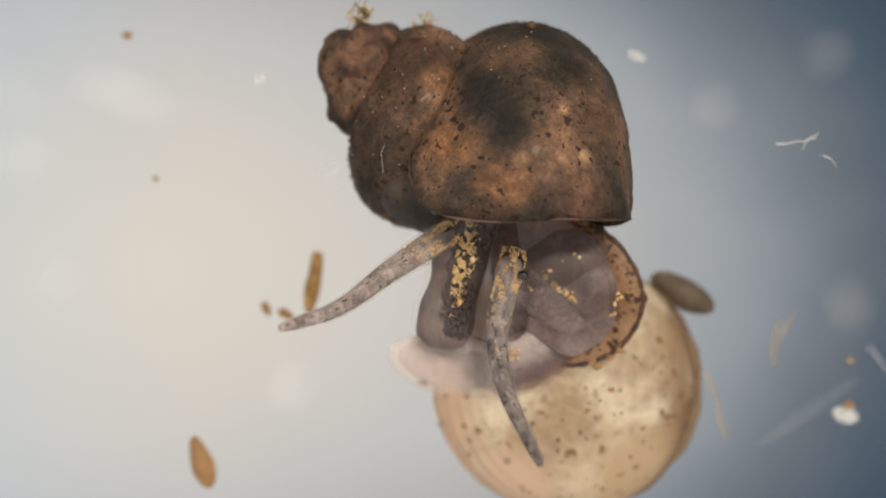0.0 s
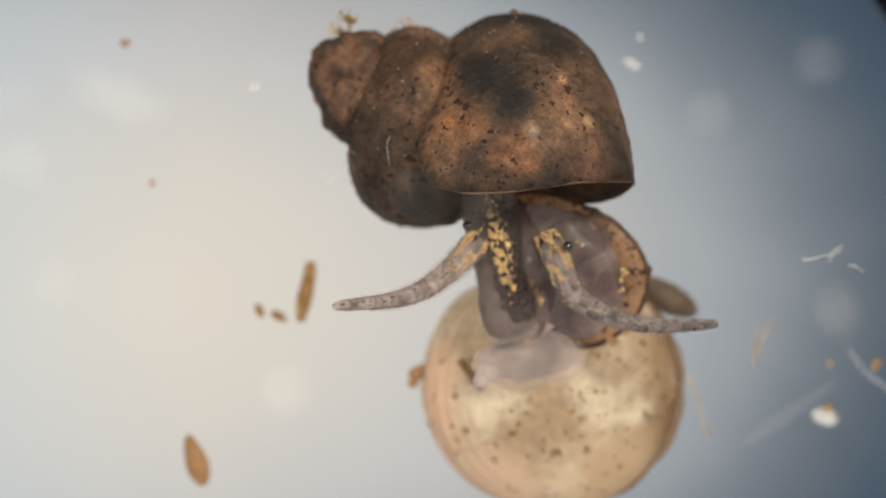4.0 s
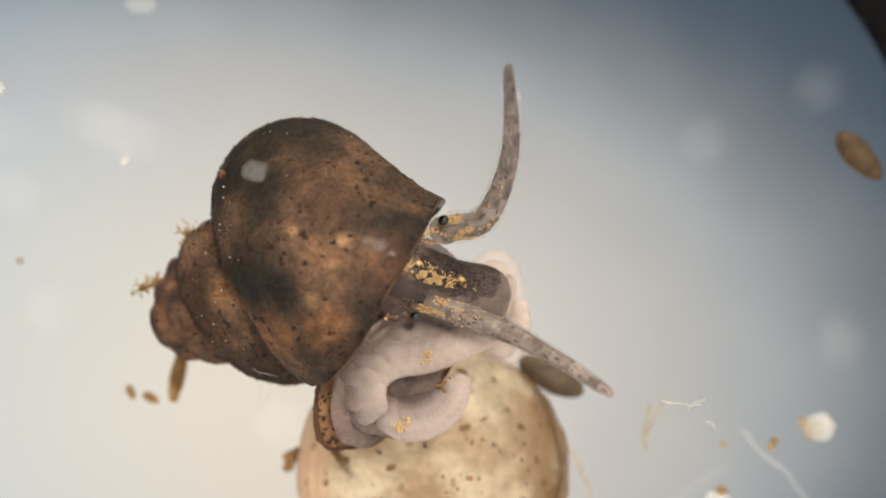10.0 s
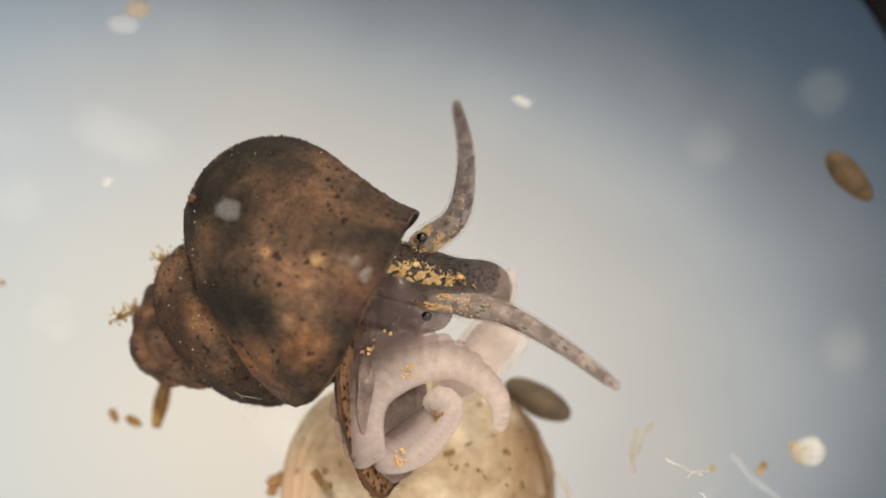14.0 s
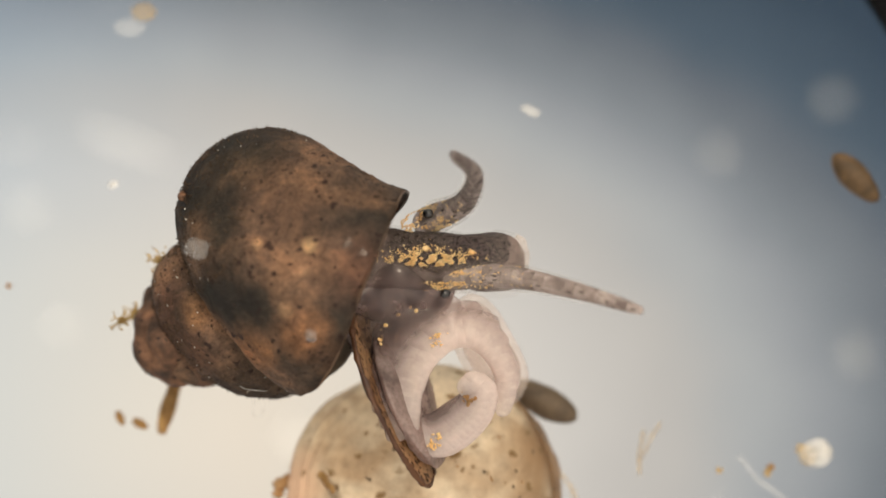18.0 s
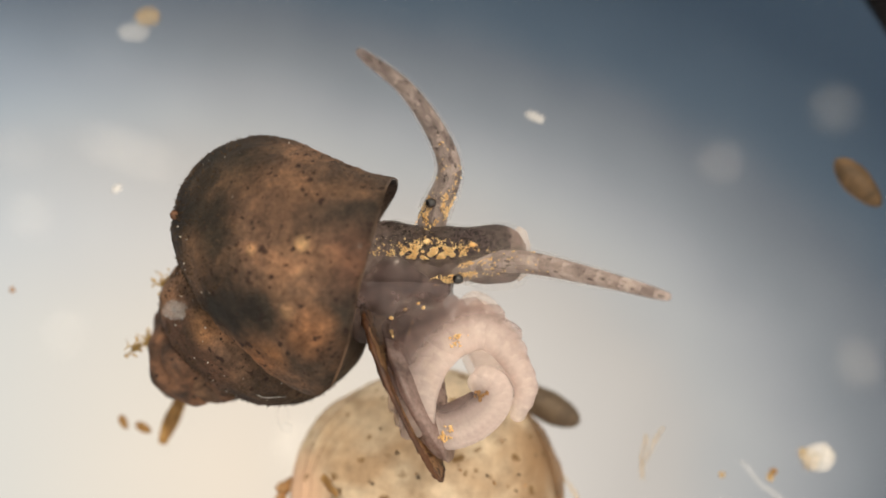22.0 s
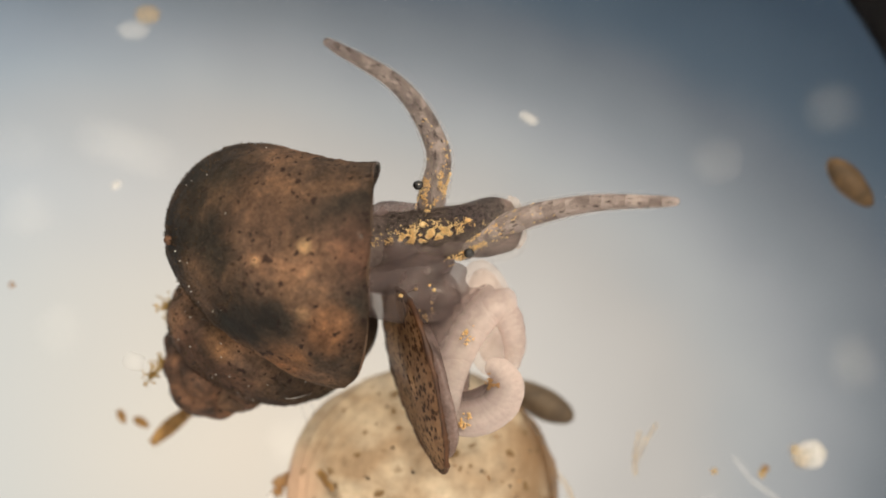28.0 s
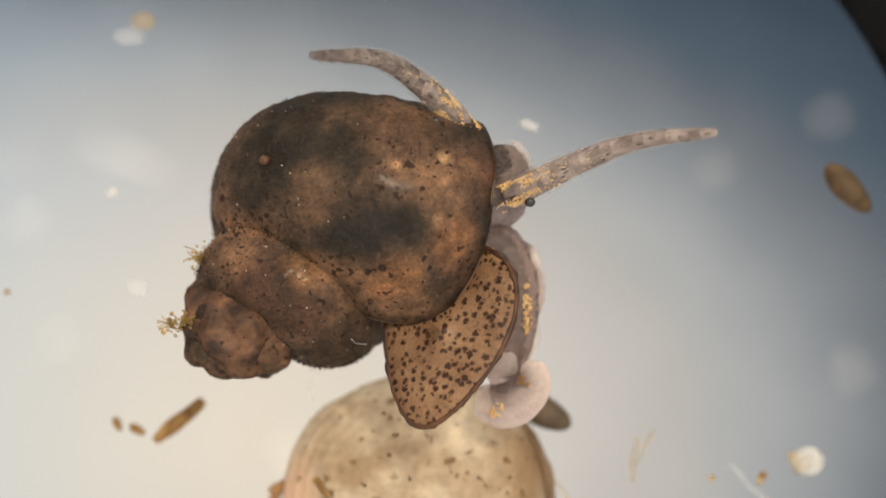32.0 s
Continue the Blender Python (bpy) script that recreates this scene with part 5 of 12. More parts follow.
    walk(near_tentacle[5], [(0,P(-1.075,-2.055,3.622,0,-30.3,-146)),(1,P(-1.161,-2.089,3.607,0,-27.9,-143.8)),(2,P(-0.976,-2.593,3.628,0,-31.2,-135.3)),(2.5,P(-1.28,-2.42,3.606,0,-27,-156)),
        (3,P(-1.147,-2.213,3.605,0,-27,-166.8)),(3.5,P(-0.834,-2.362,3.631,0,-31.4,-164.1)),(4.5,P(0.298,-2.446,3.622,0,-35.4,-126.9)),(5.5,P(1.429,-2.53,3.613,0,-28.4,-92)),
        (6,P(1.842,-2.164,3.618,0,-30.1,-76.9)),(6.5,P(1.964,-1.766,3.636,0,-33.8,-51.9)),(7,P(1.797,-1.681,3.646,0,-37,-45.1)),(7.5,P(2.069,-1.49,3.633,0,-33.3,-43.4)),
        (8,P(2.477,-1.49,3.617,0,-30.2,-45.6)),(9,P(2.886,-1.115,3.614,0,-29.4,-31)),(10,P(2.951,-0.825,3.596,0,-26.3,-22.6)),(11,P(3.106,-0.831,3.619,0,-31.1,-28.1)),
        (12,P(3.09,-0.583,3.574,0,-23.6,-25.8)),(13,P(3.377,-0.518,3.583,0,-24.8,-20)),(14,P(3.414,-0.304,3.59,0,-25.6,-21)),(14.5,P(3.415,-0.27,3.589,0,-25.4,-19.2)),
        (15.5,P(3.434,-0.244,3.587,0,-25.1,-15.8)),(16.5,P(3.453,-0.219,3.585,0,-24.6,-12.4)),(17,P(3.551,-0.033,3.57,0,-22.5,-13.6)),(18,P(3.644,0.045,3.606,0,-28,-7.4)),
        (19,P(3.506,0.334,3.621,0,-30.7,3.7)),(20,P(3.654,0.422,3.596,0,-26.3,-4)),(21,P(3.665,0.372,3.55,0,-20,-8.4)),(22,P(3.777,0.365,3.572,0,-22.8,-7.3)),
        (23,P(3.853,0.381,3.567,0,-22.2,-5.1)),(24,P(3.793,0.399,3.584,0,-24.4,-7.9)),(25,P(3.856,0.498,3.575,0,-23.1,-7.5)),(25.5,P(3.852,0.592,3.578,0,-23.6,0.4)),
        (26.5,P(3.857,0.745,3.579,0,-23.8,6.8)),(27.5,P(3.863,0.897,3.579,0,-23.8,13.2)),(28,P(3.845,1.061,3.567,0,-22.1,16.4)),(29,P(4.077,0.724,3.595,0,-26.3,8.2)),
        (30,P(4.076,0.96,3.564,0,-21.8,9.9)),(31,P(4.133,1.03,3.604,0,-27.9,13.5)),(32,P(4.022,1.273,3.591,0,-26,21.3))])
    walk(near_tentacle[6], [(0,P(-1.202,-2.141,3.712,0,-32.3,-143.6)),(1,P(-1.291,-2.184,3.693,0,-29.7,-142.9)),(2,P(-1.084,-2.7,3.72,0,-33.1,-135)),(2.5,P(-1.432,-2.488,3.691,0,-28.7,-157)),
        (3,P(-1.309,-2.25,3.689,0,-28.7,-168.8)),(3.5,P(-0.981,-2.404,3.724,0,-33.4,-166.4)),(4.5,P(0.221,-2.547,3.712,0,-37.3,-129.5)),(5.5,P(1.424,-2.691,3.7,0,-30.2,-94.9)),
        (6,P(1.877,-2.314,3.707,0,-32,-79.8)),(6.5,P(2.052,-1.877,3.73,0,-35.8,-50.2)),(7,P(1.888,-1.773,3.744,0,-39.2,-48.2)),(7.5,P(2.172,-1.588,3.726,0,-35.3,-43.7)),
        (8,P(2.584,-1.598,3.706,0,-32.2,-48)),(9,P(3.019,-1.195,3.701,0,-31.3,-32.8)),(10,P(3.105,-0.889,3.678,0,-28,-24.3)),(11,P(3.237,-0.9,3.708,0,-33.1,-34.3)),
        (12,P(3.245,-0.658,3.65,0,-25.1,-28.8)),(13,P(3.535,-0.576,3.66,0,-26.5,-23.8)),(14,P(3.571,-0.364,3.671,0,-27.2,-24.8)),(14.5,P(3.574,-0.325,3.669,0,-27.1,-22.5)),
        (15.5,P(3.597,-0.29,3.666,0,-26.7,-18)),(16.5,P(3.62,-0.256,3.663,0,-26.2,-13.6)),(17,P(3.724,-0.075,3.643,0,-23.9,-15.5)),(18,P(3.802,0.024,3.691,0,-29.8,-9.9)),
        (19,P(3.656,0.344,3.711,0,-32.6,-1.2)),(20,P(3.819,0.41,3.677,0,-28,-6.9)),(21,P(3.848,0.345,3.618,0,-21.3,-11.6)),(22,P(3.952,0.343,3.646,0,-24.3,-10.6)),
        (23,P(4.031,0.365,3.64,0,-23.6,-9.6)),(24,P(3.964,0.375,3.662,0,-25.9,-12)),(25,P(4.031,0.475,3.651,0,-24.6,-9.7)),(25.5,P(4.027,0.594,3.655,0,-25.1,-1.2)),
        (26.5,P(4.03,0.765,3.655,0,-25.3,5)),(27.5,P(4.032,0.937,3.656,0,-25.3,11.2)),(28,P(4.018,1.112,3.64,0,-23.5,14.2)),(29,P(4.241,0.747,3.676,0,-28,6.9)),
        (30,P(4.253,0.991,3.636,0,-23.2,6.8)),(31,P(4.288,1.067,3.689,0,-29.7,13.2)),(32,P(4.175,1.333,3.671,0,-27.7,21.3))])
    walk(near_tentacle[7], [(0,P(-1.325,-2.232,3.808,0,-34,-142.1)),(1,P(-1.419,-2.281,3.784,0,-31.3,-141.7)),(2,P(-1.19,-2.806,3.818,0,-34.9,-136.1)),(2.5,P(-1.585,-2.553,3.781,0,-30.3,-158.2)),
        (3,P(-1.471,-2.283,3.78,0,-30.3,-170.6)),(3.5,P(-1.128,-2.439,3.824,0,-35.1,-169.1)),(4.5,P(0.141,-2.645,3.809,0,-39,-132.6)),(5.5,P(1.41,-2.85,3.793,0,-31.8,-98.5)),
        (6,P(1.904,-2.463,3.802,0,-33.7,-82.4)),(6.5,P(2.141,-1.984,3.831,0,-37.7,-50.6)),(7,P(1.974,-1.869,3.848,0,-41.3,-53.9)),(7.5,P(2.274,-1.686,3.826,0,-37.2,-45.4)),
        (8,P(2.685,-1.71,3.801,0,-33.9,-50)),(9,P(3.148,-1.278,3.795,0,-33,-34)),(10,P(3.254,-0.957,3.766,0,-29.6,-25.6)),(11,P(3.357,-0.982,3.803,0,-35,-39.6)),
        (12,P(3.395,-0.74,3.73,0,-26.5,-31)),(13,P(3.687,-0.643,3.743,0,-28,-26.5)),(14,P(3.722,-0.433,3.756,0,-28.8,-27.5)),(14.5,P(3.728,-0.389,3.754,0,-28.6,-24.8)),
        (15.5,P(3.756,-0.342,3.75,0,-28.3,-19.6)),(16.5,P(3.785,-0.295,3.747,0,-27.7,-14.5)),(17,P(3.894,-0.122,3.722,0,-25.3,-16.8)),(18,P(3.958,-0.003,3.781,0,-31.4,-11.7)),
        (19,P(3.806,0.341,3.806,0,-34.4,-5.1)),(20,P(3.982,0.39,3.765,0,-29.5,-8.8)),(21,P(4.029,0.308,3.69,0,-22.4,-13.6)),(22,P(4.124,0.311,3.725,0,-25.6,-12.6)),
        (23,P(4.206,0.336,3.717,0,-24.9,-12.7)),(24,P(4.131,0.34,3.745,0,-27.4,-14.7)),(25,P(4.204,0.445,3.731,0,-26,-11.4)),(25.5,P(4.2,0.59,3.736,0,-26.5,-2.4)),
        (26.5,P(4.201,0.78,3.737,0,-26.8,3.5)),(27.5,P(4.202,0.97,3.738,0,-26.7,9.4)),(28,P(4.191,1.156,3.717,0,-24.8,12.1)),(29,P(4.403,0.767,3.763,0,-29.5,5.8)),
        (30,P(4.43,1.012,3.712,0,-24.5,4.7)),(31,P(4.442,1.103,3.779,0,-31.3,12.4)),(32,P(4.326,1.392,3.757,0,-29.3,20.5))])
    walk(near_tentacle[8], [(0,P(-1.444,-2.325,3.91,0,-35.6,-142)),(1,P(-1.543,-2.379,3.881,0,-32.9,-141.7)),(2,P(-1.297,-2.91,3.922,0,-36.6,-138.7)),(2.5,P(-1.737,-2.614,3.877,0,-31.8,-159.8)),
        (3,P(-1.632,-2.309,3.875,0,-31.8,-172.7)),(3.5,P(-1.275,-2.468,3.929,0,-36.8,-172.3)),(4.5,P(0.056,-2.738,3.911,0,-40.5,-136)),(5.5,P(1.387,-3.008,3.892,0,-33.3,-102.2)),
        (6,P(1.924,-2.613,3.902,0,-35.3,-84.6)),(6.5,P(2.229,-2.091,3.939,0,-39.5,-52.8)),(7,P(2.048,-1.971,3.959,0,-43.2,-60.5)),(7.5,P(2.372,-1.785,3.932,0,-39,-48.4)),
        (8,P(2.781,-1.825,3.901,0,-35.6,-51.7)),(9,P(3.275,-1.363,3.894,0,-34.7,-35)),(10,P(3.402,-1.027,3.859,0,-31.1,-26.7)),(11,P(3.468,-1.074,3.904,0,-36.7,-42.5)),
        (12,P(3.54,-0.827,3.814,0,-27.9,-32.9)),(13,P(3.835,-0.716,3.831,0,-29.4,-28.6)),(14,P(3.868,-0.509,3.846,0,-30.2,-29.4)),(14.5,P(3.877,-0.458,3.844,0,-30.1,-26.5)),
        (15.5,P(3.913,-0.398,3.84,0,-29.7,-20.8)),(16.5,P(3.948,-0.337,3.835,0,-29.1,-15.2)),(17,P(4.062,-0.173,3.804,0,-26.5,-17.8)),(18,P(4.112,-0.035,3.877,0,-33,-12.9)),
        (19,P(3.954,0.328,3.908,0,-36,-7.9)),(20,P(4.143,0.365,3.857,0,-31,-9.9)),(21,P(4.207,0.265,3.765,0,-23.6,-14.9)),(22,P(4.294,0.273,3.809,0,-26.9,-13.9)),
        (23,P(4.378,0.297,3.799,0,-26.1,-15)),(24,P(4.296,0.297,3.833,0,-28.7,-16.7)),(25,P(4.374,0.411,3.816,0,-27.3,-12.9)),(25.5,P(4.372,0.583,3.822,0,-27.9,-3.3)),
        (26.5,P(4.372,0.791,3.823,0,-28.1,2.2)),(27.5,P(4.371,0.998,3.824,0,-28.1,7.7)),(28,P(4.364,1.193,3.799,0,-26,10)),(29,P(4.565,0.783,3.855,0,-31,4.9)),
        (30,P(4.607,1.027,3.793,0,-25.8,2.9)),(31,P(4.595,1.137,3.874,0,-32.9,11.2)),(32,P(4.477,1.449,3.847,0,-30.8,18.8))])
    walk(near_tentacle[9], [(0,P(-1.562,-2.417,4.017,0,-37.2,-143.2)),(1,P(-1.666,-2.476,3.982,0,-34.3,-142.7)),(2,P(-1.408,-3.007,4.032,0,-38.2,-142.4)),(2.5,P(-1.89,-2.67,3.978,0,-33.2,-161.8)),
        (3,P(-1.793,-2.33,3.976,0,-33.2,-175.2)),(3.5,P(-1.423,-2.488,4.041,0,-38.3,-175.8)),(4.5,P(-0.035,-2.825,4.018,0,-42,-139.5)),(5.5,P(1.353,-3.162,3.995,0,-34.7,-105.8)),
        (6,P(1.938,-2.761,4.008,0,-36.8,-86.2)),(6.5,P(2.312,-2.2,4.051,0,-41.2,-56.7)),(7,P(2.11,-2.079,4.076,0,-44.9,-66.6)),(7.5,P(2.463,-1.888,4.044,0,-40.7,-52.6)),
        (8,P(2.872,-1.94,4.007,0,-37.2,-53.3)),(9,P(3.398,-1.449,3.998,0,-36.2,-35.9)),(10,P(3.546,-1.1,3.956,0,-32.5,-27.7)),(11,P(3.573,-1.171,4.01,0,-38.3,-42.7)),
        (12,P(3.681,-0.918,3.903,0,-29.2,-34.5)),(13,P(3.978,-0.795,3.922,0,-30.7,-30.2)),(14,P(4.01,-0.589,3.941,0,-31.6,-30.8)),(14.5,P(4.023,-0.531,3.939,0,-31.5,-27.8)),
        (15.5,P(4.066,-0.456,3.933,0,-31.1,-21.8)),(16.5,P(4.109,-0.381,3.928,0,-30.4,-15.9)),(17,P(4.228,-0.226,3.891,0,-27.7,-18.6)),(18,P(4.263,-0.07,3.978,0,-34.4,-13.9)),
        (19,P(4.1,0.308,4.015,0,-37.6,-9.4)),(20,P(4.303,0.337,3.954,0,-32.4,-10.5)),(21,P(4.383,0.219,3.845,0,-24.6,-15.5)),(22,P(4.462,0.231,3.897,0,-28.2,-14.6)),
        (23,P(4.547,0.252,3.884,0,-27.3,-16.6)),(24,P(4.457,0.248,3.926,0,-30,-18.1)),(25,P(4.542,0.372,3.905,0,-28.6,-14.2)),(25.5,P(4.543,0.573,3.912,0,-29.1,-4.2)),
        (26.5,P(4.541,0.797,3.914,0,-29.3,1)),(27.5,P(4.539,1.021,3.915,0,-29.4,6.1)),(28,P(4.537,1.224,3.885,0,-27.2,7.8)),(29,P(4.725,0.797,3.952,0,-32.4,3.9)),
        (30,P(4.782,1.036,3.878,0,-26.9,1.5)),(31,P(4.747,1.167,3.975,0,-34.4,9.4)),(32,P(4.628,1.5,3.942,0,-32.2,16.3))])
    walk(near_tentacle[10], [(0,P(-1.681,-2.505,4.13,0,-38.6,-145.8)),(1,P(-1.79,-2.571,4.089,0,-35.7,-145)),(2,P(-1.524,-3.096,4.147,0,-39.6,-146.3)),(2.5,P(-2.043,-2.72,4.084,0,-34.6,-164.5)),
        (3,P(-1.953,-2.343,4.081,0,-34.6,-177.9)),(3.5,P(-1.569,-2.498,4.157,0,-39.7,-179.8)),(4.5,P(-0.129,-2.906,4.13,0,-43.6,-143.1)),(5.5,P(1.311,-3.313,4.104,0,-36,-109.1)),
        (6,P(1.947,-2.909,4.118,0,-38.3,-87.7)),(6.5,P(2.386,-2.313,4.169,0,-42.8,-62.2)),(7,P(2.158,-2.192,4.198,0,-46.6,-70.3)),(7.5,P(2.546,-1.996,4.161,0,-42.3,-58.3)),
        (8,P(2.959,-2.057,4.117,0,-38.7,-54.7)),(9,P(3.518,-1.536,4.107,0,-37.7,-36.7)),(10,P(3.687,-1.174,4.058,0,-33.8,-28.5)),(11,P(3.676,-1.266,4.122,0,-39.8,-41)),
        (12,P(3.818,-1.013,3.996,0,-30.4,-36)),(13,P(4.118,-0.876,4.019,0,-32,-31.3)),(14,P(4.149,-0.672,4.041,0,-32.9,-31.7)),(14.5,P(4.166,-0.606,4.038,0,-32.8,-28.7)),
        (15.5,P(4.217,-0.516,4.031,0,-32.4,-22.6)),(16.5,P(4.268,-0.426,4.025,0,-31.7,-16.6)),(17,P(4.391,-0.281,3.982,0,-28.9,-19.3)),(18,P(4.413,-0.107,4.084,0,-35.8,-14.5)),
        (19,P(4.243,0.284,4.127,0,-39,-9.8)),(20,P(4.46,0.308,4.055,0,-33.7,-10.6)),(21,P(4.557,0.17,3.927,0,-25.7,-15.7)),(22,P(4.628,0.188,3.988,0,-29.3,-14.7)),
        (23,P(4.713,0.202,3.974,0,-28.5,-17.8)),(24,P(4.616,0.196,4.022,0,-31.3,-19.1)),(25,P(4.708,0.331,3.998,0,-29.8,-15.4)),(25.5,P(4.712,0.561,4.007,0,-30.4,-4.9)),
        (26.5,P(4.709,0.8,4.008,0,-30.6,-0.1)),(27.5,P(4.707,1.039,4.01,0,-30.6,4.6)),(28,P(4.71,1.248,3.975,0,-28.4,5.8)),(29,P(4.883,0.808,4.053,0,-33.8,3)),
        (30,P(4.956,1.04,3.966,0,-28.1,0.2)),(31,P(4.899,1.192,4.08,0,-35.8,7.1)),(32,P(4.78,1.545,4.042,0,-33.5,12.9))])
    walk(near_tentacle[11], [(0,P(-1.802,-2.588,4.247,0,-40,-150.2)),(1,P(-1.916,-2.659,4.199,0,-37.1,-148.5)),(2,P(-1.644,-3.176,4.266,0,-41,-150)),(2.5,P(-2.197,-2.763,4.194,0,-35.9,-167.8)),
        (3,P(-2.112,-2.349,4.191,0,-35.9,179)),(3.5,P(-1.715,-2.499,4.278,0,-41.1,176.2)),(4.5,P(-0.228,-2.98,4.247,0,-45.3,-146.2)),(5.5,P(1.26,-3.461,4.217,0,-37.2,-111.3)),
        (6,P(1.953,-3.055,4.234,0,-39.7,-89.7)),(6.5,P(2.448,-2.431,4.293,0,-44.3,-67.6)),(7,P(2.199,-2.305,4.326,0,-48.1,-72.6)),(7.5,P(2.616,-2.11,4.283,0,-43.8,-64.6)),
        (8,P(3.042,-2.175,4.233,0,-40.1,-56.7)),(9,P(3.636,-1.624,4.22,0,-39.1,-37.5)),(10,P(3.826,-1.25,4.164,0,-35.1,-29.2)),(11,P(3.781,-1.357,4.237,0,-41.2,-40.2)),
        (12,P(3.951,-1.109,4.092,0,-31.6,-37.8)),(13,P(4.255,-0.959,4.119,0,-33.2,-32.2)),(14,P(4.285,-0.756,4.144,0,-34.2,-32.4)),(14.5,P(4.306,-0.683,4.14,0,-34.1,-29.3)),
        (15.5,P(4.366,-0.578,4.133,0,-33.6,-23.3)),(16.5,P(4.425,-0.473,4.126,0,-32.9,-17.3)),(17,P(4.552,-0.337,4.076,0,-30,-19.8)),(18,P(4.56,-0.145,4.194,0,-37.2,-15)),
        (19,P(4.385,0.259,4.243,0,-40.4,-9.8)),(20,P(4.615,0.279,4.161,0,-35,-11.2)),(21,P(4.729,0.122,4.013,0,-26.7,-15.8)),(22,P(4.792,0.145,4.084,0,-30.5,-14.5)),
        (23,P(4.876,0.15,4.067,0,-29.6,-18.7)),(24,P(4.772,0.142,4.123,0,-32.5,-19.8)),(25,P(4.871,0.286,4.095,0,-30.9,-16.9)),(25.5,P(4.879,0.546,4.105,0,-31.5,-5.5)),
        (26.5,P(4.876,0.799,4.106,0,-31.7,-1.3)),(27.5,P(4.873,1.052,4.108,0,-31.8,2.8)),(28,P(4.882,1.265,4.068,0,-29.4,3.3)),(29,P(5.04,0.816,4.158,0,-35.1,2)),
        (30,P(5.128,1.04,4.058,0,-29.2,-1.1)),(31,P(5.049,1.211,4.189,0,-37.1,4)),(32,P(4.932,1.579,4.145,0,-34.8,8.9))])
    walk(near_tentacle[12], [(0,P(-1.928,-2.66,4.369,0,-41.4,-155.7)),(1,P(-2.046,-2.739,4.314,0,-38.4,-153)),(2,P(-1.768,-3.248,4.391,0,-42.4,-152.5)),(2.5,P(-2.351,-2.797,4.308,0,-37.1,-172)),
        (3,P(-2.27,-2.346,4.304,0,-37.1,175.2)),(3.5,P(-1.859,-2.489,4.404,0,-42.4,173.4)),(4.5,P(-0.328,-3.047,4.369,0,-46.8,-148.2)),(5.5,P(1.203,-3.605,4.334,0,-38.5,-112.8)),
        (6,P(1.954,-3.199,4.354,0,-41,-91.2)),(6.5,P(2.498,-2.552,4.421,0,-45.8,-71.3)),(7,P(2.235,-2.419,4.459,0,-49.6,-74)),(7.5,P(2.673,-2.229,4.409,0,-45.2,-69.1)),
        (8,P(3.12,-2.293,4.352,0,-41.5,-58.7)),(9,P(3.752,-1.713,4.338,0,-40.4,-38.8)),(10,P(3.963,-1.326,4.274,0,-36.4,-30.2)),(11,P(3.886,-1.446,4.358,0,-42.6,-40.3)),
        (12,P(4.079,-1.209,4.192,0,-32.8,-40.5)),(13,P(4.389,-1.043,4.222,0,-34.5,-34.1)),(14,P(4.418,-0.841,4.251,0,-35.4,-34.1)),(14.5,P(4.444,-0.76,4.247,0,-35.3,-30.9)),
        (15.5,P(4.512,-0.641,4.239,0,-34.8,-24.7)),(16.5,P(4.58,-0.521,4.231,0,-34.1,-18.6)),(17,P(4.711,-0.395,4.174,0,-31.1,-20.9)),(18,P(4.706,-0.184,4.308,0,-38.5,-16.2)),
        (19,P(4.525,0.235,4.365,0,-41.8,-11)),(20,P(4.769,0.249,4.271,0,-36.3,-12.1)),(21,P(4.9,0.074,4.102,0,-27.6,-16.9)),(22,P(4.954,0.103,4.183,0,-31.6,-15.4)),
        (23,P(5.038,0.095,4.164,0,-30.6,-20.9)),(24,P(4.926,0.087,4.227,0,-33.7,-20.9)),(25,P(5.031,0.237,4.195,0,-32,-19.1)),(25.5,P(5.044,0.53,4.207,0,-32.7,-6.7)),
        (26.5,P(5.041,0.795,4.209,0,-32.8,-3)),(27.5,P(5.038,1.06,4.21,0,-32.9,0.8)),(28,P(5.053,1.275,4.165,0,-30.5,0.8)),(29,P(5.196,0.821,4.267,0,-36.3,0.5)),
        (30,P(5.299,1.037,4.153,0,-30.2,-2.8)),(31,P(5.199,1.221,4.303,0,-38.4,0.7)),(32,P(5.085,1.604,4.253,0,-36,5.3))])
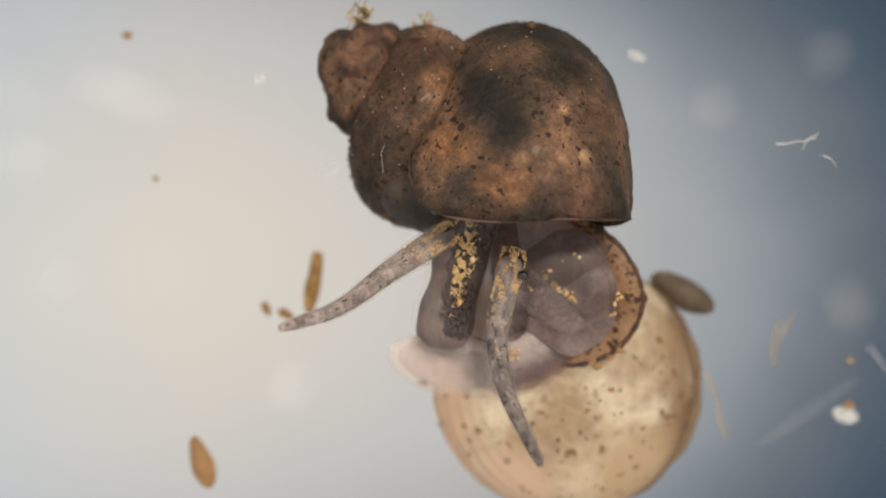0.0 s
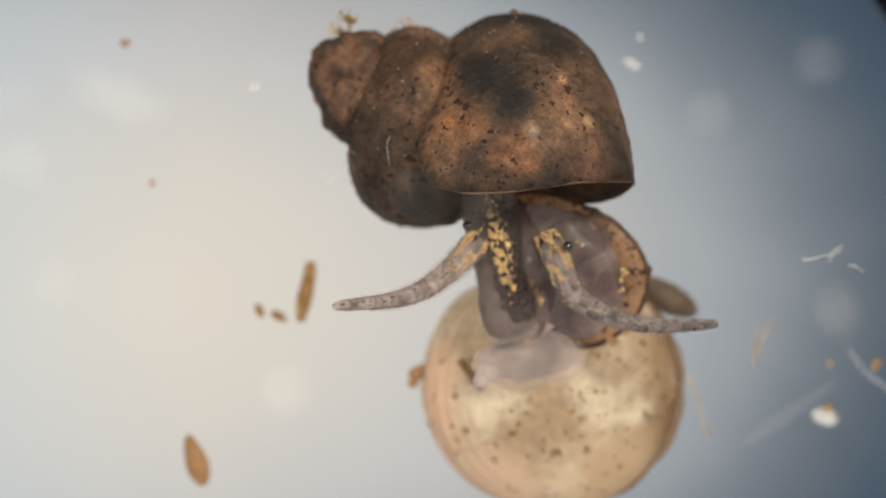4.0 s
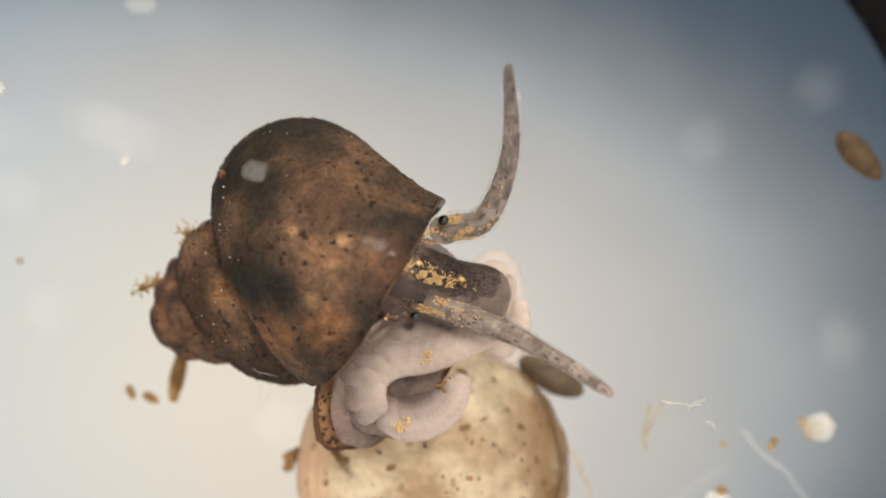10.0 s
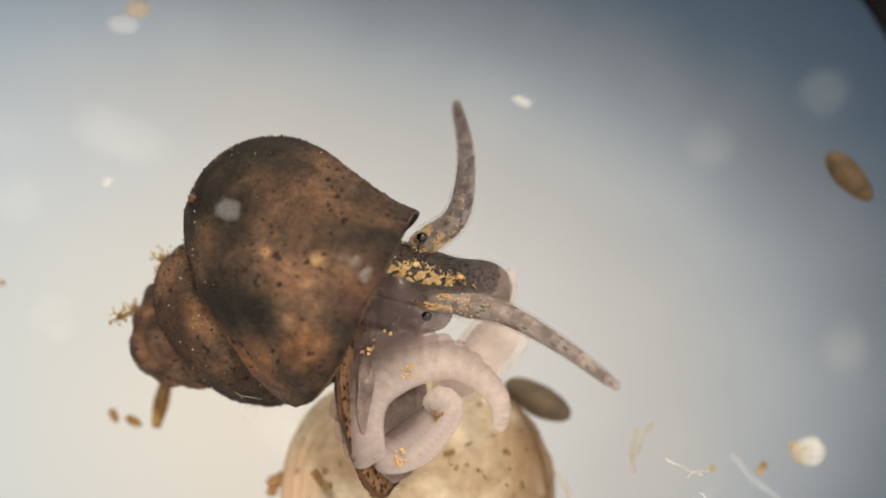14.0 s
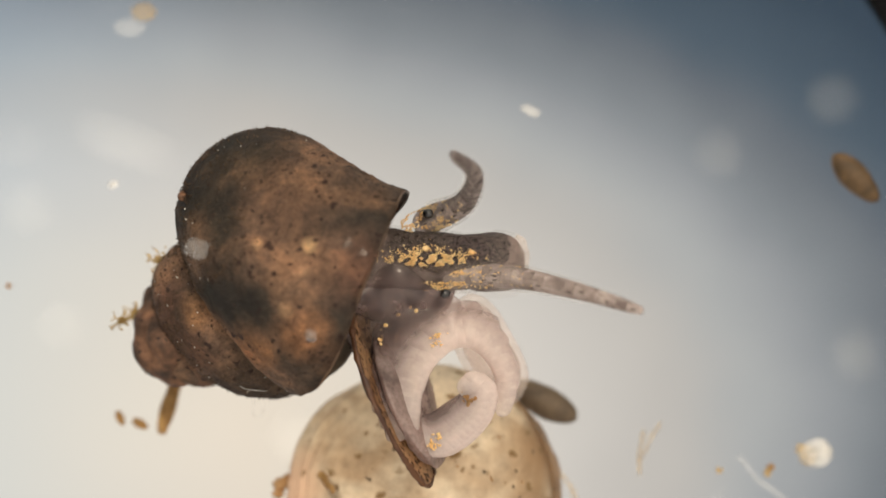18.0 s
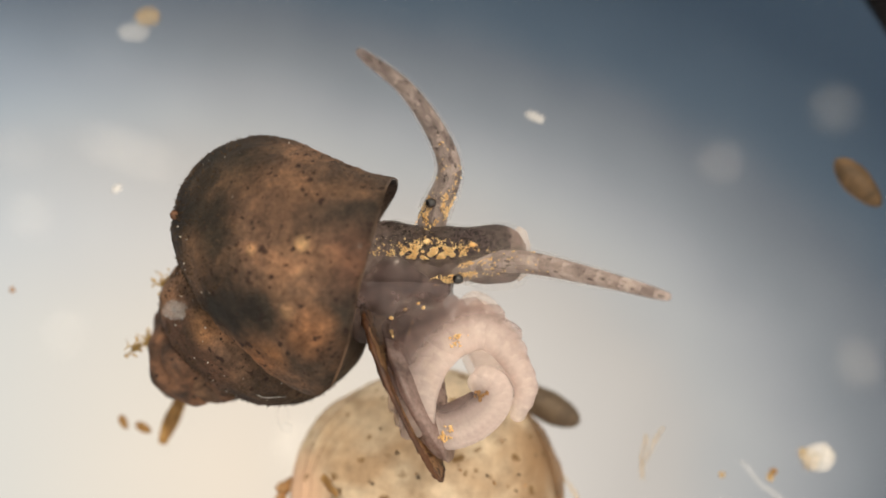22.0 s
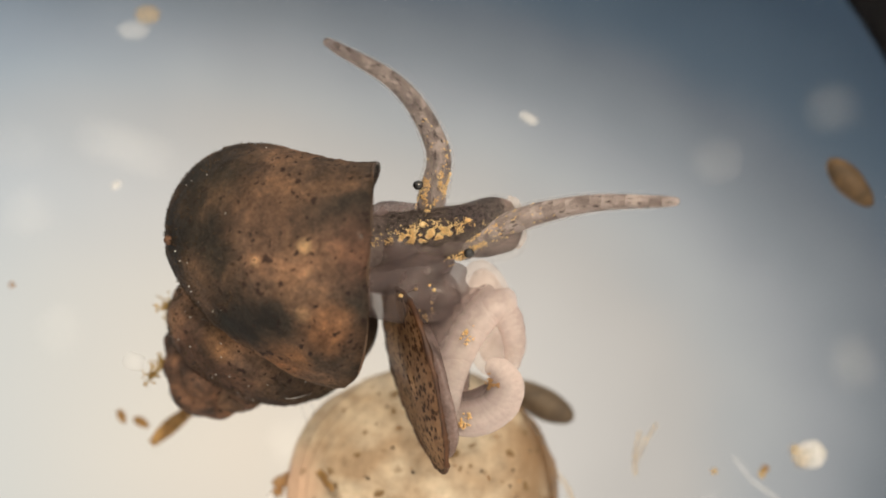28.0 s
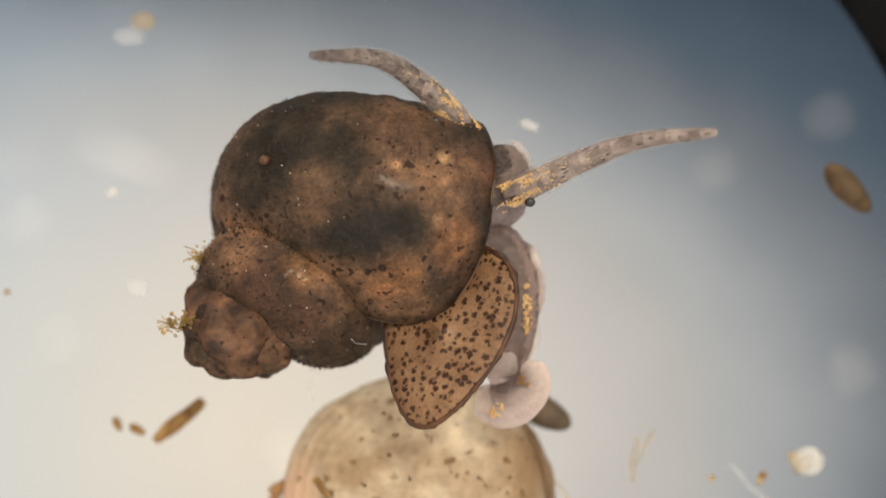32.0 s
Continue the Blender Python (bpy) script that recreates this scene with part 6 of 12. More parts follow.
    walk(near_tentacle[13], [(0,P(-2.058,-2.719,4.495,0,-42.6,-160.3)),(1,P(-2.18,-2.807,4.433,0,-39.6,-156.8)),(2,P(-1.893,-3.313,4.519,0,-43.7,-154.1)),(2.5,P(-2.506,-2.818,4.426,0,-38.3,-175.4)),
        (3,P(-2.425,-2.333,4.422,0,-38.3,172.5)),(3.5,P(-2.001,-2.473,4.535,0,-43.7,171.7)),(4.5,P(-0.429,-3.109,4.495,0,-48.2,-149.5)),(5.5,P(1.144,-3.746,4.456,0,-39.7,-113.7)),
        (6,P(1.951,-3.342,4.478,0,-42.3,-92.1)),(6.5,P(2.54,-2.674,4.553,0,-47.1,-73.7)),(7,P(2.267,-2.531,4.596,0,-51,-74.8)),(7.5,P(2.719,-2.351,4.541,0,-46.6,-72.1)),
        (8,P(3.193,-2.413,4.476,0,-42.8,-60)),(9,P(3.863,-1.803,4.46,0,-41.7,-40.7)),(10,P(4.096,-1.404,4.388,0,-37.6,-31.7)),(11,P(3.99,-1.533,4.482,0,-44,-40.4)),
        (12,P(4.202,-1.313,4.296,0,-33.9,-42.4)),(13,P(4.518,-1.131,4.33,0,-35.6,-36.1)),(14,P(4.548,-0.928,4.363,0,-36.6,-35.9)),(14.5,P(4.578,-0.84,4.358,0,-36.5,-32.7)),
        (15.5,P(4.655,-0.706,4.348,0,-36,-26.3)),(16.5,P(4.731,-0.572,4.339,0,-35.2,-20)),(17,P(4.868,-0.455,4.275,0,-32.2,-22.1)),(18,P(4.849,-0.225,4.426,0,-39.7,-17.5)),
        (19,P(4.663,0.208,4.49,0,-43.1,-11.9)),(20,P(4.92,0.216,4.384,0,-37.5,-12.8)),(21,P(5.068,0.022,4.194,0,-28.6,-17.8)),(22,P(5.115,0.059,4.285,0,-32.7,-16.2)),
        (23,P(5.195,0.035,4.263,0,-31.7,-23)),(24,P(5.078,0.029,4.335,0,-34.8,-23.1)),(25,P(5.188,0.182,4.299,0,-33.1,-20.7)),(25.5,P(5.207,0.511,4.312,0,-33.8,-7.8)),
        (26.5,P(5.204,0.787,4.314,0,-34,-4.3)),(27.5,P(5.202,1.063,4.316,0,-34,-0.7)),(28,P(5.223,1.277,4.265,0,-31.5,-0.8)),(29,P(5.35,0.823,4.38,0,-37.5,-0.8)),
        (30,P(5.468,1.029,4.252,0,-31.2,-5.5)),(31,P(5.348,1.223,4.42,0,-39.6,-1.8)),(32,P(5.238,1.618,4.364,0,-37.1,2.7))])
    walk(near_tentacle[14], [(0,P(-2.191,-2.766,4.625,0,-43.8,-163.4)),(1,P(-2.316,-2.865,4.556,0,-40.8,-159.4)),(2,P(-2.018,-3.374,4.652,0,-44.9,-154.9)),(2.5,P(-2.66,-2.831,4.549,0,-39.4,-177.6)),
        (3,P(-2.578,-2.313,4.544,0,-39.4,170.8)),(3.5,P(-2.141,-2.452,4.669,0,-44.9,170.7)),(4.5,P(-0.529,-3.168,4.626,0,-49.5,-150.2)),(5.5,P(1.083,-3.885,4.582,0,-40.8,-114.3)),
        (6,P(1.946,-3.482,4.606,0,-43.6,-92.6)),(6.5,P(2.575,-2.797,4.69,0,-48.5,-75.1)),(7,P(2.297,-2.643,4.738,0,-52.3,-75.1)),(7.5,P(2.758,-2.473,4.676,0,-47.9,-73.8)),
        (8,P(3.262,-2.533,4.604,0,-44.1,-60.7)),(9,P(3.971,-1.895,4.586,0,-43,-42.1)),(10,P(4.226,-1.484,4.505,0,-38.8,-32.8)),(11,P(4.091,-1.62,4.611,0,-45.3,-40.4)),
        (12,P(4.319,-1.421,4.403,0,-35,-43.7)),(13,P(4.643,-1.222,4.44,0,-36.8,-37.4)),(14,P(4.673,-1.019,4.477,0,-37.8,-37)),(14.5,P(4.708,-0.923,4.472,0,-37.7,-33.8)),
        (15.5,P(4.794,-0.775,4.461,0,-37.2,-27.4)),(16.5,P(4.88,-0.627,4.451,0,-36.4,-21.1)),(17,P(5.021,-0.517,4.379,0,-33.2,-23)),(18,P(4.989,-0.269,4.549,0,-41,-18.4)),
        (19,P(4.798,0.18,4.62,0,-44.4,-12.5)),(20,P(5.069,0.182,4.501,0,-38.6,-13.2)),(21,P(5.234,-0.031,4.289,0,-29.5,-18.4)),(22,P(5.273,0.013,4.39,0,-33.7,-16.8)),
        (23,P(5.349,-0.03,4.366,0,-32.7,-24.5)),(24,P(5.225,-0.034,4.447,0,-35.9,-24.8)),(25,P(5.342,0.124,4.406,0,-34.2,-21.7)),(25.5,P(5.368,0.489,4.421,0,-34.9,-8.6)),
        (26.5,P(5.366,0.775,4.423,0,-35,-5.1)),(27.5,P(5.364,1.061,4.426,0,-35.1,-1.6)),(28,P(5.391,1.275,4.368,0,-32.6,-1.8)),(29,P(5.502,0.821,4.497,0,-38.7,-1.8)),
        (30,P(5.635,1.013,4.353,0,-32.2,-7.7)),(31,P(5.495,1.219,4.542,0,-40.8,-3.4)),(32,P(5.389,1.625,4.479,0,-38.3,1.1))])
    walk(near_tentacle[15], [(0,P(-2.325,-2.806,4.759,0,-45.1,-165)),(1,P(-2.454,-2.917,4.683,0,-42,-160.7)),(2,P(-2.143,-3.432,4.79,0,-46.2,-155.3)),(2.5,P(-2.813,-2.837,4.674,0,-40.6,-178.7)),
        (3,P(-2.728,-2.289,4.669,0,-40.6,170)),(3.5,P(-2.279,-2.43,4.808,0,-46.1,170.3)),(4.5,P(-0.629,-3.225,4.76,0,-50.7,-150.5)),(5.5,P(1.022,-4.021,4.711,0,-42,-114.5)),
        (6,P(1.939,-3.621,4.738,0,-44.8,-92.9)),(6.5,P(2.608,-2.918,4.832,0,-49.7,-75.5)),(7,P(2.326,-2.752,4.885,0,-53.6,-75.1)),(7.5,P(2.794,-2.594,4.816,0,-49.2,-74.4)),
        (8,P(3.329,-2.652,4.736,0,-45.4,-61)),(9,P(4.074,-1.989,4.716,0,-44.2,-43)),(10,P(4.353,-1.565,4.627,0,-40,-33.4)),(11,P(4.191,-1.705,4.744,0,-46.6,-40.3)),
        (12,P(4.432,-1.529,4.513,0,-36.1,-44.2)),(13,P(4.765,-1.315,4.555,0,-37.9,-38)),(14,P(4.794,-1.111,4.595,0,-38.9,-37.6)),(14.5,P(4.834,-1.008,4.589,0,-38.8,-34.4)),
        (15.5,P(4.93,-0.846,4.578,0,-38.3,-27.9)),(16.5,P(5.026,-0.683,4.566,0,-37.5,-21.7)),(17,P(5.172,-0.581,4.487,0,-34.3,-23.4)),(18,P(5.126,-0.315,4.675,0,-42.2,-18.9)),
        (19,P(4.932,0.15,4.753,0,-45.6,-12.8)),(20,P(5.217,0.148,4.622,0,-39.8,-13.3)),(21,P(5.398,-0.085,4.387,0,-30.4,-18.7)),(22,P(5.429,-0.034,4.499,0,-34.8,-17.1)),
        (23,P(5.499,-0.099,4.473,0,-33.7,-25.2)),(24,P(5.369,-0.101,4.561,0,-37,-25.9)),(25,P(5.493,0.064,4.516,0,-35.2,-22.2)),(25.5,P(5.526,0.465,4.533,0,-36,-9.1)),
        (26.5,P(5.525,0.761,4.535,0,-36.1,-5.5)),(27.5,P(5.524,1.056,4.538,0,-36.2,-2)),(28,P(5.557,1.27,4.474,0,-33.6,-2.3)),(29,P(5.652,0.816,4.617,0,-39.9,-2.3)),
        (30,P(5.799,0.991,4.458,0,-33.2,-9)),(31,P(5.639,1.21,4.667,0,-42,-4.2)),(32,P(5.539,1.628,4.597,0,-39.4,0.4))])
    walk(near_tentacle[16], [(0,P(-2.458,-2.842,4.897,0,-46.2,-165)),(1,P(-2.59,-2.965,4.814,0,-43.2,-160.8)),(2,P(-2.266,-3.489,4.931,0,-47.4,-155.1)),(2.5,P(-2.964,-2.841,4.804,0,-41.7,-178.6)),
        (3,P(-2.876,-2.263,4.798,0,-41.7,170.2)),(3.5,P(-2.415,-2.407,4.952,0,-47.3,170.7)),(4.5,P(-0.727,-3.281,4.898,0,-51.8,-150.2)),(5.5,P(0.96,-4.156,4.844,0,-43.2,-114.3)),
        (6,P(1.933,-3.758,4.874,0,-46,-92.8)),(6.5,P(2.638,-3.037,4.977,0,-51,-75.1)),(7,P(2.355,-2.86,5.036,0,-54.8,-74.5)),(7.5,P(2.827,-2.714,4.96,0,-50.5,-73.9)),
        (8,P(3.394,-2.769,4.872,0,-46.6,-60.8)),(9,P(4.175,-2.082,4.85,0,-45.4,-43.1)),(10,P(4.477,-1.647,4.751,0,-41.1,-33.4)),(11,P(4.29,-1.789,4.88,0,-47.8,-40.2)),
        (12,P(4.544,-1.637,4.626,0,-37.1,-44)),(13,P(4.883,-1.407,4.672,0,-39,-38)),(14,P(4.914,-1.203,4.717,0,-40,-37.6)),(14.5,P(4.958,-1.093,4.71,0,-39.9,-34.3)),
        (15.5,P(5.064,-0.917,4.697,0,-39.4,-27.9)),(16.5,P(5.17,-0.74,4.685,0,-38.6,-21.7)),(17,P(5.321,-0.646,4.597,0,-35.3,-23.4)),(18,P(5.262,-0.362,4.804,0,-43.3,-18.9)),
        (19,P(5.063,0.12,4.891,0,-46.8,-12.8)),(20,P(5.362,0.114,4.746,0,-40.9,-13.3)),(21,P(5.56,-0.14,4.487,0,-31.3,-18.6)),(22,P(5.582,-0.081,4.611,0,-35.8,-17.1)),
        (23,P(5.647,-0.168,4.582,0,-34.7,-25.1)),(24,P(5.51,-0.169,4.679,0,-38.1,-26)),(25,P(5.641,0.003,4.63,0,-36.3,-22.1)),(25.5,P(5.683,0.44,4.648,0,-37,-9.1)),
        (26.5,P(5.682,0.745,4.651,0,-37.2,-5.5)),(27.5,P(5.682,1.051,4.654,0,-37.2,-1.9)),(28,P(5.721,1.263,4.583,0,-34.6,-2.1)),(29,P(5.799,0.81,4.741,0,-41,-2.3)),
        (30,P(5.961,0.965,4.565,0,-34.2,-9.3)),(31,P(5.782,1.199,4.796,0,-43.2,-4.2)),(32,P(5.687,1.629,4.719,0,-40.6,0.5))])
    walk(near_tentacle[17], [(0,P(-2.589,-2.877,5.039,0,-47.4,-163.5)),(1,P(-2.725,-3.012,4.948,0,-44.3,-159.5)),(2,P(-2.387,-3.545,5.076,0,-48.6,-154.3)),(2.5,P(-3.113,-2.844,4.937,0,-42.9,-177.4)),
        (3,P(-3.023,-2.238,4.931,0,-42.9,171.2)),(3.5,P(-2.548,-2.385,5.099,0,-48.5,171.7)),(4.5,P(-0.824,-3.337,5.04,0,-52.8,-149.4)),(5.5,P(0.9,-4.289,4.981,0,-44.3,-113.8)),
        (6,P(1.926,-3.893,5.014,0,-47.2,-92.3)),(6.5,P(2.67,-3.154,5.127,0,-52.2,-73.7)),(7,P(2.384,-2.965,5.191,0,-56,-73.5)),(7.5,P(2.861,-2.831,5.108,0,-51.7,-72.3)),
        (8,P(3.458,-2.884,5.011,0,-47.8,-60.2)),(9,P(4.273,-2.175,4.988,0,-46.6,-42.4)),(10,P(4.599,-1.728,4.879,0,-42.3,-32.9)),(11,P(4.387,-1.871,5.021,0,-49,-40.1)),
        (12,P(4.654,-1.744,4.742,0,-38.2,-43.1)),(13,P(5.001,-1.499,4.792,0,-40.1,-37.2)),(14,P(5.031,-1.293,4.841,0,-41.1,-36.9)),(14.5,P(5.081,-1.177,4.834,0,-41,-33.7)),
        (15.5,P(5.196,-0.987,4.82,0,-40.5,-27.3)),(16.5,P(5.312,-0.797,4.806,0,-39.6,-21.1)),(17,P(5.468,-0.709,4.711,0,-36.3,-23)),(18,P(5.395,-0.408,4.937,0,-44.5,-18.5)),
        (19,P(5.192,0.091,5.032,0,-48,-12.4)),(20,P(5.505,0.08,4.874,0,-42,-13)),(21,P(5.72,-0.194,4.59,0,-32.2,-18.2)),(22,P(5.734,-0.128,4.725,0,-36.8,-16.8)),
        (23,P(5.793,-0.237,4.693,0,-35.7,-24.4)),(24,P(5.649,-0.237,4.801,0,-39.1,-25.3)),(25,P(5.788,-0.056,4.746,0,-37.3,-21.5)),(25.5,P(5.837,0.415,4.766,0,-38.1,-8.7)),
        (26.5,P(5.838,0.73,4.769,0,-38.2,-5.1)),(27.5,P(5.838,1.045,4.772,0,-38.3,-1.4)),(28,P(5.884,1.257,4.695,0,-35.6,-1.5)),(29,P(5.945,0.804,4.868,0,-42.2,-1.9)),
        (30,P(6.122,0.939,4.676,0,-35.2,-8.4)),(31,P(5.922,1.189,4.928,0,-44.4,-3.3)),(32,P(5.832,1.63,4.844,0,-41.8,1.4))])
    walk(far_tentacle[0], [(0,P(0.71,-2.223,3.2,0,-12.3,-103.7)),(1,P(0.567,-2.158,3.2,0,-12.1,-95)),(2,P(0.902,-2.36,3.2,0,-15.2,-95.6)),(2.5,P(0.83,-2.497,3.2,0,-14.5,-92.8)),
        (3,P(1.006,-2.315,3.2,0,-13.8,-90.3)),(3.5,P(1.335,-2.294,3.2,0,-12.7,-80.8)),(4.5,P(1.947,-1.757,3.2,0,-14.5,-48.2)),(5.5,P(2.559,-1.22,3.2,0,-12,-16.3)),
        (6,P(2.559,-0.554,3.2,0,-11.9,-12.5)),(6.5,P(2.713,-0.166,3.2,0,-14.9,16.6)),(7,P(2.306,-0.158,3.2,0,-15.1,6.7)),(7.5,P(2.28,0.123,3.2,0,-14.4,-0.5)),
        (8,P(2.334,0.2,3.2,0,-13.5,-7.3)),(9,P(2.446,0.477,3.2,0,-13.5,12.3)),(10,P(2.411,0.635,3.2,0,-12.7,8.3)),(11,P(2.398,0.604,3.2,0,-13.5,5.7)),
        (12,P(2.374,0.608,3.2,0,-21,12.8)),(13,P(2.283,0.598,3.2,0,-23.2,6)),(14,P(2.395,0.739,3.2,0,-17.5,36.1)),(14.5,P(2.563,0.8,3.2,0,-14.6,54.7)),
        (15.5,P(2.566,0.799,3.2,0,-15,54.9)),(16.5,P(2.57,0.797,3.2,0,-15.3,55.1)),(17,P(2.554,0.958,3.2,0,-18.2,35.2)),(18,P(2.52,0.942,3.2,0,-26.7,22.9)),
        (19,P(2.536,0.968,3.2,0,-29.2,39.7)),(20,P(2.423,1.061,3.2,0,-20.4,53.9)),(21,P(2.459,1.137,3.2,0,-13.9,65.7)),(22,P(2.478,1.111,3.2,0,-12.2,67.6)),
        (23,P(2.562,1.136,3.2,0,-17.2,67.7)),(24,P(2.434,1.115,3.2,0,-20.9,54.5)),(25,P(2.478,1.251,3.2,0,-26.3,29.6)),(25.5,P(2.391,1.23,3.2,0,-18,69.1)),
        (26.5,P(2.424,1.301,3.2,0,-13.8,72.9)),(27.5,P(2.456,1.372,3.2,0,-10.8,75.6)),(28,P(2.435,1.449,3.2,0,-11.5,77)),(29,P(2.582,1.359,3.2,0,-13.3,83.5)),
        (30,P(2.533,1.661,3.2,0,-14.2,90.5)),(31,P(2.404,1.926,3.2,0,-18.2,101.6)),(32,P(2.155,2.089,3.2,0,-17.1,134.6))])
    walk(far_tentacle[1], [(0,P(0.669,-2.39,3.238,0,-17.1,-105.5)),(1,P(0.552,-2.331,3.237,0,-16.7,-96.3)),(2,P(0.887,-2.51,3.241,0,-21.4,-98.2)),(2.5,P(0.822,-2.652,3.24,0,-20.3,-95.2)),
        (3,P(1.005,-2.475,3.239,0,-19.3,-92.3)),(3.5,P(1.362,-2.462,3.238,0,-17.7,-84.5)),(4.5,P(2.044,-1.865,3.238,0,-20,-52.1)),(5.5,P(2.726,-1.269,3.237,0,-16.6,-20.3)),
        (6,P(2.729,-0.591,3.237,0,-16.5,-17.1)),(6.5,P(2.858,-0.123,3.24,0,-20.9,13.2)),(7,P(2.455,-0.141,3.24,0,-21.2,3.3)),(7.5,P(2.435,0.121,3.24,0,-20.1,-4.7)),
        (8,P(2.494,0.179,3.239,0,-18.8,-12.2)),(9,P(2.604,0.511,3.239,0,-18.8,8.2)),(10,P(2.577,0.659,3.238,0,-17.6,4.7)),(11,P(2.557,0.62,3.238,0,-18.7,1.9)),
        (12,P(2.479,0.632,3.242,0,-29.1,10.8)),(13,P(2.38,0.608,3.242,0,-31.7,3.8)),(14,P(2.501,0.817,3.242,0,-24.5,31.9)),(14.5,P(2.651,0.924,3.24,0,-20.4,50.2)),
        (15.5,P(2.653,0.921,3.24,0,-21,50.4)),(16.5,P(2.654,0.918,3.24,0,-21.5,50.7)),(17,P(2.658,1.032,3.242,0,-25.4,30)),(18,P(2.596,0.974,3.242,0,-36.1,20)),
        (19,P(2.594,1.015,3.242,0,-39.1,39.1)),(20,P(2.489,1.152,3.242,0,-28.3,51.1)),(21,P(2.524,1.281,3.239,0,-19.4,61.2)),(22,P(2.544,1.269,3.237,0,-16.8,62.8)),
        (23,P(2.614,1.261,3.242,0,-24.2,63)),(24,P(2.498,1.203,3.242,0,-29.1,51)),(25,P(2.551,1.293,3.242,0,-35.6,25.8)),(25.5,P(2.437,1.35,3.242,0,-25.3,65.6)),
        (26.5,P(2.469,1.45,3.238,0,-19.3,68.9)),(27.5,P(2.501,1.549,3.235,0,-14.7,71.2)),(28,P(2.475,1.622,3.236,0,-15.7,73.3)),(29,P(2.601,1.52,3.238,0,-18.6,79.5)),
        (30,P(2.532,1.816,3.239,0,-20,87.1)),(31,P(2.378,2.051,3.242,0,-25.7,99)),(32,P(2.06,2.186,3.242,0,-24.3,133.8))])
    walk(far_tentacle[2], [(0,P(0.623,-2.555,3.29,0,-20.1,-105.3)),(1,P(0.533,-2.502,3.289,0,-19.7,-96.3)),(2,P(0.865,-2.658,3.3,0,-25.3,-98)),(2.5,P(0.808,-2.806,3.297,0,-24,-95.1)),
        (3,P(0.999,-2.635,3.295,0,-22.8,-92.3)),(3.5,P(1.378,-2.631,3.292,0,-20.9,-80.8)),(4.5,P(2.133,-1.98,3.29,0,-24,-46.8)),(5.5,P(2.888,-1.329,3.288,0,-19.7,-13.4)),
        (6,P(2.894,-0.642,3.288,0,-19.4,-11.8)),(6.5,P(3.004,-0.089,3.297,0,-24.7,14.7)),(7,P(2.603,-0.132,3.298,0,-25,5.5)),(7.5,P(2.588,0.109,3.296,0,-23.7,0.9)),
        (8,P(2.651,0.145,3.294,0,-22.3,-3.4)),(9,P(2.763,0.534,3.293,0,-22.2,11.8)),(10,P(2.744,0.673,3.291,0,-20.9,20.9)),(11,P(2.717,0.625,3.293,0,-22.1,7.8)),
        (12,P(2.586,0.653,3.302,0,-33.8,10.6)),(13,P(2.477,0.615,3.302,0,-36.6,3.6)),(14,P(2.614,0.887,3.302,0,-28.8,34.3)),(14.5,P(2.749,1.041,3.296,0,-24.1,54.6)),
        (15.5,P(2.748,1.036,3.297,0,-24.8,54.7)),(16.5,P(2.747,1.032,3.298,0,-25.4,54.9)),(17,P(2.768,1.095,3.302,0,-29.9,32.7)),(18,P(2.674,1.003,3.302,0,-41.3,19.1)),
        (19,P(2.651,1.062,3.302,0,-44.4,38.8)),(20,P(2.559,1.239,3.302,0,-33.1,50.3)),(21,P(2.599,1.418,3.294,0,-23,64.5)),(22,P(2.621,1.42,3.288,0,-19.8,65.7)),
        (23,P(2.674,1.38,3.302,0,-28.5,63.5)),(24,P(2.566,1.287,3.302,0,-33.9,50.3)),(25,P(2.627,1.329,3.302,0,-40.8,25)),(25.5,P(2.49,1.466,3.302,0,-29.7,65.7)),
        (26.5,P(2.525,1.594,3.292,0,-22.8,70.9)),(27.5,P(2.56,1.722,3.283,0,-17.3,74.6)),(28,P(2.526,1.791,3.286,0,-18.5,81.2)),(29,P(2.63,1.678,3.293,0,-22,81.9)),
        (30,P(2.54,1.97,3.295,0,-23.8,97.2)),(31,P(2.359,2.174,3.302,0,-30.4,108.8)),(32,P(1.968,2.282,3.302,0,-28.8,134.9))])
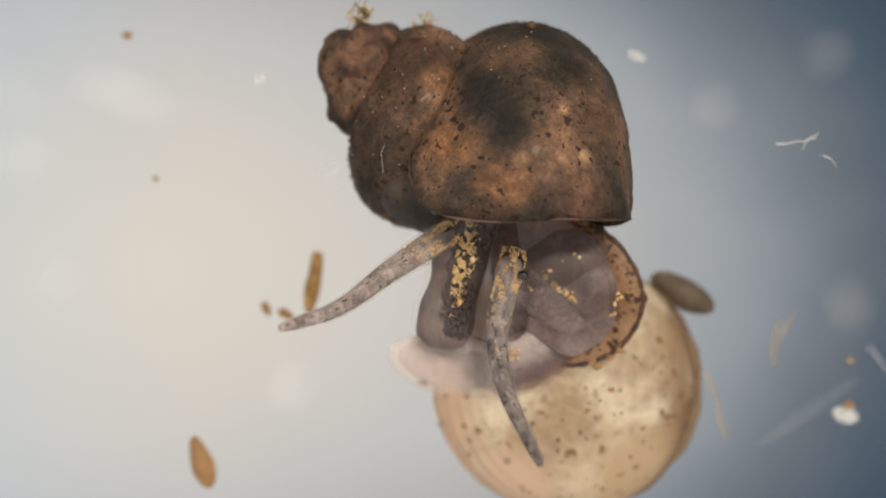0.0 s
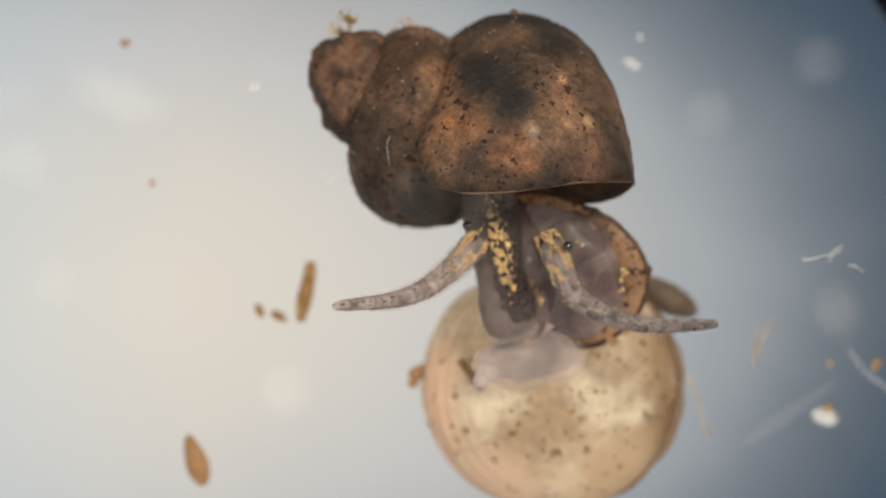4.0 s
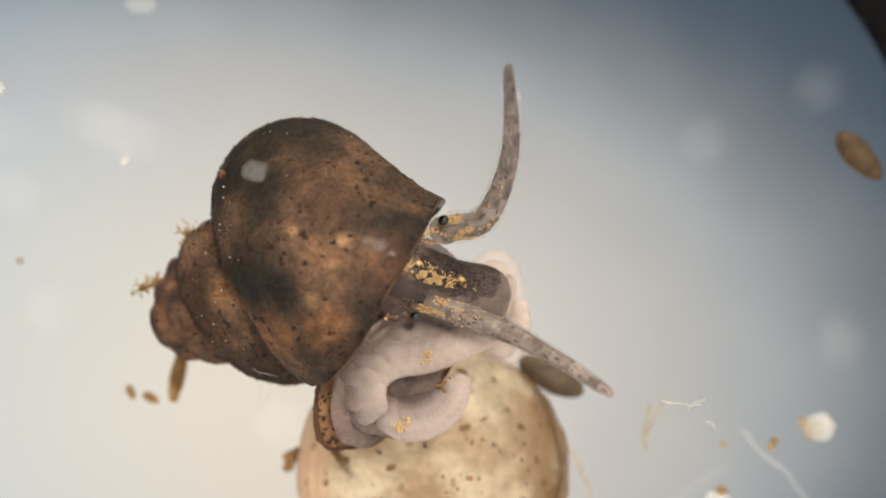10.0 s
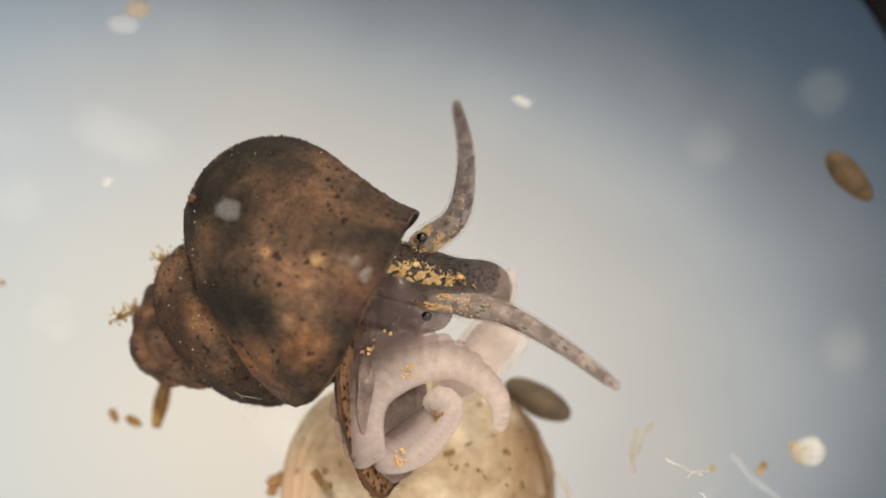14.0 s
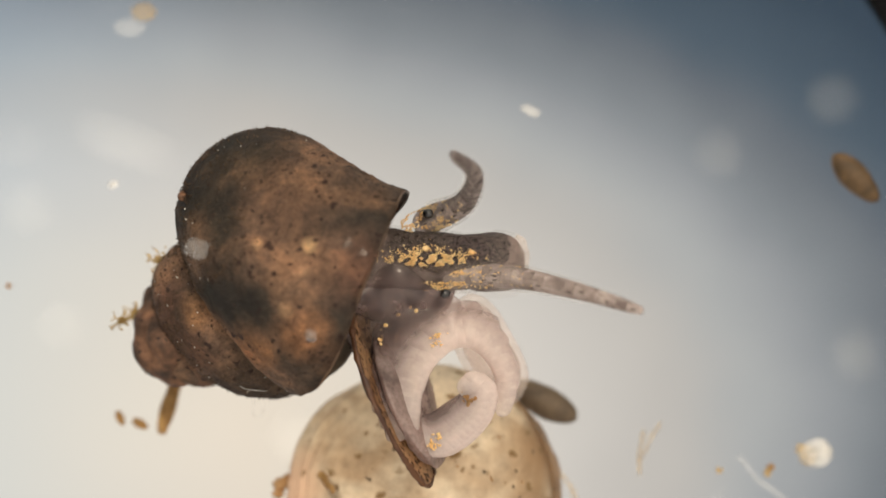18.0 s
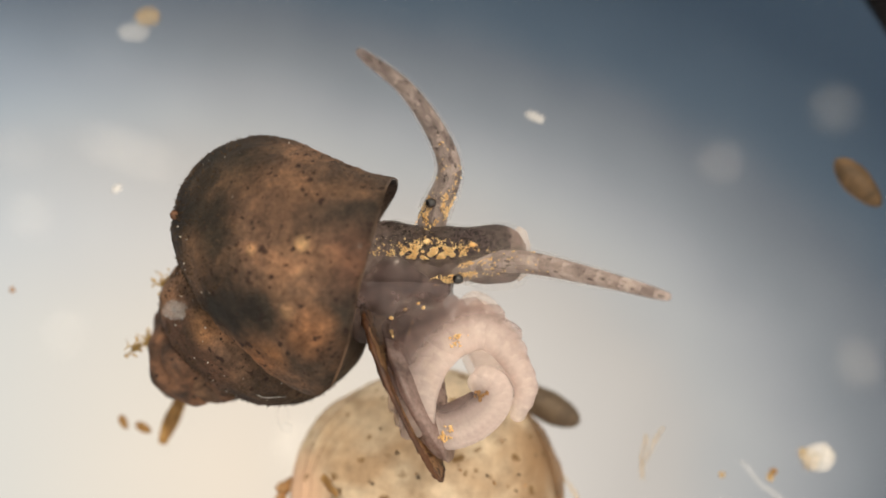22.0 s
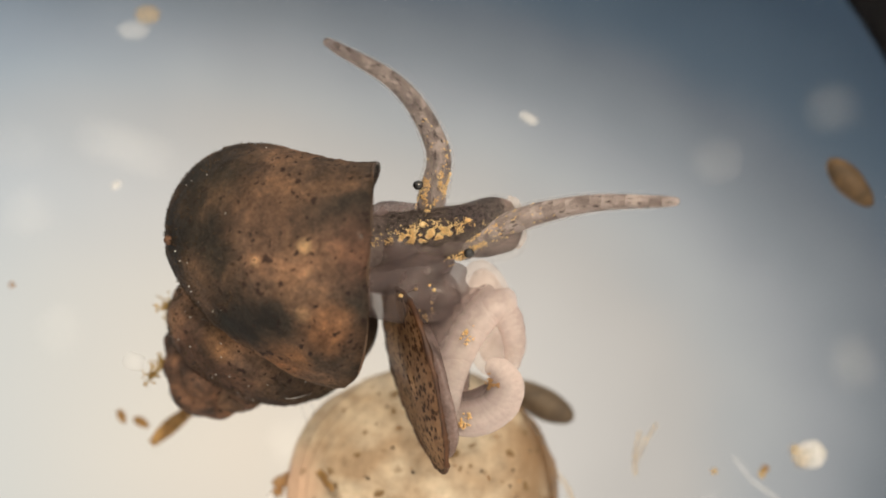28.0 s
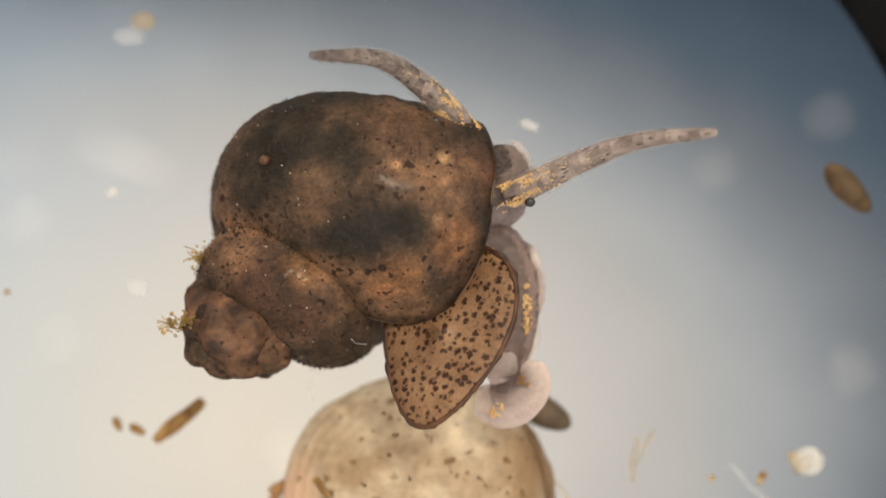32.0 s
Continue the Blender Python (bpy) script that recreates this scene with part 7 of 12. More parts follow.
    walk(far_tentacle[3], [(0,P(0.578,-2.719,3.353,0,-22.6,-103)),(1,P(0.514,-2.672,3.35,0,-22.1,-95)),(2,P(0.845,-2.805,3.37,0,-28.4,-94.9)),(2.5,P(0.795,-2.959,3.366,0,-27,-92.5)),
        (3,P(0.992,-2.794,3.362,0,-25.6,-90.4)),(3.5,P(1.405,-2.797,3.357,0,-23.6,-70.7)),(4.5,P(2.23,-2.082,3.353,0,-27.5,-34.7)),(5.5,P(3.054,-1.368,3.349,0,-22.2,0.9)),
        (6,P(3.062,-0.677,3.348,0,-21.9,3.1)),(6.5,P(3.148,-0.051,3.366,0,-27.7,21.4)),(7,P(2.75,-0.118,3.367,0,-28.1,13.4)),(7.5,P(2.74,0.111,3.363,0,-26.6,14.6)),
        (8,P(2.809,0.136,3.359,0,-25.1,15.8)),(9,P(2.919,0.567,3.358,0,-25,22.9)),(10,P(2.898,0.732,3.354,0,-23.4,46.9)),(11,P(2.874,0.647,3.357,0,-24.8,23.8)),
        (12,P(2.692,0.672,3.374,0,-37.4,12.2)),(13,P(2.574,0.621,3.374,0,-40.3,5.1)),(14,P(2.722,0.961,3.374,0,-32.2,43.3)),(14.5,P(2.836,1.164,3.364,0,-27.1,66.2)),
        (15.5,P(2.833,1.157,3.366,0,-27.8,66.3)),(16.5,P(2.831,1.151,3.367,0,-28.6,66.5)),(17,P(2.874,1.163,3.374,0,-33.4,43.9)),(18,P(2.751,1.029,3.374,0,-45.1,20)),
        (19,P(2.708,1.108,3.374,0,-48.3,38.5)),(20,P(2.63,1.324,3.374,0,-36.7,51)),(21,P(2.666,1.558,3.36,0,-25.9,75.6)),(22,P(2.691,1.574,3.349,0,-22.3,76.4)),
        (23,P(2.734,1.499,3.374,0,-32,69.5)),(24,P(2.635,1.37,3.374,0,-37.6,51.9)),(25,P(2.702,1.365,3.374,0,-44.7,26.9)),(25.5,P(2.542,1.581,3.374,0,-33.3,69.2)),
        (26.5,P(2.575,1.738,3.356,0,-25.8,79.2)),(27.5,P(2.608,1.896,3.339,0,-19.4,86.2)),(28,P(2.553,1.963,3.344,0,-20.8,97)),(29,P(2.652,1.835,3.357,0,-24.8,91.2)),
        (30,P(2.521,2.12,3.362,0,-26.6,114.2)),(31,P(2.319,2.29,3.374,0,-33.9,123.2)),(32,P(1.875,2.375,3.374,0,-32.2,138))])
    walk(far_tentacle[4], [(0,P(0.54,-2.884,3.423,0,-24.7,-98.5)),(1,P(0.499,-2.842,3.42,0,-24.2,-92.5)),(2,P(0.832,-2.951,3.449,0,-31.1,-88.5)),(2.5,P(0.788,-3.111,3.443,0,-29.5,-87.4)),
        (3,P(0.991,-2.951,3.437,0,-28,-86.4)),(3.5,P(1.46,-2.953,3.429,0,-25.9,-58.6)),(4.5,P(2.341,-2.159,3.423,0,-30.1,-22.2)),(5.5,P(3.221,-1.366,3.418,0,-24.3,13.6)),
        (6,P(3.23,-0.668,3.416,0,-24,21.2)),(6.5,P(3.286,0.003,3.443,0,-30.3,32.8)),(7,P(2.893,-0.084,3.445,0,-30.7,26.1)),(7.5,P(2.887,0.149,3.439,0,-29,29.7)),
        (8,P(2.961,0.179,3.432,0,-27.3,33)),(9,P(3.065,0.629,3.432,0,-27.3,38.1)),(10,P(3.01,0.851,3.425,0,-25.4,59.5)),(11,P(3.018,0.71,3.43,0,-27,40.7)),
        (12,P(2.796,0.695,3.456,0,-40.3,15.7)),(13,P(2.67,0.629,3.456,0,-43.3,8.5)),(14,P(2.816,1.05,3.456,0,-35.1,57.5)),(14.5,P(2.896,1.301,3.44,0,-29.6,79.8)),
        (15.5,P(2.892,1.292,3.443,0,-30.4,79.9)),(16.5,P(2.888,1.283,3.446,0,-31.2,80)),(17,P(2.963,1.249,3.456,0,-36.5,63)),(18,P(2.828,1.057,3.456,0,-48.1,23.2)),
        (19,P(2.766,1.154,3.456,0,-51.3,38.2)),(20,P(2.699,1.409,3.456,0,-39.7,53.6)),(21,P(2.704,1.707,3.434,0,-28.3,92)),(22,P(2.73,1.737,3.418,0,-24.4,93.2)),
        (23,P(2.779,1.622,3.456,0,-35,82.5)),(24,P(2.7,1.454,3.456,0,-40.7,56.9)),(25,P(2.776,1.402,3.456,0,-47.9,32.9)),(25.5,P(2.586,1.698,3.456,0,-36.2,76.5)),
        (26.5,P(2.603,1.886,3.429,0,-28.6,92.5)),(27.5,P(2.619,2.074,3.402,0,-21.2,103.6)),(28,P(2.532,2.135,3.41,0,-22.7,108.8)),(29,P(2.649,1.992,3.43,0,-27.2,107.7)),
        (30,P(2.459,2.256,3.437,0,-29,124.4)),(31,P(2.252,2.392,3.456,0,-36.7,129.9)),(32,P(1.779,2.462,3.456,0,-35.1,142.8))])
    walk(far_tentacle[5], [(0,P(0.516,-3.049,3.5,0,-26.7,-92.8)),(1,P(0.492,-3.01,3.495,0,-26.1,-88.9)),(2,P(0.836,-3.096,3.537,0,-33.5,-79.3)),(2.5,P(0.795,-3.261,3.528,0,-31.8,-80.1)),
        (3,P(1.001,-3.107,3.52,0,-30.2,-80.9)),(3.5,P(1.546,-3.093,3.509,0,-28,-52.3)),(4.5,P(2.464,-2.21,3.501,0,-32.2,-16.1)),(5.5,P(3.383,-1.326,3.493,0,-26.2,19.4)),
        (6,P(3.387,-0.607,3.491,0,-25.7,30.9)),(6.5,P(3.408,0.082,3.529,0,-32.5,44.2)),(7,P(3.023,-0.02,3.531,0,-32.8,36.4)),(7.5,P(3.018,0.224,3.522,0,-31.1,38.6)),
        (8,P(3.092,0.264,3.513,0,-29.3,40.5)),(9,P(3.188,0.725,3.513,0,-29.3,47.8)),(10,P(3.093,0.992,3.503,0,-27.3,65.1)),(11,P(3.137,0.812,3.51,0,-29,48)),
        (12,P(2.899,0.724,3.546,0,-42.8,21.3)),(13,P(2.765,0.643,3.546,0,-45.8,14.1)),(14,P(2.885,1.158,3.546,0,-37.6,69.3)),(14.5,P(2.922,1.446,3.524,0,-31.8,88.1)),
        (15.5,P(2.918,1.435,3.528,0,-32.6,88.1)),(16.5,P(2.913,1.423,3.532,0,-33.5,88.1)),(17,P(3.018,1.357,3.546,0,-39,78.2)),(18,P(2.903,1.089,3.546,0,-50.8,29.4)),
        (19,P(2.822,1.198,3.546,0,-53.7,38)),(20,P(2.763,1.497,3.546,0,-42.4,59)),(21,P(2.699,1.858,3.516,0,-30.4,104.1)),(22,P(2.721,1.902,3.493,0,-26.2,106.5)),
        (23,P(2.796,1.75,3.546,0,-37.5,101.4)),(24,P(2.757,1.542,3.546,0,-43.6,69.3)),(25,P(2.845,1.447,3.546,0,-51,48.9)),(25.5,P(2.615,1.818,3.546,0,-38.9,87.6)),
        (26.5,P(2.596,2.032,3.508,0,-30.7,104.1)),(27.5,P(2.578,2.246,3.47,0,-22.8,115.3)),(28,P(2.477,2.298,3.482,0,-24.5,113.7)),(29,P(2.602,2.14,3.51,0,-29.1,120.9)),
        (30,P(2.375,2.38,3.52,0,-31.1,128.9)),(31,P(2.175,2.485,3.546,0,-39.3,132.9)),(32,P(1.676,2.539,3.546,0,-37.5,145.2))])
    walk(far_tentacle[6], [(0,P(0.508,-3.215,3.583,0,-28.4,-89.1)),(1,P(0.495,-3.178,3.577,0,-27.8,-86.6)),(2,P(0.863,-3.237,3.632,0,-35.7,-71.3)),(2.5,P(0.82,-3.408,3.621,0,-33.9,-73.8)),
        (3,P(1.025,-3.258,3.609,0,-32.2,-76.2)),(3.5,P(1.645,-3.221,3.595,0,-29.8,-48.1)),(4.5,P(2.591,-2.246,3.584,0,-34.2,-12)),(5.5,P(3.538,-1.272,3.573,0,-27.9,23.3)),
        (6,P(3.529,-0.522,3.571,0,-27.4,36.5)),(6.5,P(3.512,0.183,3.621,0,-34.5,50.8)),(7,P(3.139,0.065,3.624,0,-34.8,42.6)),(7.5,P(3.135,0.317,3.612,0,-33,43.7)),
        (8,P(3.21,0.365,3.601,0,-31.2,44.7)),(9,P(3.292,0.84,3.6,0,-31.2,53.3)),(10,P(3.162,1.14,3.587,0,-29.1,69.2)),(11,P(3.241,0.928,3.596,0,-30.8,54.3)),
        (12,P(2.997,0.762,3.644,0,-45,27.6)),(13,P(2.857,0.667,3.644,0,-48,20.5)),(14,P(2.93,1.277,3.644,0,-39.7,75.7)),(14.5,P(2.927,1.593,3.615,0,-33.7,92.4)),
        (15.5,P(2.923,1.578,3.62,0,-34.6,92.3)),(16.5,P(2.918,1.564,3.625,0,-35.5,92.3)),(17,P(3.043,1.475,3.644,0,-41.2,85.3)),(18,P(2.972,1.128,3.644,0,-53.2,40)),
        (19,P(2.879,1.243,3.644,0,-55.8,35.9)),(20,P(2.819,1.588,3.644,0,-44.8,68.9)),(21,P(2.662,2.004,3.605,0,-32.3,110.5)),(22,P(2.674,2.059,3.573,0,-27.9,113.2)),
        (23,P(2.771,1.875,3.644,0,-39.6,114.6)),(24,P(2.794,1.638,3.644,0,-46.1,93)),(25,P(2.897,1.506,3.644,0,-53.7,77.7)),(25.5,P(2.62,1.939,3.644,0,-41.1,98.1)),
        (26.5,P(2.561,2.172,3.594,0,-32.4,112)),(27.5,P(2.503,2.405,3.544,0,-24.2,121.6)),(28,P(2.408,2.454,3.56,0,-26,117.8)),(29,P(2.522,2.273,3.596,0,-30.9,128.6)),
        (30,P(2.282,2.495,3.609,0,-33.1,132.7)),(31,P(2.093,2.573,3.644,0,-41.5,136.4)),(32,P(1.572,2.612,3.644,0,-39.8,146.2))])
    walk(far_tentacle[7], [(0,P(0.51,-3.379,3.672,0,-30.1,-84.9)),(1,P(0.504,-3.343,3.664,0,-29.3,-84.5)),(2,P(0.908,-3.371,3.733,0,-37.7,-65.6)),(2.5,P(0.861,-3.548,3.719,0,-35.9,-69.3)),
        (3,P(1.062,-3.406,3.705,0,-34,-72.8)),(3.5,P(1.751,-3.34,3.687,0,-31.6,-44.3)),(4.5,P(2.72,-2.274,3.673,0,-35.9,-8.6)),(5.5,P(3.688,-1.207,3.66,0,-29.5,26.4)),
        (6,P(3.662,-0.423,3.656,0,-28.9,40.5)),(6.5,P(3.603,0.294,3.719,0,-36.3,55.6)),(7,P(3.244,0.162,3.723,0,-36.7,47.3)),(7.5,P(3.242,0.42,3.709,0,-34.8,47.5)),
        (8,P(3.32,0.473,3.694,0,-32.9,47.7)),(9,P(3.384,0.963,3.693,0,-32.9,57.3)),(10,P(3.219,1.291,3.676,0,-30.7,72.6)),(11,P(3.331,1.054,3.688,0,-32.5,60.8)),
        (12,P(3.09,0.81,3.748,0,-47,31.1)),(13,P(2.945,0.7,3.748,0,-49.9,24)),(14,P(2.961,1.399,3.748,0,-41.7,79.9)),(14.5,P(2.921,1.738,3.712,0,-35.6,95.3)),
        (15.5,P(2.917,1.721,3.719,0,-36.5,95.2)),(16.5,P(2.912,1.704,3.725,0,-37.4,95.1)),(17,P(3.053,1.594,3.748,0,-43.2,90.1)),(18,P(3.032,1.178,3.748,0,-55.3,49.6)),
        (19,P(2.936,1.284,3.748,0,-57.5,32)),(20,P(2.856,1.686,3.748,0,-47,81.3)),(21,P(2.61,2.144,3.699,0,-34.1,114.7)),(22,P(2.61,2.209,3.66,0,-29.4,117.5)),
        (23,P(2.719,1.989,3.748,0,-41.5,122)),(24,P(2.789,1.738,3.748,0,-48,113.4)),(25,P(2.913,1.581,3.748,0,-55.6,98.5)),(25.5,P(2.603,2.057,3.748,0,-43.2,104.9)),
        (26.5,P(2.507,2.306,3.686,0,-34,117.5)),(27.5,P(2.411,2.554,3.623,0,-25.5,126)),(28,P(2.329,2.604,3.642,0,-27.5,122)),(29,P(2.426,2.394,3.688,0,-32.5,134.6)),
        (30,P(2.182,2.603,3.705,0,-34.9,136.4)),(31,P(2.008,2.654,3.748,0,-43.4,140.7)),(32,P(1.468,2.682,3.748,0,-41.7,149.7))])
    walk(far_tentacle[8], [(0,P(0.524,-3.54,3.766,0,-31.6,-80.5)),(1,P(0.52,-3.507,3.757,0,-30.8,-82)),(2,P(0.966,-3.498,3.841,0,-39.5,-62.1)),(2.5,P(0.912,-3.683,3.824,0,-37.6,-66.3)),
        (3,P(1.106,-3.549,3.806,0,-35.7,-70.1)),(3.5,P(1.865,-3.451,3.784,0,-33.2,-40.7)),(4.5,P(2.849,-2.293,3.767,0,-37.4,-5.4)),(5.5,P(3.833,-1.136,3.751,0,-31,29.2)),
        (6,P(3.787,-0.317,3.747,0,-30.4,43.9)),(6.5,P(3.683,0.412,3.824,0,-38,59.4)),(7,P(3.34,0.266,3.829,0,-38.4,51.2)),(7.5,P(3.342,0.528,3.811,0,-36.4,50.6)),
        (8,P(3.422,0.586,3.793,0,-34.5,50.1)),(9,P(3.466,1.092,3.791,0,-34.5,60.6)),(10,P(3.267,1.443,3.771,0,-32.2,75.9)),(11,P(3.406,1.187,3.785,0,-34,67.9)),
        (12,P(3.178,0.864,3.859,0,-48.8,34.5)),(13,P(3.03,0.738,3.859,0,-51.7,27.2)),(14,P(2.983,1.522,3.859,0,-43.5,83)),(14.5,P(2.908,1.881,3.815,0,-37.3,97.5)),
        (15.5,P(2.904,1.861,3.823,0,-38.2,97.5)),(16.5,P(2.9,1.841,3.831,0,-39.2,97.5)),(17,P(3.052,1.712,3.859,0,-45.1,94)),(18,P(3.082,1.237,3.859,0,-57.1,56.6)),
        (19,P(2.996,1.322,3.859,0,-59.1,30.6)),(20,P(2.872,1.789,3.859,0,-48.9,91.9)),(21,P(2.548,2.278,3.799,0,-35.7,117.7)),(22,P(2.535,2.352,3.751,0,-30.9,120.7)),
        (23,P(2.652,2.096,3.859,0,-43.3,127.1)),(24,P(2.749,1.83,3.859,0,-49.6,127.5)),(25,P(2.902,1.656,3.859,0,-57.2,111.7)),(25.5,P(2.573,2.172,3.859,0,-45,109.5)),
        (26.5,P(2.441,2.433,3.783,0,-35.6,121.6)),(27.5,P(2.309,2.695,3.706,0,-26.8,129.8)),(28,P(2.24,2.746,3.73,0,-28.9,126.5)),(29,P(2.319,2.503,3.785,0,-34,139.8)),
        (30,P(2.077,2.703,3.806,0,-36.5,140.3)),(31,P(1.917,2.728,3.859,0,-45.1,146)),(32,P(1.36,2.745,3.859,0,-43.4,155.3))])
    walk(far_tentacle[9], [(0,P(0.551,-3.698,3.865,0,-33.1,-76.5)),(1,P(0.543,-3.667,3.854,0,-32.3,-79.2)),(2,P(1.03,-3.619,3.954,0,-41.1,-60.8)),(2.5,P(0.97,-3.814,3.934,0,-39.3,-64.6)),
        (3,P(1.157,-3.689,3.913,0,-37.3,-68.1)),(3.5,P(1.983,-3.553,3.886,0,-34.7,-36.9)),(4.5,P(2.978,-2.305,3.867,0,-38.8,-2)),(5.5,P(3.972,-1.058,3.847,0,-32.4,32)),
        (6,P(3.904,-0.204,3.842,0,-31.7,47)),(6.5,P(3.755,0.533,3.934,0,-39.5,62.8)),(7,P(3.428,0.375,3.94,0,-40,54.5)),(7.5,P(3.434,0.641,3.918,0,-38,53.4)),
        (8,P(3.519,0.702,3.897,0,-36,52.3)),(9,P(3.54,1.223,3.895,0,-36,63.5)),(10,P(3.305,1.597,3.871,0,-33.6,79.5)),(11,P(3.463,1.328,3.888,0,-35.5,75.7)),
        (12,P(3.262,0.921,3.976,0,-50.4,38.4)),(13,P(3.113,0.78,3.976,0,-53.3,30.7)),(14,P(2.998,1.644,3.976,0,-45.2,85.6)),(14.5,P(2.889,2.023,3.924,0,-38.8,99.5)),
        (15.5,P(2.886,2,3.933,0,-39.8,99.6)),(16.5,P(2.882,1.977,3.942,0,-40.8,99.7)),(17,P(3.044,1.829,3.976,0,-46.8,97.7)),(18,P(3.123,1.3,3.976,0,-58.8,63.3)),
        (19,P(3.056,1.357,3.976,0,-60.6,31.2)),(20,P(2.869,1.891,3.976,0,-50.6,100.5)),(21,P(2.48,2.407,3.904,0,-37.3,120.1)),(22,P(2.454,2.49,3.847,0,-32.3,123.4)),
        (23,P(2.578,2.194,3.976,0,-45,131.1)),(24,P(2.688,1.909,3.976,0,-51,137.6)),(25,P(2.874,1.726,3.976,0,-58.6,120.8)),(25.5,P(2.534,2.282,3.976,0,-46.7,112.7)),
        (26.5,P(2.366,2.554,3.885,0,-37.1,125.1)),(27.5,P(2.198,2.827,3.793,0,-28,133.4)),(28,P(2.141,2.88,3.822,0,-30.2,131.7)),(29,P(2.203,2.601,3.888,0,-35.5,144.6)),
        (30,P(1.966,2.795,3.913,0,-38,144.7)),(31,P(1.821,2.794,3.976,0,-46.6,152.8)),(32,P(1.248,2.796,3.976,0,-44.8,162.5))])
    walk(far_tentacle[10], [(0,P(0.588,-3.852,3.968,0,-34.5,-73.1)),(1,P(0.573,-3.825,3.955,0,-33.6,-76.2)),(2,P(1.096,-3.738,4.073,0,-42.7,-61.1)),(2.5,P(1.03,-3.941,4.049,0,-40.8,-64)),
        (3,P(1.211,-3.825,4.024,0,-38.9,-66.7)),(3.5,P(2.106,-3.645,3.993,0,-36.2,-32.7)),(4.5,P(3.106,-2.31,3.97,0,-40.2,1.8)),(5.5,P(4.106,-0.974,3.947,0,-33.8,35.2)),
        (6,P(4.014,-0.087,3.941,0,-33,50.3)),(6.5,P(3.818,0.657,4.049,0,-41,66)),(7,P(3.508,0.488,4.056,0,-41.5,57.7)),(7.5,P(3.52,0.756,4.031,0,-39.4,56)),
        (8,P(3.611,0.82,4.006,0,-37.5,54.5)),(9,P(3.607,1.357,4.004,0,-37.5,66.5)),(10,P(3.334,1.751,3.975,0,-35,84.2)),(11,P(3.5,1.474,3.995,0,-36.8,84.7)),
        (12,P(3.342,0.984,4.098,0,-52,43.1)),(13,P(3.191,0.826,4.098,0,-54.8,35.1)),(14,P(3.007,1.765,4.098,0,-46.8,87.8)),(14.5,P(2.866,2.161,4.037,0,-40.4,101.4)),
        (15.5,P(2.863,2.136,4.048,0,-41.4,101.7)),(16.5,P(2.86,2.11,4.058,0,-42.4,101.9)),(17,P(3.029,1.943,4.098,0,-48.3,101.8)),(18,P(3.157,1.366,4.098,0,-60.3,71)),
        (19,P(3.115,1.393,4.098,0,-62,34.3)),(20,P(2.85,1.99,4.098,0,-52.1,107.2)),(21,P(2.408,2.532,4.014,0,-38.8,122.1)),(22,P(2.366,2.622,3.947,0,-33.6,125.9)),
        (23,P(2.497,2.287,4.098,0,-46.5,134.7)),(24,P(2.615,1.975,4.098,0,-52.4,145.3)),(25,P(2.836,1.791,4.098,0,-59.8,128.1)),(25.5,P(2.49,2.388,4.098,0,-48.3,114.8)),
        (26.5,P(2.285,2.67,3.991,0,-38.6,128.2)),(27.5,P(2.081,2.952,3.884,0,-29.2,137.1)),(28,P(2.031,3.003,3.918,0,-31.4,138.2)),(29,P(2.08,2.688,3.995,0,-36.8,149.5)),
        (30,P(1.85,2.878,4.024,0,-39.3,150.5)),(31,P(1.718,2.846,4.098,0,-47.8,161.9)),(32,P(1.131,2.833,4.098,0,-46,170.7))])
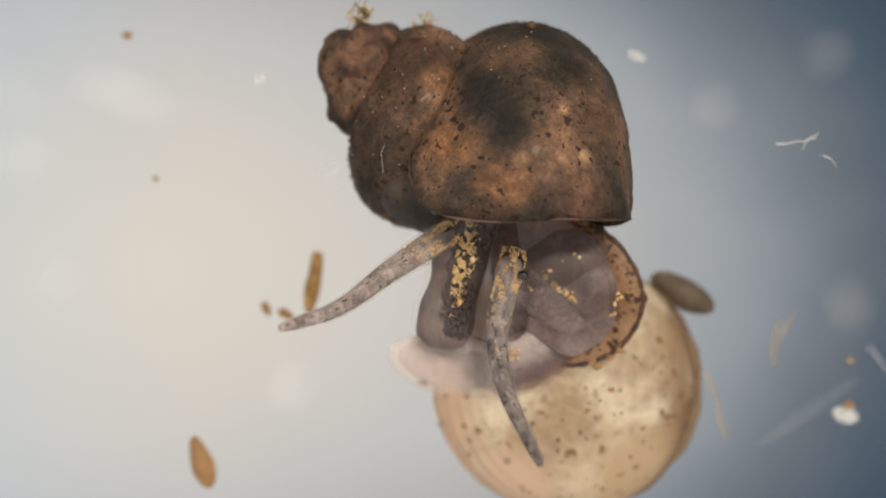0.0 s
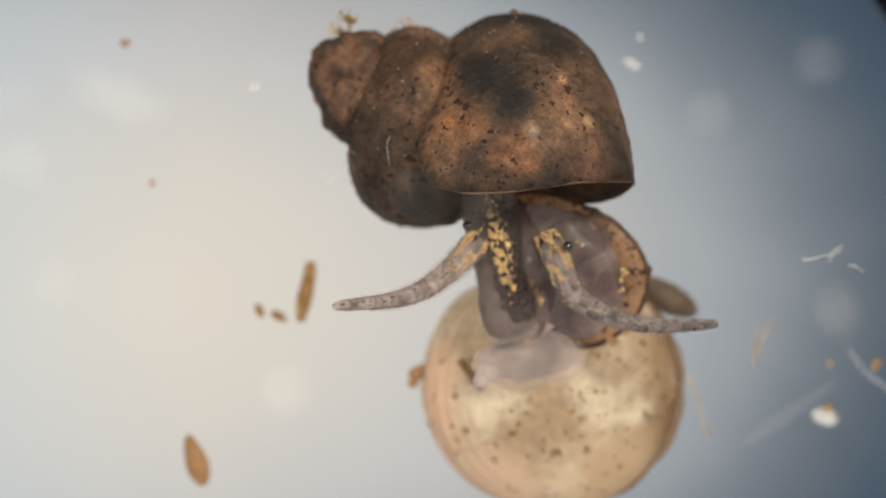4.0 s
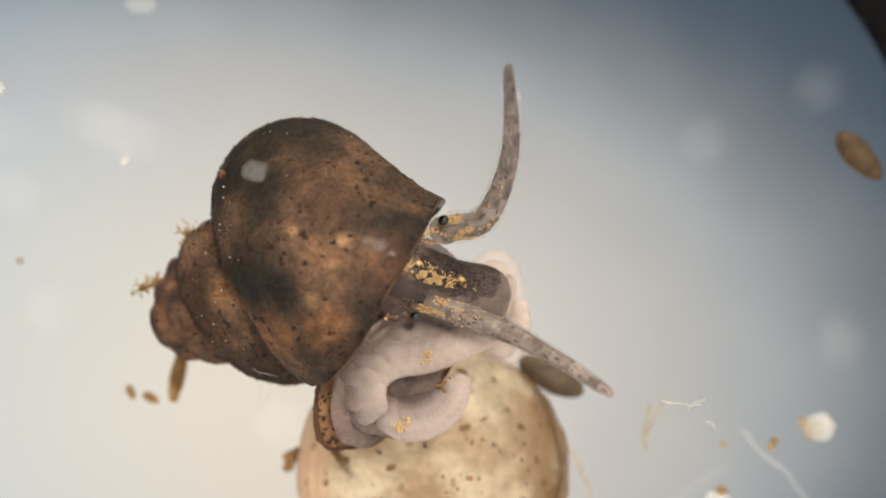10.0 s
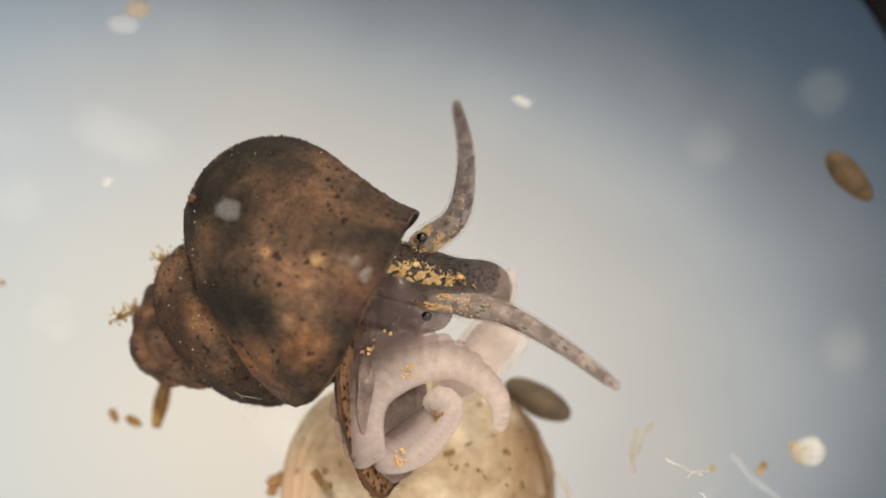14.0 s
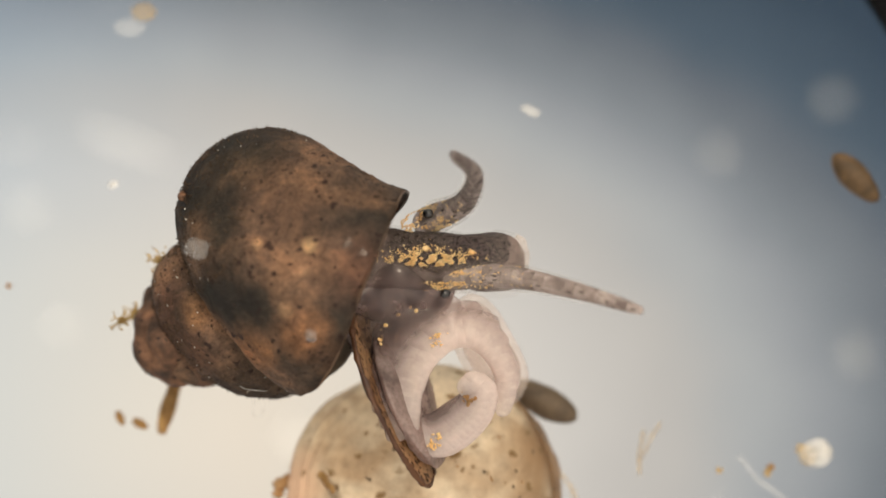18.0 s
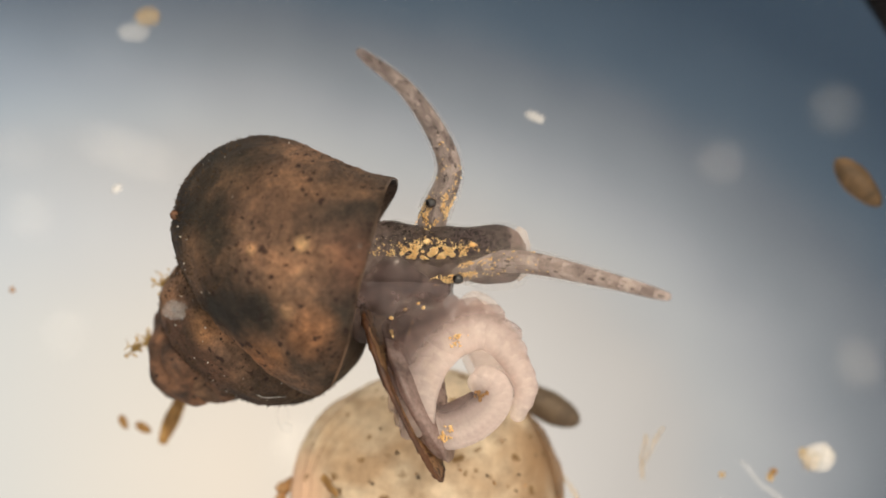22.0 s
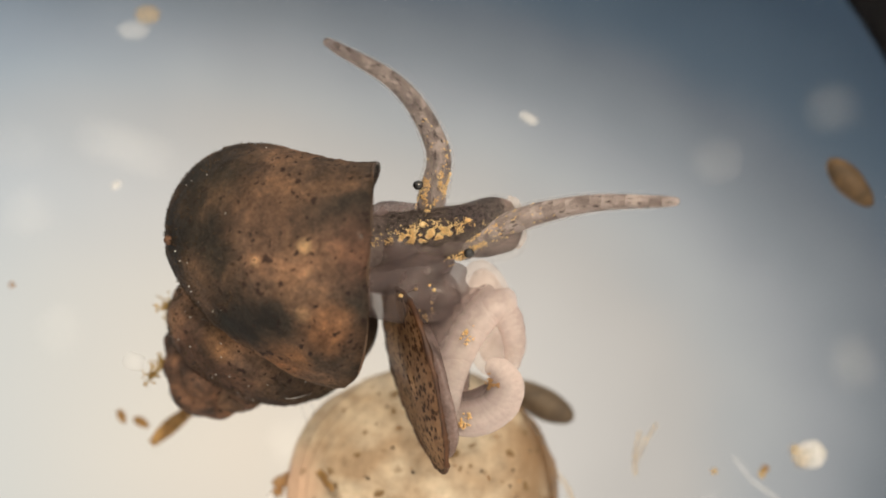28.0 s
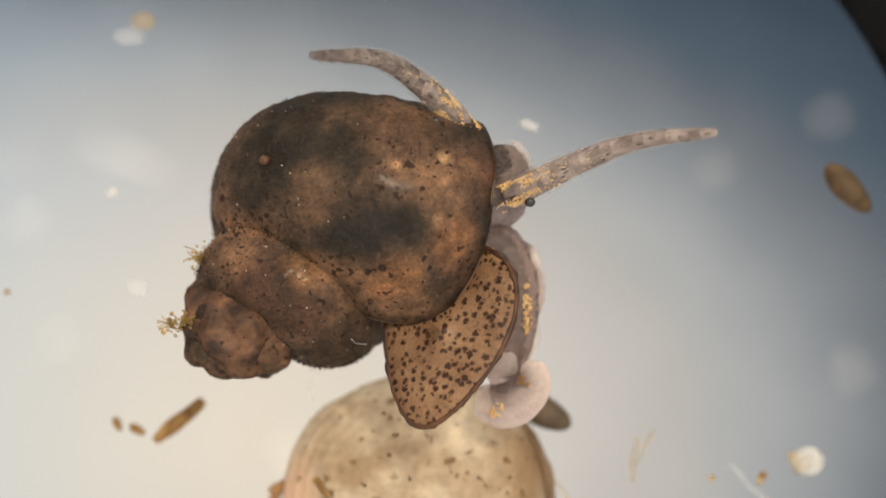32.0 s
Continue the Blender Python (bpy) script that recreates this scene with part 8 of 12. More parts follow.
    walk(far_tentacle[11], [(0,P(0.633,-4.002,4.076,0,-35.9,-69.1)),(1,P(0.61,-3.979,4.061,0,-34.9,-72.9)),(2,P(1.161,-3.855,4.196,0,-44.2,-60.9)),(2.5,P(1.091,-4.066,4.169,0,-42.3,-63.4)),
        (3,P(1.268,-3.957,4.141,0,-40.3,-65.7)),(3.5,P(2.235,-3.728,4.105,0,-37.6,-26.8)),(4.5,P(3.234,-2.306,4.078,0,-41.4,7.2)),(5.5,P(4.233,-0.884,4.051,0,-35,40)),
        (6,P(4.115,0.036,4.045,0,-34.2,55.3)),(6.5,P(3.874,0.783,4.169,0,-42.4,69.9)),(7,P(3.581,0.604,4.177,0,-42.9,62.2)),(7.5,P(3.6,0.874,4.148,0,-40.8,59.9)),
        (8,P(3.697,0.941,4.119,0,-38.8,57.8)),(9,P(3.666,1.492,4.117,0,-38.8,70.7)),(10,P(3.35,1.906,4.084,0,-36.2,88.9)),(11,P(3.514,1.623,4.107,0,-38.1,91.3)),
        (12,P(3.415,1.052,4.226,0,-53.4,49.6)),(13,P(3.265,0.878,4.226,0,-56.2,41.4)),(14,P(3.012,1.885,4.226,0,-48.3,90.4)),(14.5,P(2.839,2.298,4.155,0,-41.8,103.7)),
        (15.5,P(2.835,2.269,4.167,0,-42.8,104.2)),(16.5,P(2.832,2.24,4.18,0,-43.8,104.8)),(17,P(3.006,2.054,4.226,0,-49.8,107.2)),(18,P(3.18,1.435,4.226,0,-61.7,81.8)),
        (19,P(3.171,1.431,4.226,0,-63.6,43.9)),(20,P(2.821,2.084,4.226,0,-53.5,112.4)),(21,P(2.332,2.653,4.129,0,-40.2,124.5)),(22,P(2.274,2.749,4.051,0,-34.9,128.7)),
        (23,P(2.412,2.373,4.226,0,-48,138.5)),(24,P(2.535,2.031,4.226,0,-53.6,153.7)),(25,P(2.79,1.849,4.226,0,-60.9,136.9)),(25.5,P(2.442,2.491,4.226,0,-49.9,116)),
        (26.5,P(2.199,2.779,4.103,0,-40.2,131.9)),(27.5,P(1.956,3.067,3.979,0,-30.2,142.4)),(28,P(1.909,3.112,4.017,0,-32.5,145.2)),(29,P(1.951,2.764,4.107,0,-38,156.3)),
        (30,P(1.726,2.948,4.14,0,-40.5,157)),(31,P(1.608,2.882,4.226,0,-48.7,171)),(32,P(1.009,2.853,4.226,0,-47,178.5))])
    walk(far_tentacle[12], [(0,P(0.688,-4.146,4.187,0,-37.2,-66.3)),(1,P(0.657,-4.129,4.17,0,-36.2,-68.9)),(2,P(1.225,-3.97,4.325,0,-45.7,-59.5)),(2.5,P(1.152,-4.189,4.293,0,-43.7,-61.5)),
        (3,P(1.327,-4.087,4.261,0,-41.7,-63.3)),(3.5,P(2.369,-3.795,4.22,0,-38.9,-22)),(4.5,P(3.36,-2.29,4.19,0,-42.6,12)),(5.5,P(4.352,-0.785,4.16,0,-36.2,44.8)),
        (6,P(4.205,0.165,4.152,0,-35.4,60.2)),(6.5,P(3.921,0.911,4.294,0,-43.7,75.7)),(7,P(3.645,0.724,4.302,0,-44.2,66.5)),(7.5,P(3.67,0.996,4.27,0,-42.1,64.7)),
        (8,P(3.775,1.065,4.237,0,-40.1,63)),(9,P(3.714,1.63,4.234,0,-40.1,76)),(10,P(3.353,2.06,4.197,0,-37.5,92.1)),(11,P(3.511,1.771,4.223,0,-39.3,95.2)),
        (12,P(3.478,1.128,4.359,0,-54.7,59.7)),(13,P(3.331,0.937,4.359,0,-57.5,51.7)),(14,P(3.011,2.003,4.359,0,-49.7,95.4)),(14.5,P(2.806,2.431,4.278,0,-43.2,107.8)),
        (15.5,P(2.802,2.399,4.292,0,-44.2,108.8)),(16.5,P(2.798,2.367,4.306,0,-45.2,109.8)),(17,P(2.972,2.161,4.359,0,-51.1,116.7)),(18,P(3.19,1.506,4.359,0,-63,101.2)),
        (19,P(3.219,1.477,4.359,0,-66.3,82)),(20,P(2.784,2.175,4.359,0,-54.9,117.3)),(21,P(2.252,2.769,4.248,0,-41.5,129.1)),(22,P(2.177,2.87,4.16,0,-36.1,134.2)),
        (23,P(2.322,2.452,4.359,0,-49.3,144.6)),(24,P(2.447,2.075,4.359,0,-54.5,163.5)),(25,P(2.736,1.899,4.359,0,-61.8,145.8)),(25.5,P(2.393,2.592,4.359,0,-51.3,117.7)),
        (26.5,P(2.108,2.881,4.218,0,-41.8,136.8)),(27.5,P(1.823,3.17,4.077,0,-31.2,149.2)),(28,P(1.775,3.205,4.121,0,-33.5,150)),(29,P(1.815,2.824,4.223,0,-39.1,161.7)),
        (30,P(1.596,3.003,4.261,0,-41.7,161.7)),(31,P(1.493,2.901,4.359,0,-49.7,177.2)),(32,P(0.885,2.857,4.359,0,-48.1,-176.4))])
    walk(far_tentacle[13], [(0,P(0.75,-4.286,4.303,0,-38.4,-64.7)),(1,P(0.712,-4.274,4.284,0,-37.4,-66.2)),(2,P(1.291,-4.082,4.458,0,-47.1,-58.5)),(2.5,P(1.217,-4.307,4.422,0,-45.1,-59.9)),
        (3,P(1.39,-4.212,4.387,0,-43.1,-61.1)),(3.5,P(2.506,-3.851,4.34,0,-40.2,-18.8)),(4.5,P(3.483,-2.264,4.306,0,-43.9,15.3)),(5.5,P(4.46,-0.677,4.272,0,-37.3,48.2)),
        (6,P(4.283,0.301,4.263,0,-36.5,63.7)),(6.5,P(3.955,1.042,4.423,0,-44.9,80)),(7,P(3.698,0.847,4.433,0,-45.4,69.4)),(7.5,P(3.73,1.122,4.396,0,-43.4,68.3)),
        (8,P(3.841,1.194,4.359,0,-41.3,67.3)),(9,P(3.749,1.77,4.356,0,-41.3,79.7)),(10,P(3.347,2.212,4.314,0,-38.7,94.2)),(11,P(3.497,1.917,4.343,0,-40.6,97.6)),
        (12,P(3.527,1.212,4.496,0,-55.9,74)),(13,P(3.386,1.005,4.496,0,-58.7,70.4)),(14,P(3,2.119,4.496,0,-51,99.9)),(14.5,P(2.765,2.56,4.405,0,-44.4,113.9)),
        (15.5,P(2.759,2.525,4.421,0,-45.5,115.4)),(16.5,P(2.754,2.489,4.437,0,-46.5,116.9)),(17,P(2.923,2.26,4.496,0,-52.2,125.9)),(18,P(3.177,1.575,4.496,0,-63.5,128.9)),
        (19,P(3.227,1.537,4.496,0,-65.4,135.7)),(20,P(2.739,2.261,4.496,0,-56,127.1)),(21,P(2.164,2.877,4.371,0,-42.7,132.9)),(22,P(2.07,2.981,4.272,0,-37.2,140.2)),
        (23,P(2.226,2.521,4.496,0,-50.3,154.2)),(24,P(2.353,2.102,4.496,0,-55.5,169.2)),(25,P(2.675,1.941,4.496,0,-62.8,150.9)),(25.5,P(2.342,2.689,4.496,0,-52.6,122.2)),
        (26.5,P(2.01,2.972,4.338,0,-43,141.6)),(27.5,P(1.679,3.256,4.179,0,-32.2,154.1)),(28,P(1.635,3.286,4.228,0,-34.6,153.1)),(29,P(1.675,2.87,4.343,0,-40.2,165.1)),
        (30,P(1.463,3.047,4.386,0,-42.9,164.8)),(31,P(1.376,2.906,4.496,0,-50.8,-178.7)),(32,P(0.762,2.849,4.496,0,-49.2,-173.2))])
    walk(far_tentacle[14], [(0,P(0.814,-4.422,4.422,0,-39.6,-63.8)),(1,P(0.774,-4.414,4.401,0,-38.6,-64.5)),(2,P(1.358,-4.191,4.596,0,-48.4,-58)),(2.5,P(1.284,-4.422,4.556,0,-46.4,-58.9)),
        (3,P(1.457,-4.333,4.516,0,-44.4,-59.7)),(3.5,P(2.645,-3.898,4.464,0,-41.4,-17)),(4.5,P(3.603,-2.231,4.426,0,-45.2,17.4)),(5.5,P(4.562,-0.564,4.388,0,-38.5,50.3)),
        (6,P(4.352,0.44,4.378,0,-37.6,65.8)),(6.5,P(3.978,1.174,4.556,0,-46.1,82.8)),(7,P(3.745,0.971,4.567,0,-46.7,71.1)),(7.5,P(3.781,1.25,4.526,0,-44.6,70.6)),
        (8,P(3.896,1.326,4.485,0,-42.5,70.1)),(9,P(3.775,1.911,4.481,0,-42.5,81.9)),(10,P(3.336,2.363,4.435,0,-39.8,95.4)),(11,P(3.478,2.06,4.467,0,-41.8,98.8)),
        (12,P(3.554,1.304,4.638,0,-56.9,84.5)),(13,P(3.415,1.087,4.638,0,-59.6,86.2)),(14,P(2.98,2.232,4.638,0,-52.3,103)),(14.5,P(2.71,2.683,4.537,0,-45.6,119)),
        (15.5,P(2.703,2.643,4.554,0,-46.7,120.8)),(16.5,P(2.697,2.603,4.572,0,-47.7,122.6)),(17,P(2.858,2.349,4.638,0,-53.4,132.1)),(18,P(3.132,1.63,4.638,0,-63.9,143.6)),
        (19,P(3.181,1.582,4.638,0,-65.6,151.9)),(20,P(2.681,2.337,4.638,0,-57,134.4)),(21,P(2.071,2.978,4.498,0,-44,135.3)),(22,P(1.952,3.078,4.387,0,-38.2,144.5)),
        (23,P(2.12,2.572,4.638,0,-51.3,161.4)),(24,P(2.257,2.121,4.638,0,-56.6,172.3)),(25,P(2.611,1.976,4.638,0,-63.7,153.6)),(25.5,P(2.284,2.781,4.638,0,-53.9,125.7)),
        (26.5,P(1.906,3.055,4.461,0,-44.1,144.9)),(27.5,P(1.529,3.328,4.284,0,-33.2,157.1)),(28,P(1.492,3.359,4.339,0,-35.7,154.8)),(29,P(1.533,2.908,4.467,0,-41.3,167.1)),
        (30,P(1.329,3.083,4.515,0,-44.1,166.7)),(31,P(1.26,2.904,4.638,0,-51.9,-176.4)),(32,P(0.64,2.834,4.638,0,-50.3,-171.3))])
    walk(far_tentacle[15], [(0,P(0.88,-4.556,4.545,0,-40.8,-63.5)),(1,P(0.839,-4.55,4.521,0,-39.8,-63.8)),(2,P(1.425,-4.298,4.738,0,-49.7,-57.8)),(2.5,P(1.351,-4.534,4.693,0,-47.7,-58.5)),
        (3,P(1.525,-4.45,4.649,0,-45.7,-59.1)),(3.5,P(2.783,-3.94,4.592,0,-42.7,-16.3)),(4.5,P(3.72,-2.194,4.549,0,-46.4,18.2)),(5.5,P(4.657,-0.448,4.507,0,-39.7,51.2)),
        (6,P(4.415,0.58,4.496,0,-38.7,66.6)),(6.5,P(3.994,1.305,4.694,0,-47.4,84)),(7,P(3.787,1.095,4.706,0,-47.9,71.8)),(7.5,P(3.826,1.379,4.66,0,-45.8,71.6)),
        (8,P(3.944,1.459,4.614,0,-43.7,71.5)),(9,P(3.794,2.051,4.611,0,-43.7,83)),(10,P(3.322,2.511,4.559,0,-41,95.7)),(11,P(3.456,2.202,4.595,0,-42.9,99)),
        (12,P(3.563,1.399,4.785,0,-57.9,89.8)),(13,P(3.42,1.172,4.785,0,-60.6,94.3)),(14,P(2.955,2.343,4.785,0,-53.5,104.5)),(14.5,P(2.646,2.799,4.672,0,-46.8,122.1)),
        (15.5,P(2.637,2.755,4.692,0,-47.9,123.9)),(16.5,P(2.628,2.71,4.711,0,-48.9,125.9)),(17,P(2.785,2.43,4.785,0,-54.5,135.1)),(18,P(3.075,1.673,4.785,0,-64.7,149.3)),
        (19,P(3.122,1.613,4.785,0,-66.3,156.5)),(20,P(2.615,2.405,4.785,0,-58.1,138.2)),(21,P(1.974,3.074,4.63,0,-45.2,136.5)),(22,P(1.829,3.166,4.507,0,-39.3,146.7)),
        (23,P(2.008,2.61,4.785,0,-52.3,165.3)),(24,P(2.161,2.134,4.785,0,-57.7,173.6)),(25,P(2.546,2.008,4.785,0,-64.7,154.8)),(25.5,P(2.221,2.868,4.785,0,-55.1,127.7)),
        (26.5,P(1.799,3.13,4.588,0,-45.2,146.5)),(27.5,P(1.377,3.393,4.392,0,-34.1,158.4)),(28,P(1.349,3.426,4.453,0,-36.8,155.4)),(29,P(1.391,2.94,4.595,0,-42.5,167.9)),
        (30,P(1.195,3.115,4.649,0,-45.3,167.5)),(31,P(1.145,2.897,4.785,0,-53,-175.4)),(32,P(0.52,2.816,4.785,0,-51.5,-170.4))])
    walk(far_tentacle[16], [(0,P(0.945,-4.687,4.672,0,-42,-63.8)),(1,P(0.905,-4.684,4.645,0,-41,-64)),(2,P(1.491,-4.403,4.884,0,-51,-58)),(2.5,P(1.419,-4.644,4.835,0,-49,-58.6)),
        (3,P(1.594,-4.565,4.786,0,-47,-59.2)),(3.5,P(2.92,-3.98,4.723,0,-43.9,-16.7)),(4.5,P(3.835,-2.157,4.676,0,-47.7,17.9)),(5.5,P(4.75,-0.333,4.629,0,-40.8,51)),
        (6,P(4.475,0.72,4.618,0,-39.9,66.3)),(6.5,P(4.008,1.435,4.836,0,-48.6,83.9)),(7,P(3.828,1.217,4.849,0,-49.2,71.5)),(7.5,P(3.869,1.506,4.799,0,-47,71.4)),
        (8,P(3.989,1.592,4.748,0,-44.9,71.3)),(9,P(3.811,2.189,4.744,0,-44.9,82.7)),(10,P(3.307,2.657,4.687,0,-42.2,95.3)),(11,P(3.434,2.342,4.727,0,-44.1,98.4)),
        (12,P(3.563,1.494,4.936,0,-59,90.6)),(13,P(3.414,1.257,4.936,0,-61.6,95.8)),(14,P(2.927,2.451,4.936,0,-54.7,104.4)),(14.5,P(2.576,2.91,4.812,0,-48,122.5)),
        (15.5,P(2.566,2.861,4.833,0,-49.1,124.3)),(16.5,P(2.555,2.812,4.855,0,-50.1,126.3)),(17,P(2.709,2.506,4.936,0,-55.7,135.1)),(18,P(3.013,1.709,4.936,0,-65.6,150)),
        (19,P(3.061,1.64,4.936,0,-67.2,156.8)),(20,P(2.545,2.468,4.936,0,-59.2,138.9)),(21,P(1.876,3.166,4.765,0,-46.4,136.4)),(22,P(1.704,3.248,4.629,0,-40.4,146.8)),
        (23,P(1.896,2.639,4.936,0,-53.5,165.9)),(24,P(2.066,2.144,4.936,0,-58.8,173.4)),(25,P(2.482,2.039,4.936,0,-65.7,154.6)),(25.5,P(2.157,2.951,4.936,0,-56.3,128.1)),
        (26.5,P(1.691,3.202,4.719,0,-46.4,146.5)),(27.5,P(1.225,3.453,4.503,0,-35.2,158.2)),(28,P(1.206,3.491,4.57,0,-37.8,154.9)),(29,P(1.251,2.971,4.727,0,-43.7,167.6)),
        (30,P(1.063,3.144,4.786,0,-46.5,167.1)),(31,P(1.032,2.888,4.936,0,-54.2,-175.7)),(32,P(0.402,2.796,4.936,0,-52.8,-170.5))])
    walk(far_tentacle[17], [(0,P(1.009,-4.816,4.802,0,-43.1,-64.9)),(1,P(0.969,-4.815,4.773,0,-42.1,-65.2)),(2,P(1.555,-4.506,5.034,0,-52.2,-58.5)),(2.5,P(1.484,-4.752,4.98,0,-50.2,-59.4)),
        (3,P(1.661,-4.678,4.927,0,-48.2,-60.2)),(3.5,P(3.054,-4.021,4.858,0,-45.1,-18.3)),(4.5,P(3.948,-2.12,4.807,0,-48.9,16.3)),(5.5,P(4.842,-0.22,4.755,0,-42.1,49.6)),
        (6,P(4.535,0.857,4.743,0,-41,64.8)),(6.5,P(4.021,1.562,4.981,0,-49.8,82.3)),(7,P(3.868,1.337,4.996,0,-50.4,70.2)),(7.5,P(3.911,1.632,4.941,0,-48.3,69.9)),
        (8,P(4.033,1.723,4.885,0,-46.1,69.5)),(9,P(3.829,2.325,4.881,0,-46.1,81.2)),(10,P(3.294,2.802,4.818,0,-43.3,93.9)),(11,P(3.414,2.48,4.862,0,-45.3,96.7)),
        (12,P(3.562,1.587,5.091,0,-60.1,87)),(13,P(3.405,1.341,5.091,0,-62.7,91.4)),(14,P(2.9,2.557,5.091,0,-55.9,102.6)),(14.5,P(2.507,3.019,4.955,0,-49.3,120.2)),
        (15.5,P(2.495,2.965,4.978,0,-50.3,121.9)),(16.5,P(2.482,2.911,5.002,0,-51.4,123.7)),(17,P(2.634,2.581,5.091,0,-57,132.1)),(18,P(2.952,1.744,5.091,0,-66.7,145.9)),
        (19,P(3.001,1.666,5.091,0,-68.2,152.6)),(20,P(2.475,2.529,5.091,0,-60.4,136.5)),(21,P(1.781,3.257,4.904,0,-47.7,135)),(22,P(1.581,3.329,4.755,0,-41.6,144.7)),
        (23,P(1.784,2.667,5.091,0,-54.9,163.2)),(24,P(1.973,2.155,5.091,0,-60,171.6)),(25,P(2.419,2.069,5.091,0,-66.7,152.9)),(25.5,P(2.093,3.032,5.091,0,-57.6,126.7)),
        (26.5,P(1.584,3.273,4.854,0,-47.6,144.9)),(27.5,P(1.074,3.513,4.617,0,-36.2,156.3)),(28,P(1.066,3.557,4.69,0,-39,153.2)),(29,P(1.112,3.001,4.862,0,-44.9,166.1)),
        (30,P(0.933,3.174,4.926,0,-47.8,165.6)),(31,P(0.921,2.879,5.091,0,-55.6,-177.5)),(32,P(0.286,2.776,5.091,0,-54.1,-171.6))])
    walk(head, [(0,P(0.087,-2.224,3,0,0,-104)),(1,P(-0.013,-2.241,3,0,0,-103)),(2,P(0.246,-2.429,3,0,0,-98)),(2.5,P(0.18,-2.575,3,0,0,-95.5)),
        (3,P(0.362,-2.4,3,0,0,-93)),(3.5,P(0.606,-2.296,3,0,0,-87)),(4.5,P(1.246,-1.939,3.05,0,0,-72.5)),(5.5,P(1.886,-1.582,3.1,0,0,-58)),
        (6,P(1.983,-1.043,3.1,0,0,-42)),(6.5,P(2.28,-0.806,3.1,0,0,-37)),(7,P(1.993,-0.823,3.1,0,0,-32)),(7.5,P(1.991,-0.551,3.1,0,0,-27)),
        (8,P(2.067,-0.483,3.1,0,0,-22)),(9,P(2.221,-0.233,3.2,0,0,-14)),(10,P(2.204,0.031,3.2,0,0,-18)),(11,P(2.482,0.13,3.2,0,0,-22)),
        (12,P(2.461,0.195,3.2,0,0,-19)),(13,P(2.496,0.227,3.2,0,0,-16)),(14,P(2.518,0.348,3.2,0,0,-13.1)),(14.5,P(2.539,0.381,3.2,0,0,-11.7)),
        (15.5,P(2.597,0.405,3.2,0,0,-8.9)),(16.5,P(2.655,0.428,3.2,0,0,-6)),(17,P(2.683,0.513,3.2,0,0,-4.8)),(18,P(2.715,0.493,3.2,0,0,-2.4)),
        (19,P(2.666,0.642,3.2,0,0,0)),(20,P(2.638,0.682,3.2,0,0,-0.5)),(21,P(2.627,0.722,3.2,0,0,-1)),(22,P(2.657,0.7,3.2,0,0,-1.5)),
        (23,P(2.666,0.722,3.2,0,0,-2)),(24,P(2.632,0.721,3.2,0,0,-2)),(25,P(2.608,0.78,3.2,0,0,-2)),(25.5,P(2.566,0.811,3.2,0,0,-0.3)),
        (26.5,P(2.575,0.86,3.2,0,0,3)),(27.5,P(2.584,0.91,3.2,0,0,6.3)),(28,P(2.568,1.031,3.2,0,0,8)),(29,P(2.607,0.826,3.2,0,0,10)),
        (30,P(2.699,0.977,3.2,0,0,12)),(31,P(2.634,1.105,3.1,0,0,14)),(32,P(2.104,1.133,2.9,0,0,18))])
    walk(neck, [(0,P(0.592,-2.304,2.5,0,0,-95)),(1,P(0.646,-2.283,2.5,0,0,-92.1)),(2,P(0.782,-2.313,2.5,0,0,-89.3)),(2.5,P(0.667,-2.494,2.5,0,0,-87.9)),
        (3,P(0.799,-2.355,2.5,0,0,-86.4)),(3.5,P(0.925,-2.4,2.5,0,0,-85)),(4.5,P(1.299,-1.715,2.7,0,0,-72.5)),(5.5,P(1.673,-1.031,2.9,0,0,-60)),
        (6,P(1.674,-0.682,2.9,0,0,-40)),(6.5,P(1.902,-0.514,2.925,0,0,-37.5)),(7,P(1.547,-0.6,2.95,0,0,-35)),(7.5,P(1.527,-0.382,2.962,0,0,-31.2)),
        (8,P(1.585,-0.367,2.975,0,0,-27.5)),(9,P(1.596,-0.32,3,0,0,-20)),(10,P(1.607,-0.099,3,0,0,-17.5)),(11,P(1.914,-0.044,3,0,0,-15)),
        (12,P(1.885,-0.039,3,0,0,-12.5)),(13,P(1.911,-0.067,3,0,0,-10)),(14,P(1.874,0.015,3,0,0,-8.3)),(14.5,P(1.866,0.029,3,0,0,-7.5)),
        (15.5,P(1.865,0.013,3,0,0,-5.8)),(16.5,P(1.865,-0.002,3,0,0,-4.2)),(17,P(1.88,0.075,3,0,0,-3.3)),(18,P(1.885,0.04,3,0,0,-1.7)),
        (19,P(1.81,0.173,3,0,0,0)),(20,P(1.771,0.228,3,0,0,0)),(21,P(1.75,0.284,3,0,0,0)),(22,P(1.769,0.277,3,0,0,0)),
        (23,P(1.767,0.315,3,0,0,0)),(24,P(1.751,0.322,3,0,0,0)),(25,P(1.745,0.389,3,0,0,0)),(25.5,P(1.718,0.415,3,0,0,1.3)),
        (26.5,P(1.757,0.455,3,0,0,4)),(27.5,P(1.796,0.495,3,0,0,6.7)),(28,P(1.794,0.611,3,0,0,8)),(29,P(2.072,0.444,2.975,0,0,10)),
        (30,P(2.339,0.677,2.95,0,0,12)),(31,P(2.381,0.776,2.725,0,0,15)),(32,P(2.326,0.796,2.5,0,0,18))])
